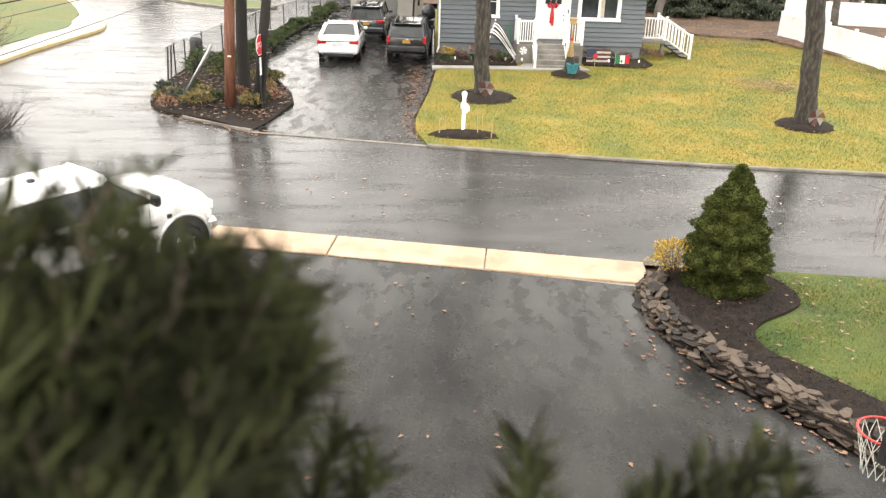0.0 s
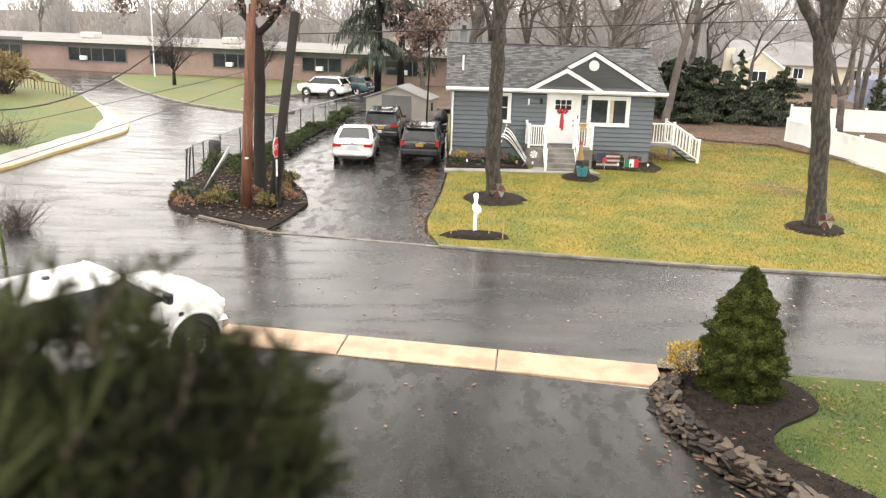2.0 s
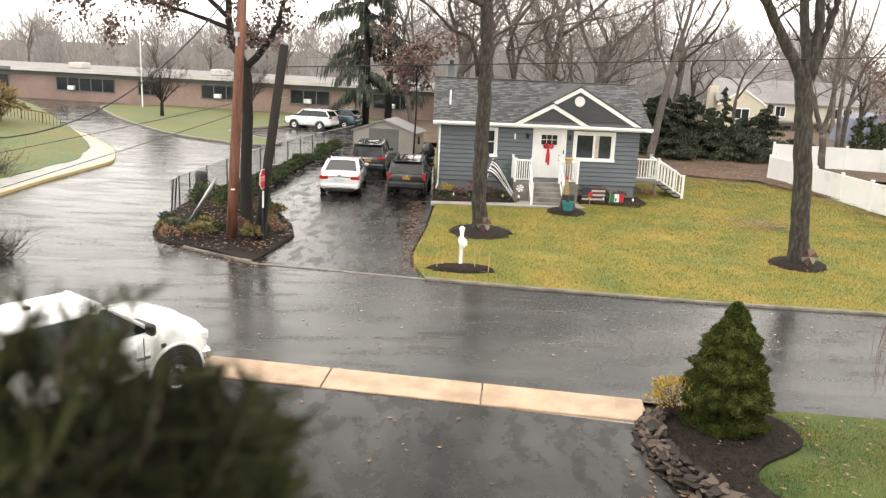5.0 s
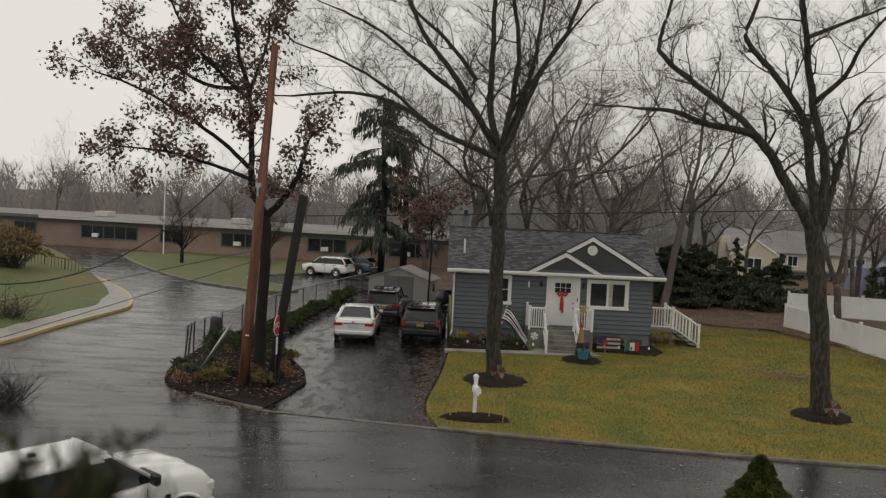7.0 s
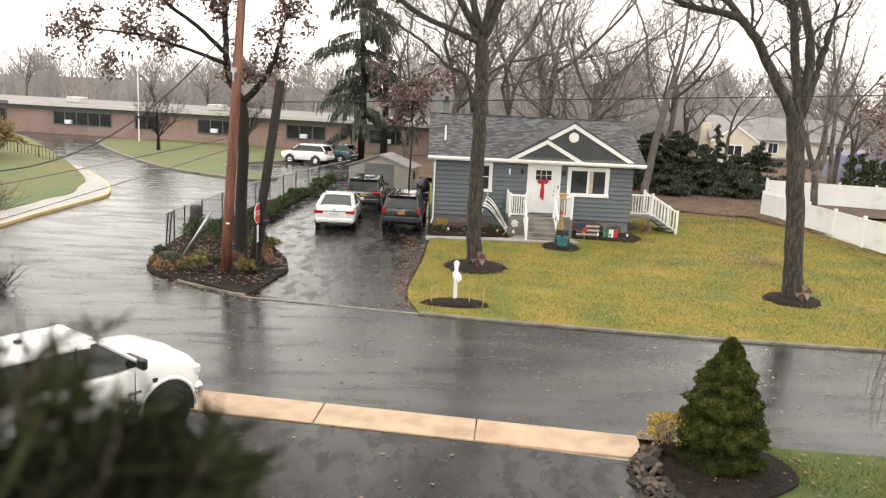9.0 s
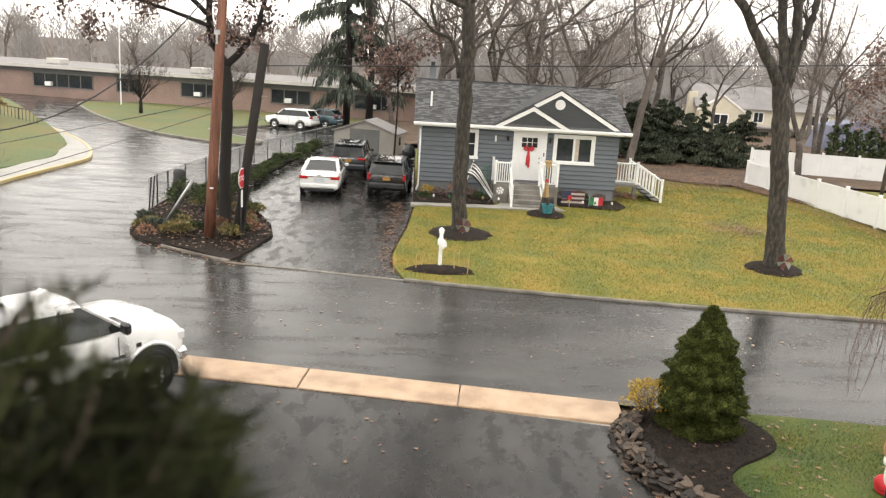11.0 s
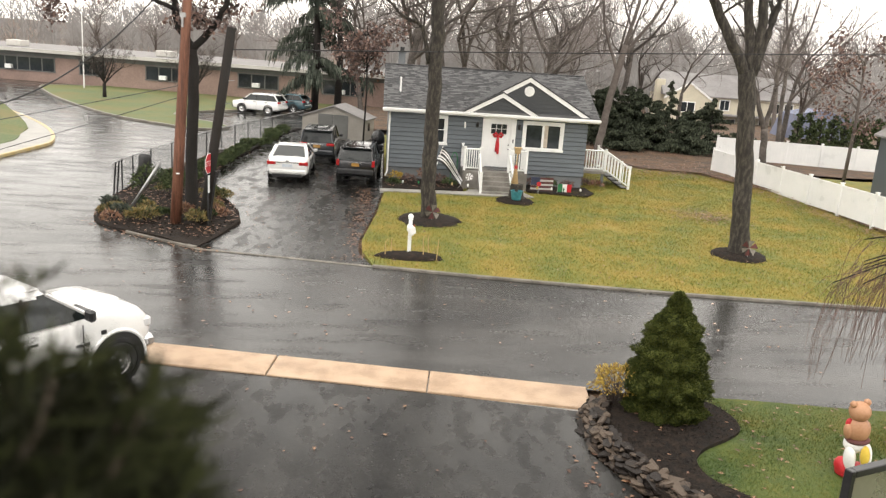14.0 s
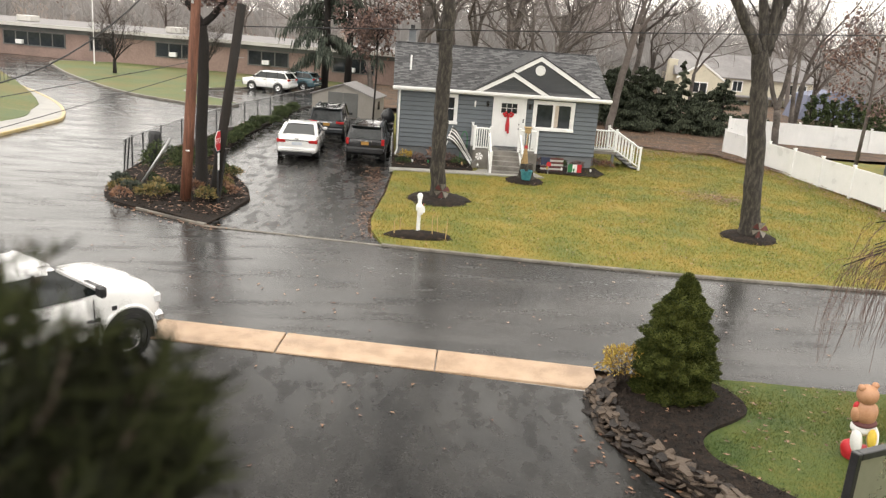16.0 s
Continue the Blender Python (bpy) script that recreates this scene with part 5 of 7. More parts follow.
for seed, limbs, lab in ((14, LEANING, "grey leaning bare tree at the back of the lawn"), (15, FORKED, "dark bare tree forked low behind the white fence"), (16, SLENDER, "slender bare tree in the neighbouring yard")):
    S, T = limbs_tree(limbs, seed, 3, 0.9, 2.3, kids=4)
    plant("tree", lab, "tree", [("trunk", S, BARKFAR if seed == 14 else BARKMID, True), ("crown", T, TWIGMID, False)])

# far woods: bare stems and fine twigs in two belts, the mist painted into their colour
far = Soup()
rg = random.Random(9)


def haze_tree(x, y, h, n):
    far.tube([(x, y, 0), (x + rg.gauss(0, 0.4), y, h * 0.55), (x + rg.gauss(0, 0.8), y, h * 0.95)], [0.13, 0.09, 0.02], 3, False)
    for _ in range(n):
        z = h * rg.uniform(0.1, 0.85)
        w, l = rg.uniform(0, 6.28), h * rg.uniform(0.08, 0.24) * (1.1 - z / h * 0.5)
        p = Vector((x + math.cos(w) * l * rg.uniform(0, 0.8), y + math.sin(w) * l * 0.5, z))
        q = p + Vector((math.cos(w) * l, math.sin(w) * l * 0.5, l * rg.uniform(0.5, 1.6)))
        t = rg.uniform(0.05, 0.09)
        far.face(p - Vector((t, 0, 0)), p + Vector((t, 0, 0.03)), q)


for i in range(640):
    x = rg.uniform(-150, 150)
    haze_tree(x, rg.uniform(125, 175) + abs(x) * 0.1, rg.uniform(7.5, 12) + (3.5 if x > -10 else 0), 85)
for i in range(420):
    x = rg.uniform(-4, 75)
    y = rg.uniform(88, 118)
    haze_tree(x, y, rg.uniform(3.0, 9.5), 75)
tagged(part("far_wood", far.out(), WOODFAR), "belt of bare woodland far away, mist painted into its pale colour", "woodland", kind="stuff")


def foliage(rg, n, place, size, ratio=0.45):
    """Many small pointed leaves or sprays at places drawn from place(), which gives a point and a way outward."""
    L = Soup()
    for _ in range(n):
        c, o = place()
        a = (Vector((rg.gauss(0, 0.5), rg.gauss(0, 0.5), rg.gauss(0, 0.5))) + o).normalized()
        b = a.cross(Vector((rg.gauss(0, 1), rg.gauss(0, 1), rg.gauss(0, 1)))).normalized()
        s = size * rg.uniform(0.6, 1.35)
        L.face(c - b * s * ratio * 0.5, c + a * s * 0.5 - b * s * ratio * 0.35, c + a * s, c + b * s * ratio * 0.5)
    return L


def conifer(seed, h, r, base, n_whorl, droop, spray, dens):
    """A conifer of whorled, drooping boughs with hanging sprays."""
    rg = random.Random(seed)
    S, L = Soup(), Soup()
    S.tube([(0, 0, -0.3), (0.05, 0, h * 0.5), (0, 0, h)], [0.03 * h ** 0.8, 0.02 * h ** 0.8, 0.02], 8)
    for i in range(n_whorl):
        f = (i + rg.random()) / n_whorl
        z = base + (h - base) * f
        ln = r * (1 - f) ** 0.75 * rg.uniform(0.55, 1.15) + 0.15
        w = rg.uniform(0, 6.28)
        pts = [Vector((0, 0, z))]
        for k in range(1, 5):
            t = k / 4
            pts.append(Vector((math.cos(w) * ln * t, math.sin(w) * ln * t, z + ln * (0.12 * t - droop * t * t))))
        S.tube(pts, [0.05, 0.04, 0.03, 0.02, 0.01], 4, False)
        for k in range(dens):
            t = rg.uniform(0.15, 1.0)
            q = pts[0].lerp(pts[-1], t)
            q.z = z + ln * (0.12 * t - droop * t * t)
            q += Vector((rg.gauss(0, 0.12 * ln), rg.gauss(0, 0.12 * ln), rg.gauss(0, 0.05 * ln)))
            a = Vector((math.cos(w) * 0.4 + rg.gauss(0, 0.35), math.sin(w) * 0.4 + rg.gauss(0, 0.35), -0.6 - rg.random() * droop)).normalized()
            b = a.cross(Vector((rg.gauss(0, 1), rg.gauss(0, 1), 0.2))).normalized()
            s = spray * rg.uniform(0.5, 1.3)
            L.face(q - b * s * 0.16, q + a * s * 0.5 - b * s * 0.2, q + a * s, q + a * s * 0.45 + b * s * 0.2, q + b * s * 0.12)
    return S, L


def straggly(seed, h, boughs, base, reach):
    """An old conifer: long uneven boughs hung with curtains of thin sprays, and gaps between them."""
    rg = random.Random(seed)
    S, L = Soup(), Soup()
    S.tube([(0, 0, -0.3), (0.1, 0, h * 0.4), (-0.2, 0, h * 0.75), (-0.35, 0, h)], [0.34, 0.27, 0.16, 0.04], 8)
    for i in range(boughs):
        f = (i + rg.random()) / boughs
        z = base + (h - base) * f
        ln = reach * (1.0 - 0.55 * f ** 2.2) * rg.uniform(0.3, 1.05)
        w = rg.uniform(0, 6.28)
        dx, dy, rise = math.cos(w), math.sin(w), rg.uniform(-0.05, 0.22)
        arm = lambda t: Vector((-0.3 * f + dx * ln * t, dy * ln * t, z + ln * (rise * t - 0.34 * t * t)))
        S.tube([arm(k / 5) for k in range(6)], [0.06, 0.05, 0.04, 0.03, 0.02, 0.01], 4, False)
        for _ in range(int(46 * ln)):
            t = rg.uniform(0.22, 1.03)
            q = arm(t) + Vector((rg.gauss(0, 0.16), rg.gauss(0, 0.16), rg.gauss(0, 0.07)))
            drop = rg.uniform(0.3, 1.2) * (0.5 + 0.6 * t)
            a = Vector((dx * 0.25 + rg.gauss(0, 0.16), dy * 0.25 + rg.gauss(0, 0.16), -1)).normalized() * drop
            b = Vector((rg.gauss(0, 1), rg.gauss(0, 1), 0.1)).normalized() * rg.uniform(0.018, 0.05)
            L.face(q - b, q + a * 0.5 - b * 1.2, q + a, q + a * 0.45 + b * 1.2, q + b)
    return S, L


S, L = straggly(21, 15.2, 74, 2.6, 4.7)
plant("spruce_tree", "tall drooping spruce at the end of the car park", "tree", [("trunk", S, BARKDARK, True), ("foliage", L, CONIFER, False)], (-5.5, 71, 0.3))
S, L = straggly(22, 12.6, 22, 6.5, 2.1)
plant("pine_tree", "tall thin pine with sparse high boughs", "tree", [("trunk", S, BARKDARK, True), ("foliage", L, CONIFER, False)], (-3.55, 70.4, 0.3))
for x, y, h, r, n, dr, sd in ((15.4, 57.5, 4.0, 2.0, 70, 0.05, 23), (17.3, 57, 4.3, 1.9, 70, 0.0, 24), (19.0, 56, 3.5, 1.7, 60, 0.05, 25), (20.3, 57.5, 4.9, 0.9, 40, 0.3, 26), (22.6, 55.5, 3.9, 2.3, 46, 0.12, 27), (24.6, 54.5, 2.4, 1.2, 40, 0.1, 28), (16.4, 54.6, 2.3, 1.6, 50, -0.1, 29), (20.6, 54.5, 2.0, 1.4, 44, 0.0, 30), (18.3, 58.0, 4.1, 1.8, 64, 0.0, 31), (16.4, 58.6, 4.2, 1.8, 64, 0.0, 32), (21.4, 56.8, 2.9, 1.5, 50, 0.1, 33)):
    S, L = conifer(sd, h, r, 0.2, n, dr, 0.18, 260)
    plant("evergreen", "dark ragged evergreen at the back of the lawn", "evergreen tree", [("trunk", S, BARKDARK, True), ("foliage", L, EVERGREEN, False)], (x, y, 0.35), "back evergreens")


def shrub_place(rg, rx, ry, h, lumps=1.0):
    def f():
        w, v = rg.uniform(0, 6.28), math.acos(rg.uniform(-0.2, 1))
        o = Vector((math.cos(w) * math.sin(v), math.sin(w) * math.sin(v), math.cos(v)))
        k = (0.75 + 0.35 * noise.noise(o * 2.3 + Vector((rx * 7, ry * 3, h)))) * rg.uniform(0.45, 1.0) ** 0.4
        return Vector((o.x * rx * k, o.y * ry * k, max(0.03, h * 0.45 + o.z * h * 0.55 * k))), o
    return f


# the clipped dwarf spruce in the near bed: layered lobes of dense short needles
rg = random.Random(31)


def spruce_skin(w, z):
    """Radius of the clipped cone at an angle and height, with its rounded tufts."""
    t = max(0.0, min(1.0, z / 2.42))
    r = 0.84 * (1 - t ** 2.3) ** 0.9 * (0.82 + 0.18 * min(1.0, t / 0.25)) + 0.02
    p = Vector((math.cos(w) * r, math.sin(w) * r, z * 1.25)) * 3.9
    d = noise.voronoi(p)[0][0]
    tier = 0.08 * math.sin(z * 11.5 + 2.2 * noise.noise(p * 0.35))
    return r * (1.11 + tier - 0.50 * d) + 0.03 * noise.noise(p * 2.5)


L = Soup()
for _ in range(60000):
    z = 2.42 * (1 - math.sqrt(rg.random()) * 0.999) if rg.random() < 0.75 else rg.uniform(0.02, 2.42)
    w = rg.uniform(0, 6.2832)
    r = spruce_skin(w, z) * rg.uniform(0.90, 1.0)
    o = Vector((math.cos(w), math.sin(w), 0.35))
    q = Vector((math.cos(w) * r, math.sin(w) * r, z + 0.02))
    a = (o + Vector((rg.gauss(0, 0.55), rg.gauss(0, 0.55), rg.gauss(0.3, 0.5)))).normalized()
    b = a.cross(Vector((rg.gauss(0, 1), rg.gauss(0, 1), rg.gauss(0, 1)))).normalized()
    k = 0.05 * rg.uniform(0.6, 1.3)
    L.face(q - b * 0.010, q + b * 0.010, q + a * k)
core = Soup()
nz, nw = 44, 56
for i in range(nz + 1):
    for j in range(nw):
        w, z = 6.2832 * j / nw, 2.40 * i / nz
        r = spruce_skin(w, z) * 0.90
        core.v.append((math.cos(w) * r, math.sin(w) * r, z))
core.f = [(i * nw + j, i * nw + (j + 1) % nw, (i + 1) * nw + (j + 1) % nw, (i + 1) * nw + j) for i in range(nz) for j in range(nw)]
core = core.out()
S = Soup()
S.tube([(0, 0, -0.1), (0, 0, 2.2)], [0.06, 0.02], 6)
sp = plant("dwarf_spruce", "dense cone-shaped dwarf spruce in the mulch bed", "shrub", [("trunk", S, BARKDARK, True), ("foliage", L, NEEDLE, False)], (5.68, 14.1, 0.12))
part("core", core, NEEDLE, sp, smooth=True)
rg = random.Random(32)
place = shrub_place(rg, 0.58, 0.45, 0.98)
L = foliage(rg, 1500, place, 0.055)
S = Soup()
for _ in range(40):
    c, o = place()
    S.tube([(0, 0, 0), tuple(c * 0.6 + Vector((0, 0, 0.05))), tuple(c)], [0.01, 0.007, 0.003], 3, False)
plant("yellow_shrub", "small golden-leaved shrub beside the dwarf spruce", "shrub", [("branchwork", S, TWIG, False), ("foliage", L, YELLOW, False)], (4.78, 14.35, 0.15))

# dark hedge along the chain-link fence, and low plants in the corner bed
rg = random.Random(33)
for i in range(17):
    f = i / 16
    x, y = -8.0 + 2.1 * f + rg.gauss(0, 0.12), 34.0 + 19 * f
    h = rg.uniform(0.35, 0.85)
    L = foliage(rg, 1300, shrub_place(rg, 0.55, 0.75, h), 0.09)
    plant("hedge_shrub", "dark evergreen hedge shrub along the chain-link fence", "shrub", [("foliage", L, HEDGE, False)], (x, y, ground_z(x, y) + 0.1), "fence hedge")
for x, y, rx, h, m, lab in ((-8.3, 30.9, 0.9, 1.5, HEDGE, "dark evergreen shrub in the corner bed"), (-7.4, 31.5, 0.7, 1.2, HEDGE, "dark evergreen shrub in the corner bed"), (-7.8, 27.9, 0.7, 0.5, FADED, "low yellowing plant near the pole"),
                        (-8.7, 28.6, 0.6, 0.4, CONIFER, "low green plant at the bed's edge"), (-5.9, 27.6, 0.45, 0.6, FADED, "low yellowing plant near the pole"), (-9.3, 29.6, 0.5, 0.45, CONIFER, "low green plant at the bed's edge"), (-6.4, 28.2, 0.4, 0.7, LEAF, "rusty dry plant near the pole")):
    L = foliage(rg, int(1100 * rx), shrub_place(rg, rx, rx * 0.8, h), 0.10)
    plant("shrub", lab, "shrub", [("foliage", L, m, False)], (x, y, ground_z(x, y) + 0.1))
for k in range(26):
    x, y = rg.uniform(-9.3, -5.3), rg.uniform(26.6, 33.0)
    if not inside(x, y, ISLAND) or math.hypot(x + 6.6, y - 27.9) < 0.4 or math.hypot(x + 5.7, y - 27.9) < 0.4:
        continue
    h = rg.uniform(0.2, 0.5)
    L = foliage(rg, 260, shrub_place(rg, rg.uniform(0.3, 0.55), rg.uniform(0.3, 0.5), h), 0.10)
    plant("ground_cover_plant", "low straggling yellow-green plant in the corner bed", "plant", [("foliage", L, (FADED, HEDGE, FADED, LEAF)[k % 4], False)], (x, y, ground_z(x, y) + 0.1), "corner bed plants")
L = foliage(rg, 1500, shrub_place(rg, 2.6, 2.4, 3.2), 0.3)
S = Soup()
for _ in range(160):
    c, o = shrub_place(rg, 2.7, 2.5, 3.4)()
    S.tube([(rg.gauss(0, 0.3), rg.gauss(0, 0.3), 0), tuple(c * 0.6), tuple(c)], [0.03, 0.02, 0.008], 3, False)
plant("shrub", "large half-bare yellowing shrub by the iron railing", "shrub", [("branchwork", S, TWIG, False), ("foliage", L, mat("faded_shrub_leaves", [(0.14, 0.10, 0.045), (0.24, 0.18, 0.08)], 0.7, 1, 8, 0, island=0.6), False)], (-27.2, 51.5, 1.0))
S = Soup()
for k in range(90):
    w = rg.uniform(0, 6.28)
    p = Vector((rg.gauss(0, 0.25), rg.gauss(0, 0.25), 0))
    branch(S, S, rg, p, Vector((math.cos(w) * 0.8, math.sin(w) * 0.8, 1)).normalized(), 0.012, rg.uniform(0.7, 1.5), 1, 0.1, 0.3, None, 3, 0.004)
plant("shrub", "bare tangled shrub beside the street corner", "shrub", [("branchwork", S, TWIG, False)], (-13.0, 24.6, 0.0))
S = Soup()
for k in range(70):
    w = rg.uniform(0, 6.28)
    branch(S, S, rg, Vector((rg.gauss(0, 0.3), rg.gauss(0, 0.3), 0)), Vector((math.cos(w) * 0.7, math.sin(w) * 0.7, 1)).normalized(), 0.015, rg.uniform(1.0, 2.0), 1, 0.1, 0.3, None, 3, 0.005)
plant("shrub", "bare twiggy shrub on the grass bank", "shrub", [("branchwork", S, TWIG, False)], (-19.8, 37.5, 0.3))

# round-headed ornamental trees before the school
for x, y, s in ((-22.8, 71.4, 1.0), (-16.2, 75.5, 0.9)):
    rg = random.Random(int(-x))
    S, T = Soup(), Soup()
    S.tube([(0, 0, -0.2), (0, 0, 1.1)], [0.17, 0.14], 8)
    for i in range(8):
        w = 6.28 * i / 8
        branch(S, T, rg, Vector((0, 0, 1.0 + 0.05 * i)), Vector((math.cos(w) * 0.75, math.sin(w) * 0.75, 1)).normalized(), 0.07, 2.6 * s, 3, 0.2, 0.2, None, 5, 0.009)
    plant("ornamental_tree", "small round-headed bare tree before the school", "tree", [("trunk", S, BARKDARK, True), ("crown", T, TWIG, False)], (x, y, 0.4), "school lawn trees")
# small tree with hanging dark leaves behind the shed side of the house
tips = []
rg = random.Random(35)
S, T = Soup(), Soup()
S.tube([(0, 0, -0.2), (0.1, 0, 3.2), (0.0, 0, 7.0)], [0.06, 0.05, 0.03], 8)
for i in range(8):
    w = 6.28 * i / 8
    branch(S, T, rg, Vector((0, 0, 4.4 + 0.3 * i)), Vector((math.cos(w) * 0.7, math.sin(w) * 0.7, 0.8)).normalized(), 0.06, 2.0, 2, 0.0, 0.3, tips, 3)
L = leaf_cards(tips, rg, 12, 0.24, 1.3, 0.20)
plant("tree", "small tree with drooping dry red-brown leaves", "tree", [("trunk", S, BARKDARK, True), ("crown", T, TWIG, False), ("foliage", L, OAKLEAF, False)], (-0.9, 49.6, 0.3))
# another beyond the white fences
tips = []
S, T = Soup(), Soup()
S.tube([(0, 0, -0.2), (0.1, 0, 3.2), (0.0, 0, 7.2)], [0.11, 0.09, 0.06], 8)
for i in range(9):
    w = 6.28 * i / 9
    branch(S, T, rg, Vector((0, 0, 3.5 + 0.45 * i)), Vector((math.cos(w) * 0.8, math.sin(w) * 0.8, 0.5)).normalized(), 0.06, 2.4, 2, 0.0, 0.3, tips, 3)
L = leaf_cards(tips, rg, 6, 0.24, 1.2, 0.22)
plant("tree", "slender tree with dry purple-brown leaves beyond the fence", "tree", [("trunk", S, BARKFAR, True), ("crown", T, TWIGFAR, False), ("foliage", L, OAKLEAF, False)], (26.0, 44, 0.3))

# the weeping branches that hang into view over the near lawn
rg = random.Random(36)
S, T = Soup(), Soup()
S.tube([(10.2, 12.6, 0), (10.15, 12.6, 1.6), (10.3, 12.7, 3.0)], [0.10, 0.085, 0.07], 8)
for i in range(60):
    w = rg.uniform(0, 6.28)
    e = Vector((9.9 + math.cos(w) * rg.uniform(0.5, 2.0), 12.8 + math.sin(w) * rg.uniform(0.3, 1.5), rg.uniform(3.0, 3.8)))
    S.tube(smooth_line([(10.3, 12.7, 2.9), tuple(Vector((10.3, 12.7, 3.6)).lerp(e, 0.5) + Vector((0, 0, 0.25))), tuple(e)], 3), [0.03, 0.026, 0.022, 0.018, 0.015, 0.012, 0.009], 5, False)
    for _ in range(13):
        p = Vector((10.3, 12.7, 3.7)).lerp(e, rg.uniform(0.5, 1.05))
        o = Vector((math.cos(w) * 0.35 + rg.gauss(0, 0.2), math.sin(w) * 0.35 + rg.gauss(0, 0.2), 0))
        ln = rg.uniform(0.7, 2.0)
        T.tube([p, p + o * 0.5 + Vector((0, 0, -0.2 * ln)), p + o * 0.8 + Vector((rg.gauss(0, 0.05), 0, -0.6 * ln)), p + o * 0.9 + Vector((rg.gauss(0, 0.1), 0, -ln))], [0.006, 0.005, 0.004, 0.003], 3, False)
plant("weeping_tree", "bare weeping cherry with hanging thin twigs", "tree", [("trunk", S, BARKDARK, True), ("crown", T, mat("reddish_twigs", [(0.09, 0.05, 0.04), (0.15, 0.09, 0.07)], 0.7, 2, 20, 0), False)])

# ---- poles, signs and wires ----
S = Soup()
S.tube([(-6.69, 27.9, -0.2), (-6.52, 27.9, 2.7), (-6.33, 27.9, 5.8), (-5.97, 27.9, 11.65)], [0.185, 0.175, 0.16, 0.12], 14)
pole = tagged(part("utility_pole", S.out(), POLEWOOD, smooth=True), "tall reddish-brown wooden utility pole in the corner bed", "utility pole")
part("pole_tag", boxes((-6.60, -6.48, 27.70, 27.725, 1.86, 1.90)), WHITE, pole)
part("pole_bracket", boxes((-6.42, -6.24, 27.68, 27.78, 6.9, 7.05), (-6.36, -6.30, 27.62, 27.70, 6.6, 6.9)), STEEL, pole)
S = Soup()
S.tube([(-5.80, 27.95, -0.2), (-5.45, 27.95, 2.4), (-4.84, 27.95, 6.7)], [0.165, 0.16, 0.15], 12)
stub = tagged(part("utility_pole", S.out(), DARKWOOD, smooth=True), "old blackened leaning pole stub with steps", "utility pole")
for k in range(6):
    t = Soup()
    z = 2.0 + 0.75 * k
    x = -5.8 + (z / 6.7) * 0.96
    t.tube([(x + 0.12, 27.9, z), (x + 0.34, 27.88, z + 0.02)], [0.012, 0.012], 5)
    part("pole_step", t.out(), STEEL, stub)
part("conduit", (lambda s: (s.tube([(-5.55, 27.78, 0.0), (-5.28, 27.76, 2.0)], [0.03, 0.03], 6), s.out())[-1])(Soup()), BLACK, stub)
sign = thing("stop_sign", "red stop sign on a post, seen nearly edge-on", "road sign", (-5.52, 27.65, 0.1), 82)
S = Soup()
S.tube([(0, 0.02, 0), (0, 0.02, 2.5)], [0.03, 0.03], 6)
part("post", S.out(), BLACK, sign)
S = Soup()
oc = [(0.36 * math.cos(math.pi / 8 + k * math.pi / 4), 0.36 * math.sin(math.pi / 8 + k * math.pi / 4)) for k in range(8)]
part("sign_plate", prism([(x, z + 2.18) for x, z in oc], -0.012, 0.0), WHITE, sign)
part("sign_face", prism([(x * 0.93, z * 0.93 + 2.18) for x, z in oc], -0.018, -0.0125), RED, sign)
part("name_strip", boxes((-0.07, 0.07, -0.015, 0.0, 1.2, 1.78)), WHITE, sign)
fc = bpy.data.curves.new("lettering", "FONT")
fc.body, fc.size, fc.align_x, fc.align_y, fc.extrude = "STOP", 0.26, "CENTER", "CENTER", 0.002
fo = new("lettering", fc)
fo.data.materials.append(WHITE)
fo.parent, fo.matrix_basis = sign, pose(0, -0.021, 2.18, 90, 0, 0)
S = Soup()
S.tube([(-8.75, 29.5, 0.0), (-7.56, 29.5, 1.95)], [0.055, 0.055], 8)
tagged(part("guy_guard", S.out(), STEEL, smooth=True), "slanting grey steel tube over a guy anchor", "guy wire guard")
S = Soup()
bag = [(0.10, 0.0), (0.22, 0.15), (0.27, 0.5), (0.24, 0.9), (0.26, 1.2), (0.2, 1.32), (0.05, 1.34)]
b = lathe(bag, 12)
tagged(part("covered_box", [[(x * (1 + 0.1 * math.sin(5 * z)), y * 0.6, z) for x, y, z in b.v], b.f], BLACK, smooth=True), "black plastic-wrapped box hung on the chain-link fence", "covered box").matrix_basis = pose(-9.15, 32.9, 0.35, 0, 6, 10)


def wire(pts, r, label):
    s = Soup()
    p0, p1, sag = pts
    line = [Vector(p0).lerp(Vector(p1), t) - Vector((0, 0, sag * 4 * t * (1 - t))) for t in np.linspace(0, 1, 17)]
    s.tube(line, [r] * 17, 5)
    tagged(part("overhead_wire", s.out(), BLACK), label, "wire")


wire(((-4.84, 27.95, 6.0), (45, 24, 9.35), 0.15), 0.018, "thick black overhead cable along the street")
wire(((-5.9, 27.9, 11.0), (45, 25, 13.0), 0.3), 0.008, "thin overhead wire along the street")
wire(((-6.3, 27.9, 4.8), (-15.5, 23.0, 2.6), 0.05), 0.012, "thin overhead wire crossing the junction")
wire(((-6.3, 27.9, 4.45), (-16.5, 24.5, 0.9), 0.05), 0.012, "thin overhead wire crossing the junction")
wire(((-6.15, 27.9, 8.8), (-13.2, 21.1, 4.2), 1.9), 0.022, "twisted black service cable crossing the junction")

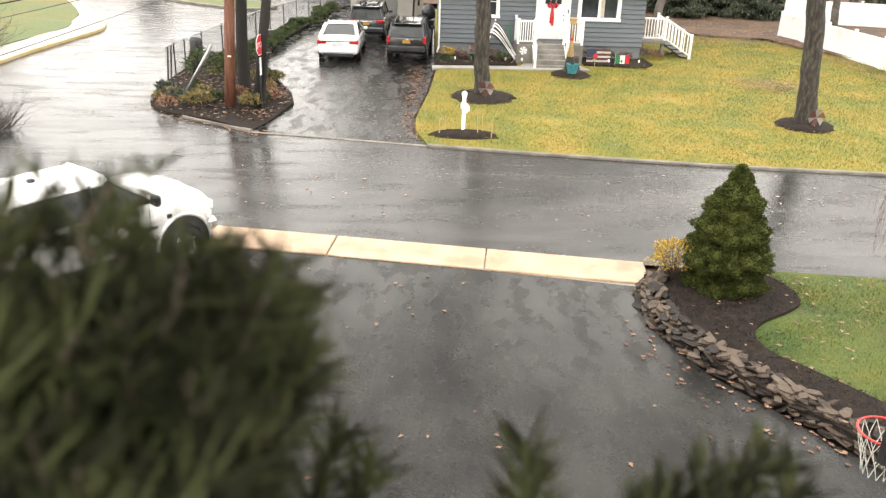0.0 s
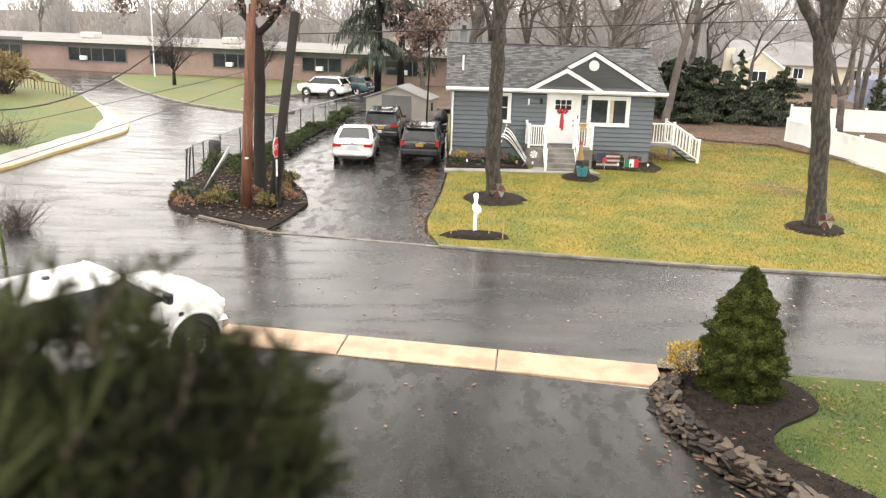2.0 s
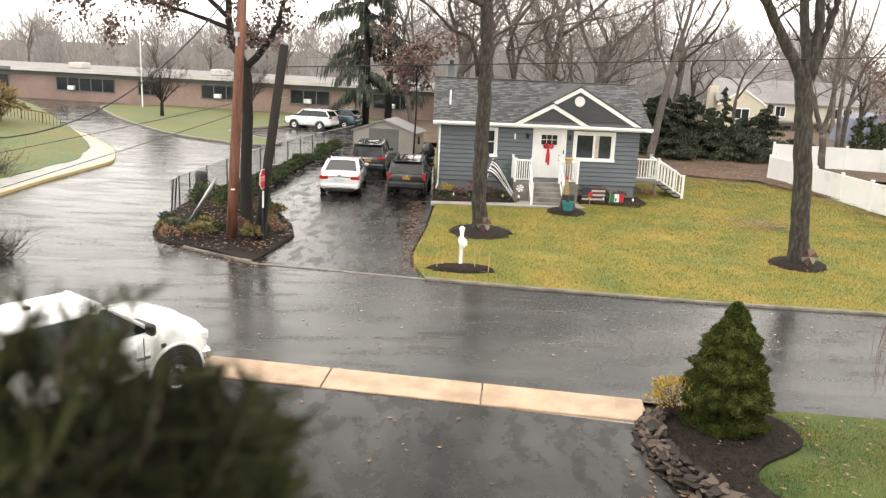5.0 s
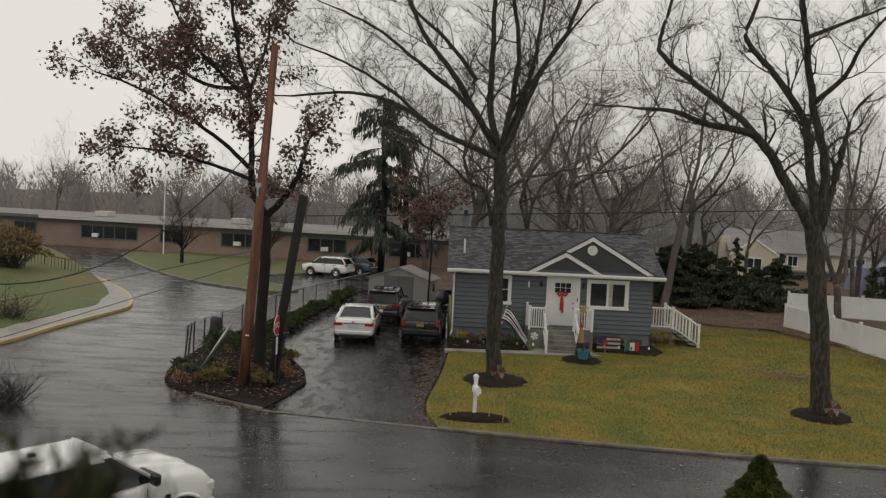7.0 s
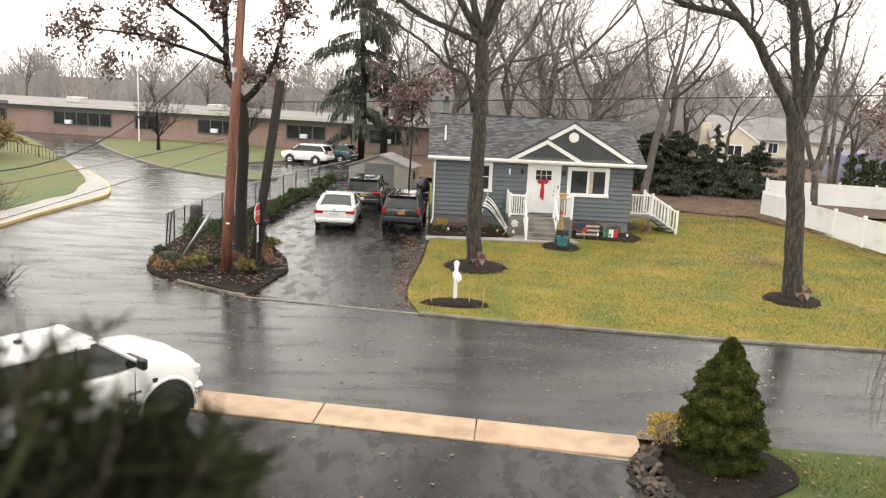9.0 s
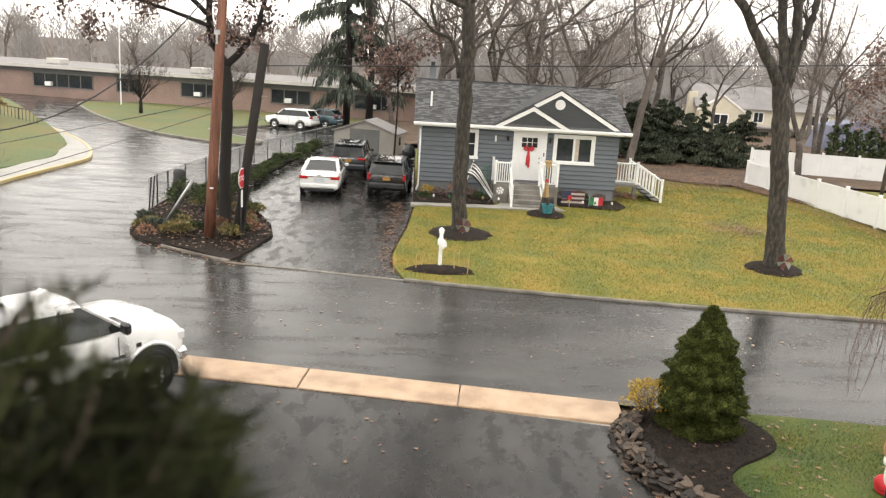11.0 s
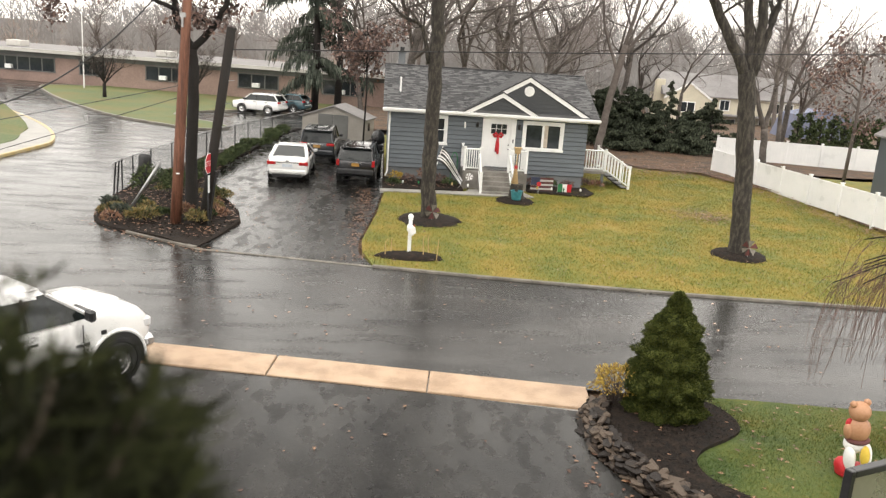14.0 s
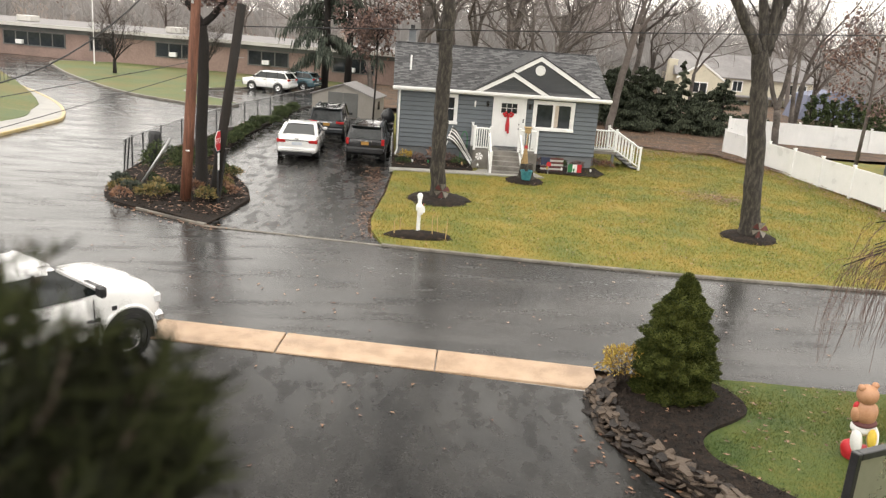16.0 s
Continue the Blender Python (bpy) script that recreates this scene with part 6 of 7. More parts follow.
# ---- chain-link fence along the side street ----
fence = thing("chain_link_fence", "grey chain-link fence with leaning posts and dark slats", "fence")
FP = smooth_line([(-9.95, 31.9), (-9.75, 33.8), (-8.85, 40), (-7.8, 46), (-6.5, 51.5), (-5.1, 57)], 3)
for i, (x, y) in enumerate(FP):
    s = Soup()
    z = ground_z(x, y)
    s.tube([(x, y, z - 0.1), (x + (0.12 if i < 2 else 0.0), y, z + 1.32)], [0.03, 0.03], 6)
    part("post", s.out(), BLACK, fence)
MESHWIRE = mat("dull_wire_mesh", [(0.06, 0.06, 0.06), (0.11, 0.11, 0.11)], 0.6, 5, 40, 0)
for (xa, ya), (xb, yb) in zip(FP, FP[1:]):
    s = Soup()
    z = ground_z(xa, ya)
    s.tube([(xa, ya, z + 1.27), (xb, yb, ground_z(xb, yb) + 1.27)], [0.022, 0.022], 5)
    part("top_rail", s.out(), STEEL, fence)
    w = Soup()
    ln = math.hypot(xb - xa, yb - ya)
    n = int(ln / 0.11)
    P = lambda t, zz: (xa + (xb - xa) * t, ya + (yb - ya) * t, z + zz)
    for k in range(-10, n):
        for sg in (1, -1):
            t0, t1 = k / n, (k + 11) / n
            z0, z1 = (0.05, 1.25) if sg > 0 else (1.25, 0.05)
            a, b = max(t0, 0.0), min(t1, 1.0)
            if b > a:
                za = z0 + (z1 - z0) * (a - t0) / (t1 - t0)
                zb = z0 + (z1 - z0) * (b - t0) / (t1 - t0)
                w.tube([P(a, za), P(b, zb)], [0.005, 0.005], 3, False)
    tagged(part("wire_mesh", w.out(), MESHWIRE, fence), kind="stuff")

# iron railing on the bank
rail = thing("iron_railing", "black iron railing beside the curved pavement", "railing")
A, B = Vector((-31.5, 56.5, 1.4)), Vector((-23.6, 53.6, 0.75))
for z in (0.12, 0.95):
    s = Soup()
    s.tube([A + Vector((0, 0, z)), B + Vector((0, 0, z))], [0.03, 0.03], 5)
    part("bar", s.out(), BLACK, rail)
for i in range(30):
    p = A.lerp(B, i / 29)
    s = Soup()
    s.tube([p - Vector((0, 0, 0.1)), p + Vector((0, 0, 0.95))], [0.018, 0.018] if i % 6 else [0.035, 0.035], 4)
    part("baluster", s.out(), BLACK, rail)
s = Soup()
s.tube([B + Vector((0, 0, 0.95)), B + Vector((0.5, -0.15, 0.95)), B + Vector((0.62, -0.18, 0.72)), B + Vector((0.5, -0.15, 0.5)), B + Vector((0.0, 0, 0.5))], [0.03] * 5, 6)
part("end_loop", s.out(), BLACK, rail)

# ---- the school ----
school = thing("school", "long single-storey brick school with pale fascia", "school building", (-60, 90.5, 0.3), -12.5)
part("wall", boxes((0, 62, 0, 14, 0, 2.8)), BRICK, school)
part("roof", boxes((-0.5, 62.5, -0.7, 14.5, 2.80, 3.10)), ROOFFAR, school)
part("fascia", boxes((18.1, 62.5, -0.75, -0.70, 2.80, 3.12)), FASCIA, school)
part("fascia", boxes((-0.5, 18.1, -0.74, -0.70, 2.80, 3.12)), SHEDDOOR, school)
part("fascia_band", boxes((0, 62, -0.12, 0.0, 2.38, 2.80)), SHEDDOOR, school)
for x, n in ((1.5, 3), (7, 2), (11.5, 1), (14.6, 2), (22.7, 5), (31.8, 2), (38.6, 3), (47.8, 3), (56, 3)):
    w = part("window", boxes((x - 0.1, x + n * 1.3 + 0.1, -0.08, 0.0, 0.95, 1.05), (x - 0.1, x + n * 1.3 + 0.1, -0.08, 0.0, 2.25, 2.35), *[(x + k * 1.3 - 0.05, x + k * 1.3 + 0.05, -0.08, 0.0, 1.05, 2.25) for k in range(n + 1)]), SHEDDOOR, school)
    for k in range(n):
        part("pane", boxes((x + k * 1.3 + 0.05, x + (k + 1) * 1.3 - 0.05, -0.04, 0.0, 1.05, 2.25)), DARKGLASS, w)
    part("air_conditioner", boxes((x + 1.45, x + 2.15, -0.4, -0.05, 1.1, 1.5), bevel=0.03), WHITE, w) if n > 2 else None
for x in (4.0, 22.0, 38.0):
    tagged(part("roof_unit", boxes((x, x + 1.6, 3, 4.5, 3.12, 3.7), bevel=0.05), FASCIA), "pale rooftop ventilation unit on the school", "roof unit").matrix_basis = pose(-60, 90.5, 0.3, 0, 0, -12.5)
S = Soup()
S.tube([(-27.1, 79.2, 0.2), (-27.1, 79.2, 9.0)], [0.06, 0.04], 8)
tagged(part("flagpole", S.out(), WHITE), "slim white flagpole on the school lawn", "flagpole")
tagged(part("ground_sign", boxes((-16.2, -15.5, 73.0, 73.1, 0.4, 1.0), bevel=0.02), WHITE), "small pale board standing on the school lawn", "sign")
part("road_arrow", (lambda s: (s.face((-24.6, 56.4, 0.314), (-23.9, 55.6, 0.314), (-22.9, 55.9, 0.314), (-23.6, 56.7, 0.314)), s.out())[-1])(Soup()), WHITE, street, "worn white paint mark")

# ---- the shed ----
shed = thing("shed", "beige plastic garden shed with grey double door", "shed", (-2.55, 53.6, 0.3), -14)
part("wall", prism([(-2.0, 0), (2.0, 0), (2.0, 1.35), (0.0, 2.05), (-2.0, 1.35)], -1.2, 1.2), SHEDWALL, shed)
for k in range(7):
    part("cladding_board", boxes((-2.02, 2.02, -1.23, -1.2, 0.02 + 0.19 * k, 0.19 + 0.19 * k)), SHEDWALL, shed)
for s in (1, -1):
    part("roof_slope", prism([(0.0, 2.06), (s * 2.15, 1.30), (s * 2.15, 1.37), (0.0, 2.14)], -1.35, 1.35), ROOFFAR, shed)
    part("door", boxes((min(0, s * 0.98) + 0.01, max(0, s * 0.98) - 0.01, -1.27, -1.235, 0.05, 1.55), bevel=0.01), SHEDDOOR, shed)
part("side_window", boxes((2.0, 2.03, -0.3, 0.1, 0.6, 1.1)), DARKGLASS, shed)
bin_ = thing("wheelie_bin", "black wheeled bin beside the house wall", "bin", (-0.05, 42.6, 0.3), 5)
part("bin_body", (lambda b: (bmesh.ops.scale(b, vec=(0.86, 0.86, 1), verts=[v for v in b.verts if v.co.z < 0.1]), b)[-1])(boxes((-0.3, 0.3, -0.35, 0.35, 0.03, 1.0), bevel=0.03)), BLACK, bin_)
part("lid", boxes((-0.33, 0.33, -0.4, 0.36, 1.0, 1.08), bevel=0.03), BLACK, bin_)
bag2 = lathe([(0.05, 0.0), (0.3, 0.12), (0.34, 0.4), (0.26, 0.66), (0.08, 0.78)], 12)
tagged(part("rubbish_bag", [[(x * (1 + 0.12 * math.sin(6 * z + 3 * x)), y, z) for x, y, z in bag2.v], bag2.f], BLACK, smooth=True), "bulging black rubbish bag lying on the wheeled bin", "rubbish bag").matrix_basis = pose(0.02, 42.55, 1.36)

# ---- mailbox, sticks and mulch rings on the front lawn ----
mailbox = thing("mailbox", "white mailbox on a white turned post", "mailbox", (1.17, 25.3, 0.1), -78)
part("post", boxes((-0.05, 0.05, -0.05, 0.05, 0, 1.15), (-0.065, 0.065, -0.065, 0.065, 1.15, 1.2), bevel=0.006), WHITE, mailbox)
part("finial", lathe([(0.05, 1.19), (0.085, 1.21), (0.09, 1.26), (0.06, 1.31), (0.03, 1.33)], 10).out(), WHITE, mailbox)
part("arm", boxes((0.0, 0.34, -0.03, 0.03, 0.72, 0.78), (0.05, 0.1, -0.03, 0.03, 0.60, 0.72)), WHITE, mailbox)
bx = prism([(-0.09, 0.0), (0.09, 0.0), (0.09, 0.13), (0.063, 0.193), (0.0, 0.22), (-0.063, 0.193), (-0.09, 0.13)], -0.08, 0.36)
bmesh.ops.transform(bx, matrix=pose(0.0, 0, 0.78, 0, 0, -90), verts=bx.verts)
part("box", bx, WHITE, mailbox)
part("flag", boxes((0.1, 0.13, 0.092, 0.1, 0.86, 1.02)), RED, mailbox)
rg = random.Random(51)
for x, y in ((0.42, 24.95), (0.60, 25.15), (1.62, 25.0), (2.02, 24.85), (1.80, 25.3)):
    s = Soup()
    h = rg.uniform(0.5, 0.8)
    s.tube([(x, y, 0.05), (x + rg.gauss(0, 0.02), y, 0.1 + h * 0.8), (x + rg.uniform(-0.12, 0.12), y, 0.1 + h)], [0.017, 0.014, 0.012], 5)
    tagged(part("garden_stake", s.out(), STRAW), "thin pale garden stake in the mailbox mulch", "garden stake", "mailbox stakes")


def mulch_ring(x, y, rx, ry, label):
    s = Soup()
    g = random.Random(int(x * 100))
    s.v.append((x, y, ground_z(x, y) + 0.24))
    n = 40
    for ring, (k, h) in enumerate(((0.5, 0.22), (0.85, 0.17), (1.0, 0.06))):
        for i in range(n):
            w = 6.2832 * i / n
            kk = k * (1 + 0.06 * g.gauss(0, 1) * (ring == 2))
            px, py = x + math.cos(w) * rx * kk, y + math.sin(w) * ry * kk
            s.v.append((px, py, ground_z(px, py) + h + g.gauss(0, 0.012)))
    for i in range(n):
        j = (i + 1) % n
        s.f.append((0, 1 + i, 1 + j))
        for r in (0, 1):
            a, b = 1 + r * n, 1 + (r + 1) * n
            s.f.append((a + i, b + i, b + j, a + j))
    tagged(part("mulch_ring", s.out(), MULCH, smooth=True), label, "mulch", kind="structure")


mulch_ring(2.1, 30.3, 1.2, 1.15, "dark mulch ring round an oak trunk")
mulch_ring(12.85, 27.3, 1.0, 0.95, "dark mulch ring round the forked oak")
mulch_ring(6.0, 34.6, 0.85, 0.8, "dark mulch ring round the old stump")
mulch_ring(1.2, 25.1, 1.1, 0.45, "dark mulch patch round the mailbox")


def pinwheel(x, y, z, label):
    t = thing("pinwheel", label, "pinwheel", (x, y, z))
    s = Soup()
    s.tube([(0, 0.02, -0.45), (0, 0.02, 0.0)], [0.012, 0.012], 5)
    part("stake", s.out(), STEEL, t)
    for k in range(6):
        w = 6.2832 * k / 6
        f = Soup()
        d, e = Vector((math.cos(w), 0, math.sin(w))), Vector((math.cos(w + 0.75), 0, math.sin(w + 0.75)))
        f.face((0, -0.01, 0), tuple(d * 0.30 + Vector((0, -0.07, 0))), tuple(e * 0.27), tuple(e * 0.1))
        f.face((0, -0.006, 0), tuple(e * 0.1 + Vector((0, 0.004, 0))), tuple(e * 0.27 + Vector((0, 0.004, 0))), tuple(d * 0.30 + Vector((0, -0.066, 0))))
        part("vane", f.out(), KERB if k % 2 else RUST, t)


pinwheel(2.15, 29.78, 0.62, "weathered metal pinwheel at the foot of the oak")
pinwheel(12.92, 26.75, 0.55, "weathered metal pinwheel at the foot of the oak")

# stump with a bucket and broom figure
stump = tagged(part("tree_stump", lathe([(0.42, 0), (0.33, 0.12), (0.29, 0.4), (0.28, 0.62), (0.0, 0.63)], 16).out(), BARK), "old grey tree stump in a mulch ring", "tree stump")
stump.matrix_basis = pose(6.05, 34.75, ground_z(6, 34.7) + 0.2)
bucket = lathe([(0.19, 0), (0.25, 0.36), (0.27, 0.37), (0.27, 0.39), (0.24, 0.39), (0.18, 0.05), (0, 0.05)], 18)
tagged(part("bucket", bucket.out(), TEAL), "teal painted bucket before the stump", "bucket").matrix_basis = pose(5.98, 34.25, 0.42)
broom = thing("broom", "straw broom standing upright on the stump", "broom", (5.95, 34.75, 1.02))
s = Soup()
for k in range(50):
    w = rg.uniform(0, 6.28)
    s.tube([(math.cos(w) * 0.17 * rg.random(), math.sin(w) * 0.1 * rg.random(), -0.02), (math.cos(w) * 0.04, math.sin(w) * 0.04, 0.7)], [0.012, 0.01], 3)
part("bristles", s.out(), STRAW, broom)
s = Soup()
s.tube([(0, 0, 0.6), (0.03, 0, 1.55)], [0.025, 0.025], 6)
part("handle", s.out(), STRAW, broom)
s = Soup()
s.tube([(0, 0, 0.66), (0, 0, 0.78)], [0.075, 0.06], 8)
part("binding", s.out(), RED, broom)
part("birdhouse", boxes((-0.11, 0.13, -0.1, 0.1, 1.3, 1.52), (-0.16, 0.18, -0.14, 0.14, 1.52, 1.56), bevel=0.01), STRAW, broom)

# flags and small ornaments along the house front
flag = thing("flag", "black and white striped flag drooping from a leaning white pole", "flag", (2.75, 36.6, 0.3))
s = Soup()
s.tube([(-0.1, 0.0, 0.95), (0.16, 0.0, 1.92)], [0.02, 0.018], 6)
part("pole", s.out(), WHITE, flag)


def flag_point(t, u):
    """A point of the hanging cloth: t runs from the pole to the fly, u across the stripes."""
    x = 0.12 + 1.02 * t - 0.24 * u * (1 - 0.55 * t)
    z = 1.84 - 1.42 * t ** 1.45 - 0.62 * u * (1 - 0.62 * t) + 0.03 * math.sin(7 * t)
    return (x, -0.04 + 0.06 * math.sin(8 * t + 3 * u), z)


for k in range(11):
    f = Soup()
    for i in range(12):
        t0, t1, u0, u1 = i / 12, (i + 1) / 12, k / 11, (k + 1) / 11
        f.face(flag_point(t0, u0), flag_point(t1, u0), flag_point(t1, u1), flag_point(t0, u1))
    part("stripe", f.out(), CLOTHWHITE if k in (1, 3, 6, 8) else BLACK, flag)
ff = thing("wooden_flag", "weathered wooden stars-and-stripes panel by the window", "ornament", (7.05, 36.9, 0.28), 2)
for k in range(7):
    part("slat", boxes((0.0, 1.05, 0.0, 0.03, 0.08 + 0.095 * k, 0.16 + 0.095 * k)), RUST if k % 2 == 0 else FASCIA, ff)
part("canton", boxes((0.0, 0.42, -0.012, -0.002, 0.38, 0.74)), BLUECLOTH, ff)
it = thing("small_flag", "small green white and red flag on a stake", "flag", (8.28, 36.7, 0.3))
for k, m in enumerate((GREENCLOTH, CLOTHWHITE, RED)):
    part("band", boxes((0.21 * k, 0.21 * (k + 1), 0.0, 0.012, 0.14, 0.50)), m, it)
part("stake", boxes((-0.02, 0.0, -0.005, 0.015, 0, 0.55)), STEEL, it)
sg = thing("stake_sign", "small red octagonal ornament sign on a stake", "ornament", (7.35, 36.5, 0.28))
part("plate", prism([(x * 0.30, z * 0.30 + 0.50) for x, z in oc], -0.01, 0.01), RED, sg)
part("stake", boxes((-0.012, 0.012, 0.012, 0.03, 0, 0.55)), STEEL, sg)
for x, y, m in ((1.2, 36.2, LAMPCLEAR), (1.9, 36.25, GREENCLOTH), (2.6, 36.2, LAMPCLEAR), (3.4, 36.3, STRAW), (7.3, 36.55, YELLOW), (7.95, 36.5, CLOTHWHITE), (8.5, 36.45, GREENCLOTH), (9.3, 36.55, CLOTHWHITE), (4.1, 36.2, CLOTHWHITE)):
    l = thing("path_light", "small staked garden light along the house bed", "garden light", (x, y, 0.36), group="garden lights")
    part("stake", boxes((-0.01, 0.01, -0.01, 0.01, 0, 0.2)), BLACK, l)
    part("bulb", lathe([(0.02, 0.17), (0.045, 0.21), (0.04, 0.28), (0.0, 0.31)], 8).out(), m, l)
gw = thing("pinwheel", "white garden pinwheel beside the steps", "pinwheel", (4.15, 36.4, 0.95))
s = Soup()
s.tube([(-0.5, 0.1, -0.6), (0, 0.02, 0.0)], [0.012, 0.012], 5)
part("stake", s.out(), STEEL, gw)
for k in range(6):
    f = Soup()
    w = 6.2832 * k / 6
    f.face((0, 0, 0), (0.18 * math.cos(w), -0.04, 0.18 * math.sin(w)), (0.17 * math.cos(w + 0.7), 0, 0.17 * math.sin(w + 0.7)))
    part("vane", f.out(), CLOTHWHITE, gw)
s = Soup()
s.tube([(3.69, 37.6, 0.4)] + [(3.55 + 0.14 * math.cos(w), 37.6, 1.45 + 0.4 * math.sin(w)) for w in np.linspace(0, 3.14, 10)] + [(3.41, 37.6, 0.4)], [0.02] * 12, 6)
tagged(part("hose_hook", s.out(), GREENCLOTH), "dark green metal arch standing in the bed", "garden hook")
rg = random.Random(52)
for x, y, h, m in ((0.9, 37.3, 0.5, YELLOW), (1.5, 37.0, 0.45, OAKLEAF), (2.2, 37.4, 0.75, LEAF), (2.9, 37.2, 0.5, OAKLEAF), (3.3, 36.7, 0.4, HEDGE), (0.8, 36.4, 0.3, HEDGE), (7.2, 37.6, 0.5, OAKLEAF), (8.1, 37.7, 0.5, HEDGE), (8.9, 37.6, 0.45, OAKLEAF), (9.9, 38.6, 0.5, OAKLEAF), (10.5, 38.4, 0.45, LEAF)):
    L = foliage(rg, 260, shrub_place(rg, 0.42, 0.36, h), 0.1)
    plant("bedding_plant", "small half-withered plant in the house bed", "plant", [("foliage", L, m, False)], (x, y, 0.4), "house bed plants")

# ---- white fences and the houses beyond ----
def panel_fence(p0, p1, h, n, label, z0=0.3, rail=True):
    f = thing("vinyl_fence", label, "fence")
    p0, p1 = Vector((*p0, z0)), Vector((*p1, z0))
    d = (p1 - p0) / n
    a = math.degrees(math.atan2(d.y, d.x))
    ln = d.length
    pm = bpy.data.meshes.new("panel")
    b = bmesh.new()
    box(b, 0.06, ln - 0.06, -0.035, 0.035, h - 0.09, h - 0.02)
    b.to_mesh(pm)
    b.free()
    pm.materials.append(VINYL)
    tm = bpy.data.meshes.new("post")
    b = boxes((-0.065, 0.065, -0.065, 0.065, -0.1, h + 0.06), (-0.08, 0.08, -0.08, 0.08, h + 0.06, h + 0.1), bevel=0.008)
    b.to_mesh(tm)
    b.free()
    tm.materials.append(VINYL)
    bmh = bpy.data.meshes.new("board")
    nbd = 10
    wbd = (ln - 0.13) / nbd
    b = boxes((0.003, wbd - 0.003, -0.018, 0.018, 0.08, h - 0.09))
    b.to_mesh(bmh)
    b.free()
    bmh.materials.append(VINYL)
    for i in range(n + 1):
        q = p0 + d * i
        share("post", tm, f, pose(*q, 0, 0, a))
        if i < n:
            pn = share("panel", pm, f, pose(*q, 0, 0, a))
            for k in range(nbd):
                share("board", bmh, pn, pose(0.065 + k * wbd, 0, 0))
    return f


panel_fence((19.6, 46.9), (21.35, 30.6), 1.42, 7, "white vinyl privacy fence beside the lawn")
panel_fence((21.35, 30.4), (22.5, 19.5), 1.0, 5, "lower white vinyl fence towards the street")
panel_fence((22.3, 53.1), (35.0, 50.0), 1.55, 6, "white vinyl fence across the neighbouring yard", 0.35)
garage = thing("garage", "blue-grey garage with white trim past the fence", "garage", (28.1, 37.0, 0.3), -8)
part("wall", prism([(-2.2, 0), (4, 0), (4, 3.2), (0.9, 5.2), (-2.2, 3.2)], -1.5, 5), SIDING, garage)
for s in (1, -1):
    part("rake_board", prism([(0.9, 5.35), (0.9 + s * 3.35, 3.14), (0.9 + s * 3.35, 2.96), (0.9, 5.16)], -1.62, -1.52), WHITE, garage)
    part("roof_slope", prism([(0.9, 5.37), (0.9 + s * 3.4, 3.12), (0.9 + s * 3.4, 3.22), (0.9, 5.47)], -1.7, 5.2), ROOFFAR, garage)
sdp = Soup()
sdp.tube([(-2.4, -1.55, 3.0), (-2.22, -1.6, 2.8), (-2.22, -1.6, 0.3)], [0.05] * 3, 6)
part("downspout", sdp.out(), WHITE, garage)

nb = thing("neighbour_house", "cream two-storey house behind the evergreens", "house", (29.2, 86, -0.1), -6)
part("wall", boxes((0.6, 14.5, 0, 8, 0, 3.2), bevel=0.0), CREAM, nb)
part("front_gable_wall", prism([(0.6, 0), (5.0, 0), (5.0, 2.9), (2.8, 4.4), (0.6, 2.9)], -0.5, 0.0), CREAM, nb)
part("lower_roof", boxes((4.9, 14.8, -1.6, 0.0, 1.35, 1.5)), ROOFFAR, nb)
part("main_roof", prism([(-0.4, 3.1), (7.6, 3.1), (7.6, 3.2), (3.5, 5.4), (-0.4, 3.2)], -14.9, -0.2), ROOFFAR, nb).data.transform(Matrix(((0, -1, 0, 0), (1, 0, 0, 0), (0, 0, 1, 0), (0, 0, 0, 1))))
for s in (1, -1):
    part("rake_board", prism([(2.8, 4.55), (2.8 + s * 2.5, 2.9), (2.8 + s * 2.5, 2.7), (2.8, 4.35)], -0.62, -0.52), WHITE, nb)
part("chimney", boxes((-0.3, 0.6, 1, 2, 0, 4.6), bevel=0.02), CREAM, nb)
for x, z, w in ((2.0, 1.5, 1.5), (2.0, -0.6, 1.5), (6.3, 1.9, 0.9), (8.6, 1.9, 0.5), (11.5, 1.9, 0.9), (7.2, 0.0, 0.8), (10.6, 0.0, 0.8), (13.0, 1.9, 0.8)):
    yy = -0.5 if x < 5 else 0.0
    wn_ = part("window", boxes((x - 0.1, x + w + 0.1, yy - 0.08, yy, z - 0.1, z + 1.05), bevel=0.0), WHITE, nb)
    part("pane", boxes((x, x + w * 0.47, yy - 0.1, yy - 0.085, z, z + 0.95)), DARKGLASS, wn_)
    part("pane", boxes((x + w * 0.53, x + w, yy - 0.1, yy - 0.085, z, z + 0.95)), DARKGLASS, wn_)
nb2 = thing("neighbour_house", "pale house half hidden in the wood", "house", (26.0, 98, 0.3))
part("wall", boxes((-3, 2, 0, 6, 0, 2.8)), FASCIA, nb2)
part("roof", prism([(-3.4, 2.7), (2.4, 2.7), (-0.5, 4.4)], -0.4, 6.4), ROOFFAR, nb2)
tagged(part("pool_tarp", prism([(36.2, 0.3), (43.0, 0.3), (42.2, 2.5), (39.5, 3.1), (37.0, 2.6)], 72, 75), mat("faded_blue_tarp", [(0.13, 0.145, 0.21), (0.18, 0.195, 0.27)], 0.7, 0.6, 6, 0.1)), "faded blue tarpaulin over a frame in the next yard", "tarpaulin")
rg = random.Random(53)
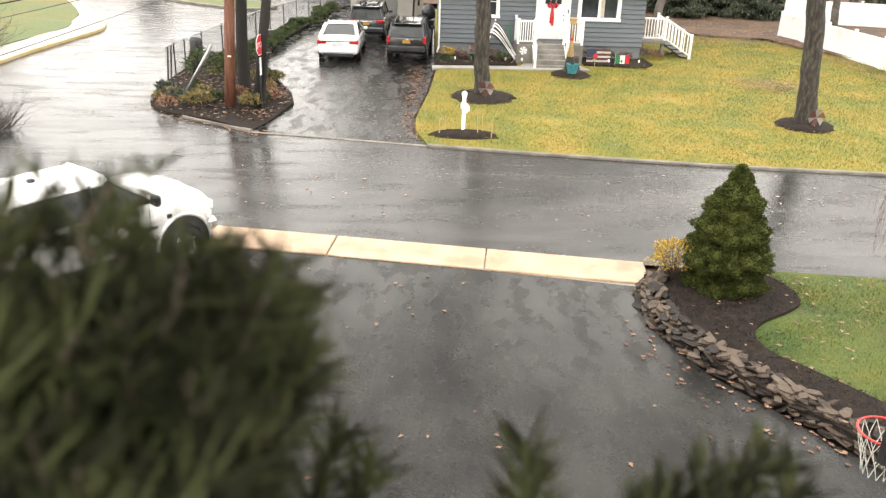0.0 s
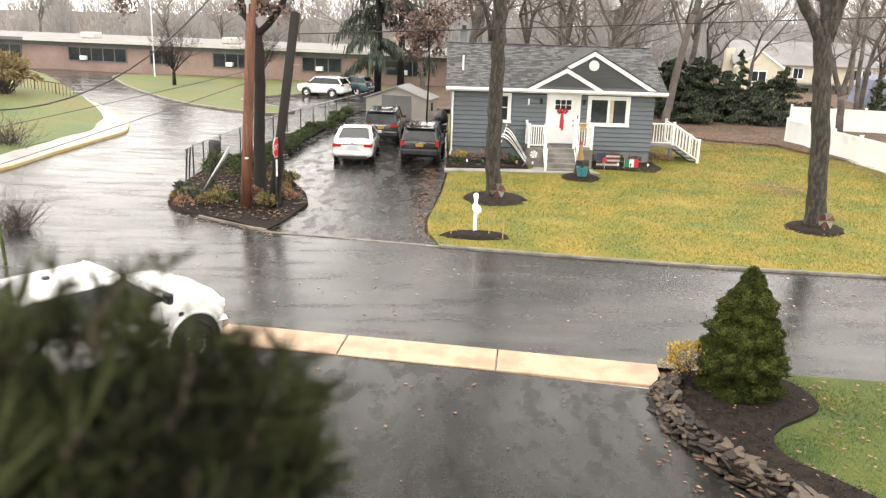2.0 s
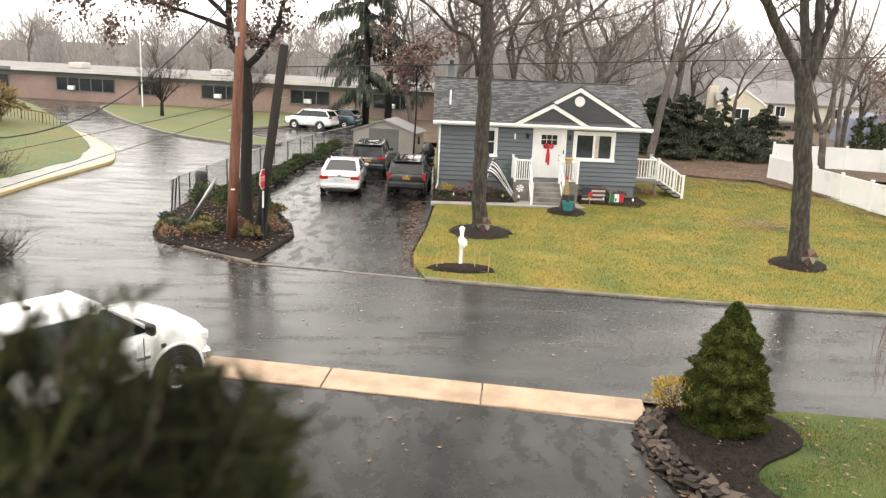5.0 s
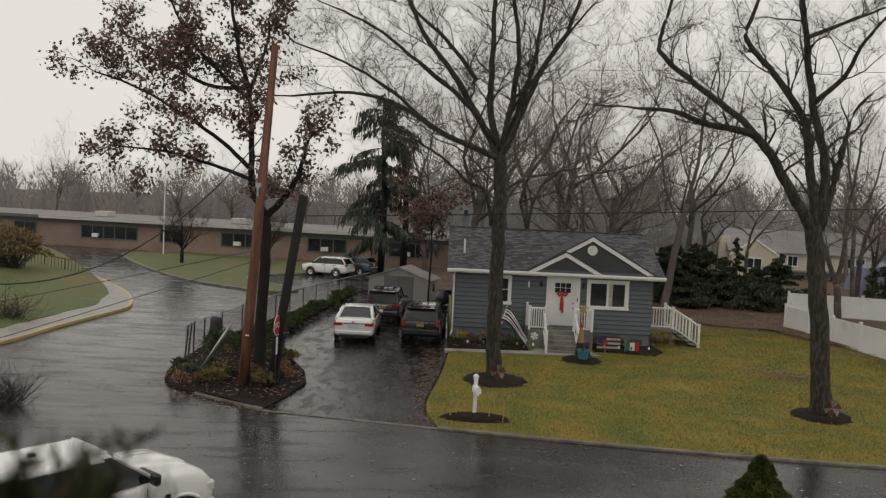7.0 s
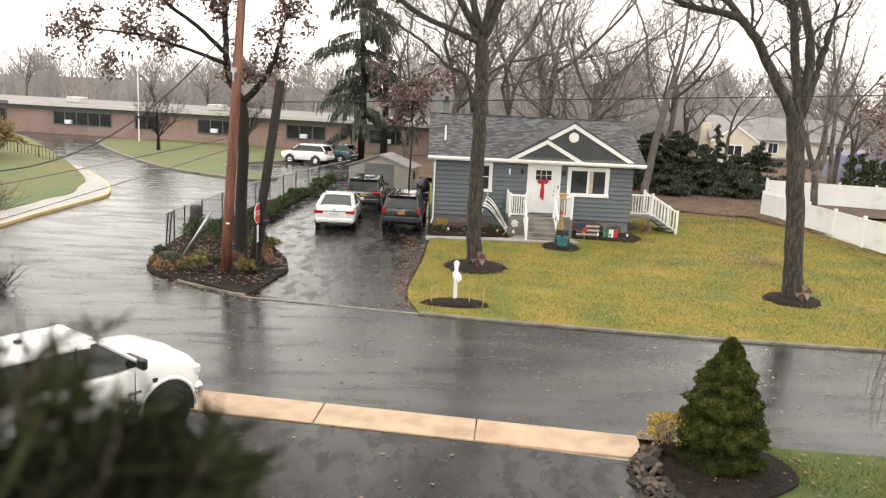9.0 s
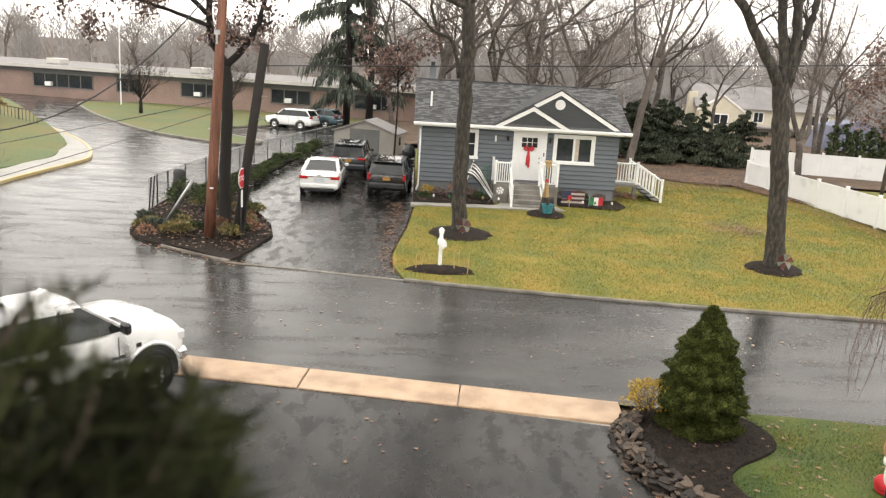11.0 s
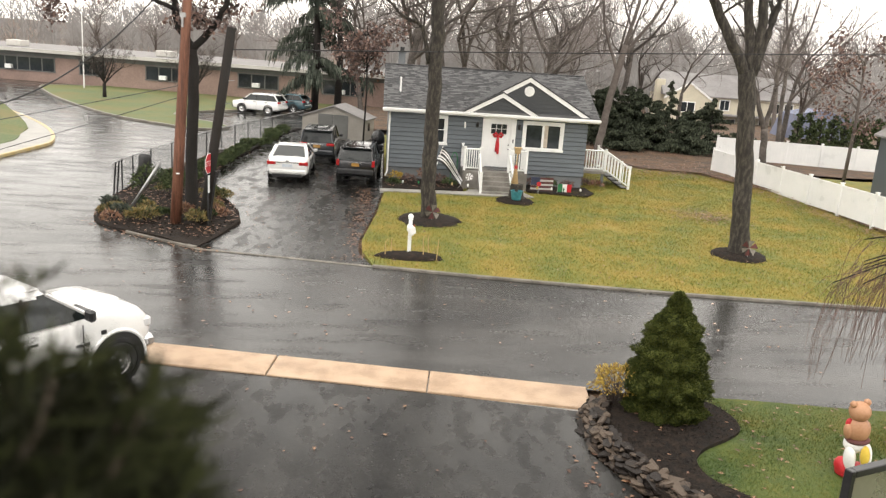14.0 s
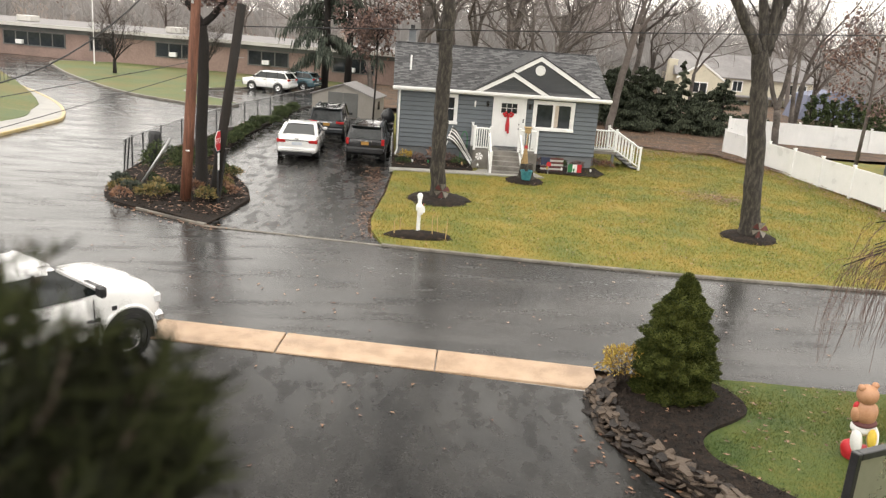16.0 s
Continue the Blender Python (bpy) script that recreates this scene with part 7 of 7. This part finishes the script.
for i in range(16):
    x = 29.5 + i * 0.75
    S, L = conifer(60 + i, rg.uniform(2.6, 3.4), 0.6, 0.1, 36, -0.8, 0.17, 60)
    plant("cypress", "dark narrow cypress in a screening row", "evergreen tree", [("trunk", S, BARKDARK, True), ("foliage", L, HEDGE, False)], (x, 56.8 - 0.18 * i, 0.3), "cypress row")

# ---- the near yard: inflatable bear and basketball hoop ----
b = bmesh.new()


def ball(c, r, sx=1.0, sy=1.0, sz=1.0, mi=0):
    g = bmesh.ops.create_icosphere(b, subdivisions=3, radius=r, matrix=Matrix.Translation(c) @ Matrix.Diagonal((sx, sy, sz, 1)))
    for f in {f for v in g["verts"] for f in v.link_faces}:
        f.material_index = mi
        f.smooth = True


ball((0, 0, 1.36), 0.19)
for s in (1, -1):
    ball((s * 0.14, 0, 1.52), 0.065)
    ball((s * 0.19, 0.03, 0.98), 0.09, 0.8, 1, 1.7)
    ball((s * 0.17, -0.04, 0.46), 0.13, 0.75, 0.9, 2.1, 1)
    ball((s * 0.17, 0.10, 0.12), 0.13, 1, 1.4, 0.8, 2)
ball((0, 0, 1.0), 0.21, 0.95, 0.9, 1.25)
ball((0, 0, 0.80), 0.215, 1.0, 0.95, 0.35, 4)
ball((0, 0.03, 0.70), 0.22, 1.05, 0.9, 0.75, 1)
ball((0.02, -0.20, 0.56), 0.10, 0.9, 0.7, 2.0, 3)
ball((-0.15, 0.06, 1.10), 0.07, 1, 0.8, 1.7, 2)
ball((-0.16, 0.10, 0.22), 0.17, 0.9, 1.2, 1.1, 2)
bear = tagged(part("inflatable_bear", b, [BEAR, CLOTHWHITE, RED, CLOTHYELLOW, RUST]), "tan inflatable bear ornament in white and red on the lawn", "lawn ornament")
bear.matrix_basis = pose(8.22, 11.9, 0.12, 0, -7, 8) @ Matrix.Scale(0.90, 4)

hoop = thing("basketball_hoop", "portable basketball hoop with red rim and framed board", "basketball hoop", (4.05, 5.93, 0), 21.7)
s = Soup()
s.tube([(0.23 * math.cos(w), 0.23 * math.sin(w), 2.6) for w in np.linspace(0, 6.2832, 33)], [0.012] * 33, 8, False)
rim_ = part("rim", s.out(), HOOPRED, hoop, smooth=True)
for k in range(12):
    w = 6.2832 * k / 12
    s = Soup()
    for sg_ in (1, -1):
        s.tube([(0.23 * math.cos(w), 0.23 * math.sin(w), 2.59), (0.19 * math.cos(w + sg_ * 0.26), 0.19 * math.sin(w + sg_ * 0.26), 2.45), (0.15 * math.cos(w), 0.15 * math.sin(w), 2.31), (0.12 * math.cos(w + sg_ * 0.26), 0.12 * math.sin(w + sg_ * 0.26), 2.17)], [0.004] * 4, 4)
    part("net_cord", s.out(), NET, rim_)
part("board", boxes((-0.62, 0.62, -0.468, -0.455, 2.83, 3.80)), ACRYLIC, hoop)
part("board_frame", boxes((-0.67, -0.62, -0.50, -0.43, 2.77, 3.86), (0.62, 0.68, -0.50, -0.43, 2.77, 3.86), (-0.62, 0.62, -0.50, -0.43, 3.80, 3.86), (-0.62, 0.62, -0.50, -0.43, 2.77, 2.83), bevel=0.006), BLACK, hoop)
part("rim_bracket", boxes((-0.09, 0.09, -0.44, -0.22, 2.55, 2.72), bevel=0.01), HOOPRED, hoop)
s = Soup()
s.tube([(0.0, -0.48, 3.1), (0.05, -0.75, 2.6), (0.1, -0.80, 0.1)], [0.05, 0.055, 0.06], 8)
part("pole", s.out(), BLACK, hoop)
part("base", boxes((-0.3, 0.5, -1.4, -0.5, 0.0, 0.16), bevel=0.05), BLACK, hoop)
S = Soup()
S.tube([(-11.5, 21.1, -0.1), (-11.62, 21.1, 1.95)], [0.045, 0.045], 4)
tagged(part("sign_post", S.out(), HEDGE), "dark green steel post beside the street corner", "post")

# ---- the wall and sill of the upper window, with its evergreen garland ----
tagged(part("wall_home", boxes((-9, 9, 0.10, 0.26, 0, 6.17), (-9, -1.0, 0.10, 0.26, 6.17, 8.6), (1.0, 9, 0.10, 0.26, 6.17, 8.6), (-1.0, 1.0, 0.10, 0.26, 7.6, 8.6)), FASCIA), "pale upper-storey wall with an open window", "wall", kind="structure")
tagged(part("window_sill", boxes((-1.05, 1.05, 0.08, 0.50, 6.13, 6.17), bevel=0.008), WHITE), "white sill under the open upstairs window", "window sill", kind="structure")
garland = thing("fir_garland", "thick evergreen garland lying along the window sill", "garland", (0, 0, 0))
rg = random.Random(71)


def fir_twig(base, tip, needle, count, name="sprig"):
    """A stem with soft needles set all round it and pointing forward."""
    base, tip = Vector(base), Vector(tip)
    bend = Vector((rg.gauss(0, 0.01), rg.gauss(0, 0.01), -0.01))
    line = [base.lerp(tip, t) + bend * 4 * t * (1 - t) for t in np.linspace(0, 1, 7)]
    s, st = Soup(), Soup()
    st.tube(line, [0.0028, 0.0026, 0.0024, 0.0021, 0.0018, 0.0015, 0.001], 5)
    d = (tip - base).normalized()
    u = d.cross(Vector((0.2, 0.3, 1))).normalized()
    v = d.cross(u)
    for i in range(count):
        t = (i + rg.random()) / count
        w = rg.uniform(0, 6.2832)
        p = base.lerp(tip, t) + bend * 4 * t * (1 - t)
        a = (d * rg.uniform(0.5, 1.0) + (u * math.cos(w) + v * math.sin(w)) * 0.95).normalized()
        ln = needle * rg.uniform(0.7, 1.1) * (1 - 0.3 * t)
        sd = a.cross(Vector((0.3, 1, 0.2))).normalized() * 0.0018
        m = p + a * ln * 0.6 + Vector((0, 0, -0.002))
        s.face(p - sd, p + sd, m + sd, p + a * ln, m - sd)
    o = part(name, s.out(), FIR, garland)
    part("stem", st.out(), FIRSTEM, o)


# sprigs fan from the sill towards the street, thick on one side, sparse towards the middle
def aim(az, el, dist):
    return (math.sin(radians(az)) * math.cos(radians(el)) * dist, math.cos(radians(az)) * math.cos(radians(el)) * dist, 6.7 + math.sin(radians(el)) * dist)


EDGE = [(-29, -15.4), (-26, -15.8), (-22, -16.2), (-19, -16.8), (-16, -18.0), (-13, -19.8), (-10.3, -21.6), (-7.8, -24.0), (-7.0, -26.4), (-8.0, -29), (-9.5, -32), (-11, -35)]
for az, el in EDGE:
    for k in range(2 if az < -12 else 3):
        ti = aim(az + rg.gauss(-0.6, 1.0), el - abs(rg.gauss(0.5, 0.9)) - 1.7, rg.uniform(0.52, 0.60))
        ba = aim(az * 0.75 - 10.5, min(el - 6, -27) - rg.uniform(0, 6), rg.uniform(0.50, 0.58))
        fir_twig(ba, Vector(ba).lerp(Vector(ti), 1.0), 0.062, 58)
for k in range(56):
    az = rg.uniform(-34, -12.5)
    top = np.interp(az, [-33, -26, -16, -12.5], [-18.6, -19.6, -22.4, -26.4])
    el = rg.uniform(-43, top)
    ti = aim(az, el, rg.uniform(0.50, 0.64))
    ba = aim(az * 0.9 - 3, el - rg.uniform(8, 14), rg.uniform(0.50, 0.60))
    fir_twig(ba, ti, 0.055, 84)
for az, el in ((-18.4, -15.8), (-17.2, -16.6), (-24.5, -16.4), (-9.6, -22.5), (-8.0, -25.0)):
    fir_twig(aim(az - 3.0, el - 6.5, 0.55), aim(az, el, 0.57), 0.040, 30)
for az, el, w in ((-5.5, -35.0, -16), (-2.0, -37.0, -10), (10.0, -35.4, 10.2), (28.3, -32.8, 17), (25.3, -34.8, 16), (22.3, -36.8, 15), (30.5, -34.3, 21), (27.5, -36.8, 20), (24.5, -38.8, 19), (31.5, -37.8, 24)):
    fir_twig(aim(w, -47, 0.70), aim(az, el, 0.74), 0.068, 220)

# ---- grass, fallen leaves and stones ----
def blades(name, outline, n, h, w, material, seed, lift, label, near=None, holes=()):
    r = np.random.default_rng(seed)
    xs, ys = [p[0] for p in outline], [p[1] for p in outline]
    box_ = near or (min(xs), max(xs), min(ys), max(ys))
    v, f = [], []
    k = 0
    while k < n:
        x, y = r.uniform(box_[0], box_[1]), r.uniform(box_[2], box_[3])
        if not inside(x, y, outline) or any((x - a) ** 2 + (y - b) ** 2 < c * c for a, b, c in holes):
            n -= 0 if r.random() < 0.7 else 1
            continue
        z = ground_z(x, y) + lift
        a, hh = r.uniform(0, 6.2832), h * r.uniform(0.5, 1.25)
        dx, dy = math.cos(a) * w, math.sin(a) * w
        lx, ly = r.normal(0, 0.4) * hh, r.normal(0, 0.4) * hh
        i = len(v)
        v += [(x - dx, y - dy, z), (x + dx, y + dy, z), (x + lx, y + ly, z + hh)]
        f.append((i, i + 1, i + 2))
        k += 1
    tagged(part(name, (v, f), material), label, "grass", kind="stuff")


RINGS = ((2.1, 30.3, 1.15), (12.85, 27.3, 0.95), (6.0, 34.6, 0.8), (1.2, 25.1, 0.6), (0.7, 25.1, 0.4), (1.8, 25.1, 0.4))
blades("grass", LAWN, 190000, 0.06, 0.010, BLADE, 1, 0.08, "short yellow-green winter grass", (-1, 22, 22, 46), RINGS)
blades("grass", HOME_LAWN, 75000, 0.055, 0.006, BLADEGREEN, 2, 0.12, "short fresh green grass", (5.5, 13, 8, 15.3))


def leaf_shape(s, x, y, z, size, rg):
    """A curled, lobed oak leaf."""
    a = rg.uniform(0, 6.2832)
    ca, sa = math.cos(a), math.sin(a)
    tx, ty = rg.gauss(0, 0.25), rg.gauss(0, 0.25)
    pts = []
    for u, w in ((-0.5, 0.015), (-0.3, 0.06), (-0.22, 0.22), (-0.12, 0.07), (0.08, 0.36), (0.12, 0.09), (0.34, 0.26), (0.3, 0.07), (0.5, 0.0), (0.3, -0.07), (0.34, -0.26), (0.12, -0.09), (0.08, -0.36), (-0.12, -0.07), (-0.22, -0.22), (-0.3, -0.06), (-0.5, -0.015)):
        px, py = u * size, w * size
        pts.append((x + px * ca - py * sa, y + px * sa + py * ca, z + abs(py) * 0.2 + abs(px * tx) * 0.6 + abs(py * ty)))
    s.face(*pts)


def scatter(n, seed, where, size, label, lift):
    rg = random.Random(seed)
    s = Soup()
    k = 0
    for _ in range(n * 40):
        if k >= n:
            break
        p = where(rg)
        if p is None:
            continue
        leaf_shape(s, p[0], p[1], ground_z(*p) + lift + 0.004, size * rg.uniform(0.7, 1.3), rg)
        k += 1
    tagged(part("fallen_leaves", s.out(), LEAF), label, "fallen leaves", kind="stuff")


def in_poly(poly, x0, x1, y0, y1):
    def f(rg):
        x, y = rg.uniform(x0, x1), rg.uniform(y0, y1)
        return (x, y) if inside(x, y, poly) else None
    return f


DRIVE_POLY = [(4.1, 14.3), (-4.05, 15.9), (-4.5, 8), (-3, 4), (7, 6), (5.3, 9.9), (4.4, 11.2), (3.9, 12.7)]
scatter(70, 81, in_poly(DRIVE_POLY, -5, 7, 4, 16), 0.10, "wet brown oak leaves on the near driveway", 0.016)
scatter(60, 82, lambda rg: ((lambda t: (4.0 + 1.9 * t ** 1.3 - rg.random() ** 2 * 0.9, 12.9 - 3.9 * t - 0.0))(rg.random())), 0.10, "wet oak leaves drifted against the stone edge", 0.016)
scatter(130, 83, lambda rg: (rg.uniform(-8, 14), rg.uniform(16.4, 23.6)), 0.10, "scattered leaves on the wet street", 0.004)
scatter(1300, 84, in_poly(LAWN, -0.5, 22, 23, 46), 0.105, "scattered brown leaves in the front grass", 0.14)
scatter(420, 94, lambda rg: (rg.gauss(14.0, 0.75), rg.gauss(33.3, 0.6)), 0.13, "matted heap of brown leaves on the front grass", 0.15)
scatter(1500, 95, lambda rg: (rg.uniform(10.4, 20), 46.0 + rg.gauss(0, 1.6)), 0.16, "brown leaves thinning out into the grass", 0.16)
scatter(230, 85, in_poly(HOME_LAWN, 5.6, 12, 8.5, 15), 0.10, "brown oak leaves on the near lawn", 0.17)
scatter(520, 86, lambda rg: (-0.15 + rg.gauss(-0.25, 0.25), rg.uniform(24.5, 36)), 0.12, "leaves blown along the driveway edge", 0.03)
scatter(1100, 87, in_poly(ISLAND, -10, -4.6, 26, 56), 0.13, "leaves lying in the corner bed", 0.17)
scatter(260, 88, lambda rg: (rg.uniform(-6.8, 0.2), rg.uniform(25.5, 47)), 0.11, "leaves stuck to the wet driveway", 0.022)
scatter(900, 89, lambda rg: ((lambda t: (19.3 + 1.6 * t + rg.gauss(-0.3, 0.5), 46 - 16 * t))(rg.random())), 0.15, "brown leaves drifted along the white fence", 0.2)
scatter(700, 90, lambda rg: (rg.uniform(10.5, 20), rg.uniform(43.5, 56)), 0.17, "brown leaf litter at the back of the lawn", 0.24)
scatter(160, 91, in_poly(FRONT_BED + [(0.3, 35.7)], 0.3, 4, 35.6, 38.2), 0.12, "leaves in the house bed", 0.22)
scatter(45, 92, in_poly(HOME_BED, 4, 8, 7.5, 15), 0.09, "leaf scraps in the mulch bed", 0.25)
scatter(200, 93, lambda rg: ((lambda q: (q[0] + rg.gauss(0.3, 0.3), q[1] - abs(rg.gauss(0, 0.2)) - 0.1))(ISLAND_KERB[rg.randrange(4, len(ISLAND_KERB))])), 0.12, "leaves in the gutter of the corner bed", 0.01)
bits = Soup()
rg = random.Random(94)
for _ in range(16000):
    x, y = rg.uniform(3.9, 8.2), rg.uniform(7.6, 15.0)
    if inside(x, y, HOME_BED):
        leaf = rg.uniform(0.010, 0.028)
        a = rg.uniform(0, 6.28)
        d = Vector((math.cos(a), math.sin(a), rg.gauss(0, 0.3))) * leaf
        e = Vector((-math.sin(a), math.cos(a), rg.gauss(0, 0.4))) * leaf * 0.3
        c = Vector((x, y, 0.225 + rg.random() * 0.03 + 0.04 * noise.noise(Vector((x * 0.5, y * 0.5, 3)))))
        bits.face(c - d - e, c + d - e, c + d + e, c - d + e)
tagged(part("mulch_chips", bits.out(), mat("mulch_chip", [(0.007, 0.005, 0.004), (0.018, 0.013, 0.010), (0.042, 0.031, 0.024)], 0.9, 5, 40, 0, island=0.9, spec=0.2)), "loose dark bark chips in the bed", "mulch", kind="stuff")
for poly, n, bx_, lab in ((ISLAND, 5000, (-10, -4.6, 26, 40), "rough dark mulch in the corner bed"),):
    bits = Soup()
    for _ in range(n):
        x, y = rg.uniform(bx_[0], bx_[1]), rg.uniform(bx_[2], bx_[3])
        if inside(x, y, poly):
            c = Vector((x, y, ground_z(x, y) + 0.11 + rg.random() * 0.05))
            d, e = [Vector((rg.gauss(0, 1), rg.gauss(0, 1), rg.gauss(0, 0.5))).normalized() * 0.05 for _ in range(2)]
            bits.face(c - d, c + e, c + d)
    tagged(part("mulch_chips", bits.out(), MULCH), lab, "mulch", kind="stuff")

# the dry stone edge: flat stones laid in sloping courses
wall = thing("stone_edge", "dry-laid edge of flat brown fieldstones round the bed", "stone wall", (0, 0, 0))
stones = []
rg = random.Random(95)
for k in range(10):
    b = bmesh.new()
    lx, ly, lz = rg.uniform(0.14, 0.27), rg.uniform(0.08, 0.13), rg.uniform(0.012, 0.026)
    n = rg.choice((5, 6, 6))
    lo, hi = [], []
    for i in range(n):
        w = 6.2832 * i / n
        q = rg.uniform(0.62, 1.15)
        lo.append(b.verts.new((math.cos(w) * lx * q, math.sin(w) * ly * q, -lz)))
        hi.append(b.verts.new((math.cos(w) * lx * q * 0.97, math.sin(w) * ly * q * 0.95, lz + rg.gauss(0, 0.008))))
    b.faces.new(hi)
    b.faces.new(lo[::-1])
    for i in range(n):
        j = (i + 1) % n
        b.faces.new((lo[i], lo[j], hi[j], hi[i]))
    me = bpy.data.meshes.new("stone")
    b.to_mesh(me)
    b.free()
    me.materials.append(STONE)
    stones.append(me)
LINE = smooth_line([(4.35, 14.75), (4.02, 14.2), (3.92, 13.4), (4.0, 12.6), (4.4, 11.5), (5.0, 10.5), (5.75, 9.35), (6.6, 8.1), (7.2, 7.0)], 12)
for course, (inn, z) in enumerate(((0.08, 0.03), (0.11, 0.075), (0.15, 0.12), (0.19, 0.165), (0.24, 0.21), (0.30, 0.25), (0.38, 0.275), (0.48, 0.27))):
    pos = rg.random() * 0.2
    acc = 0.0
    for (xa, ya), (xb, yb) in zip(LINE, LINE[1:]):
        seg = math.hypot(xb - xa, yb - ya)
        while pos < acc + seg:
            t = (pos - acc) / seg
            d = math.atan2(yb - ya, xb - xa)
            nx, ny = -math.sin(d), math.cos(d)
            x, y = xa + (xb - xa) * t + nx * (inn + rg.gauss(0, 0.02)), ya + (yb - ya) * t + ny * (inn + rg.gauss(0, 0.02))
            share("stone", rg.choice(stones), wall, pose(x, y, z + rg.gauss(0, 0.012), rg.gauss(0, 10) + (12 if course else 0), rg.gauss(0, 12), math.degrees(d) + rg.gauss(0, 20)) @ Matrix.Scale(rg.uniform(0.6, 0.9), 4))
            pos += rg.uniform(0.17, 0.30)
        acc += seg
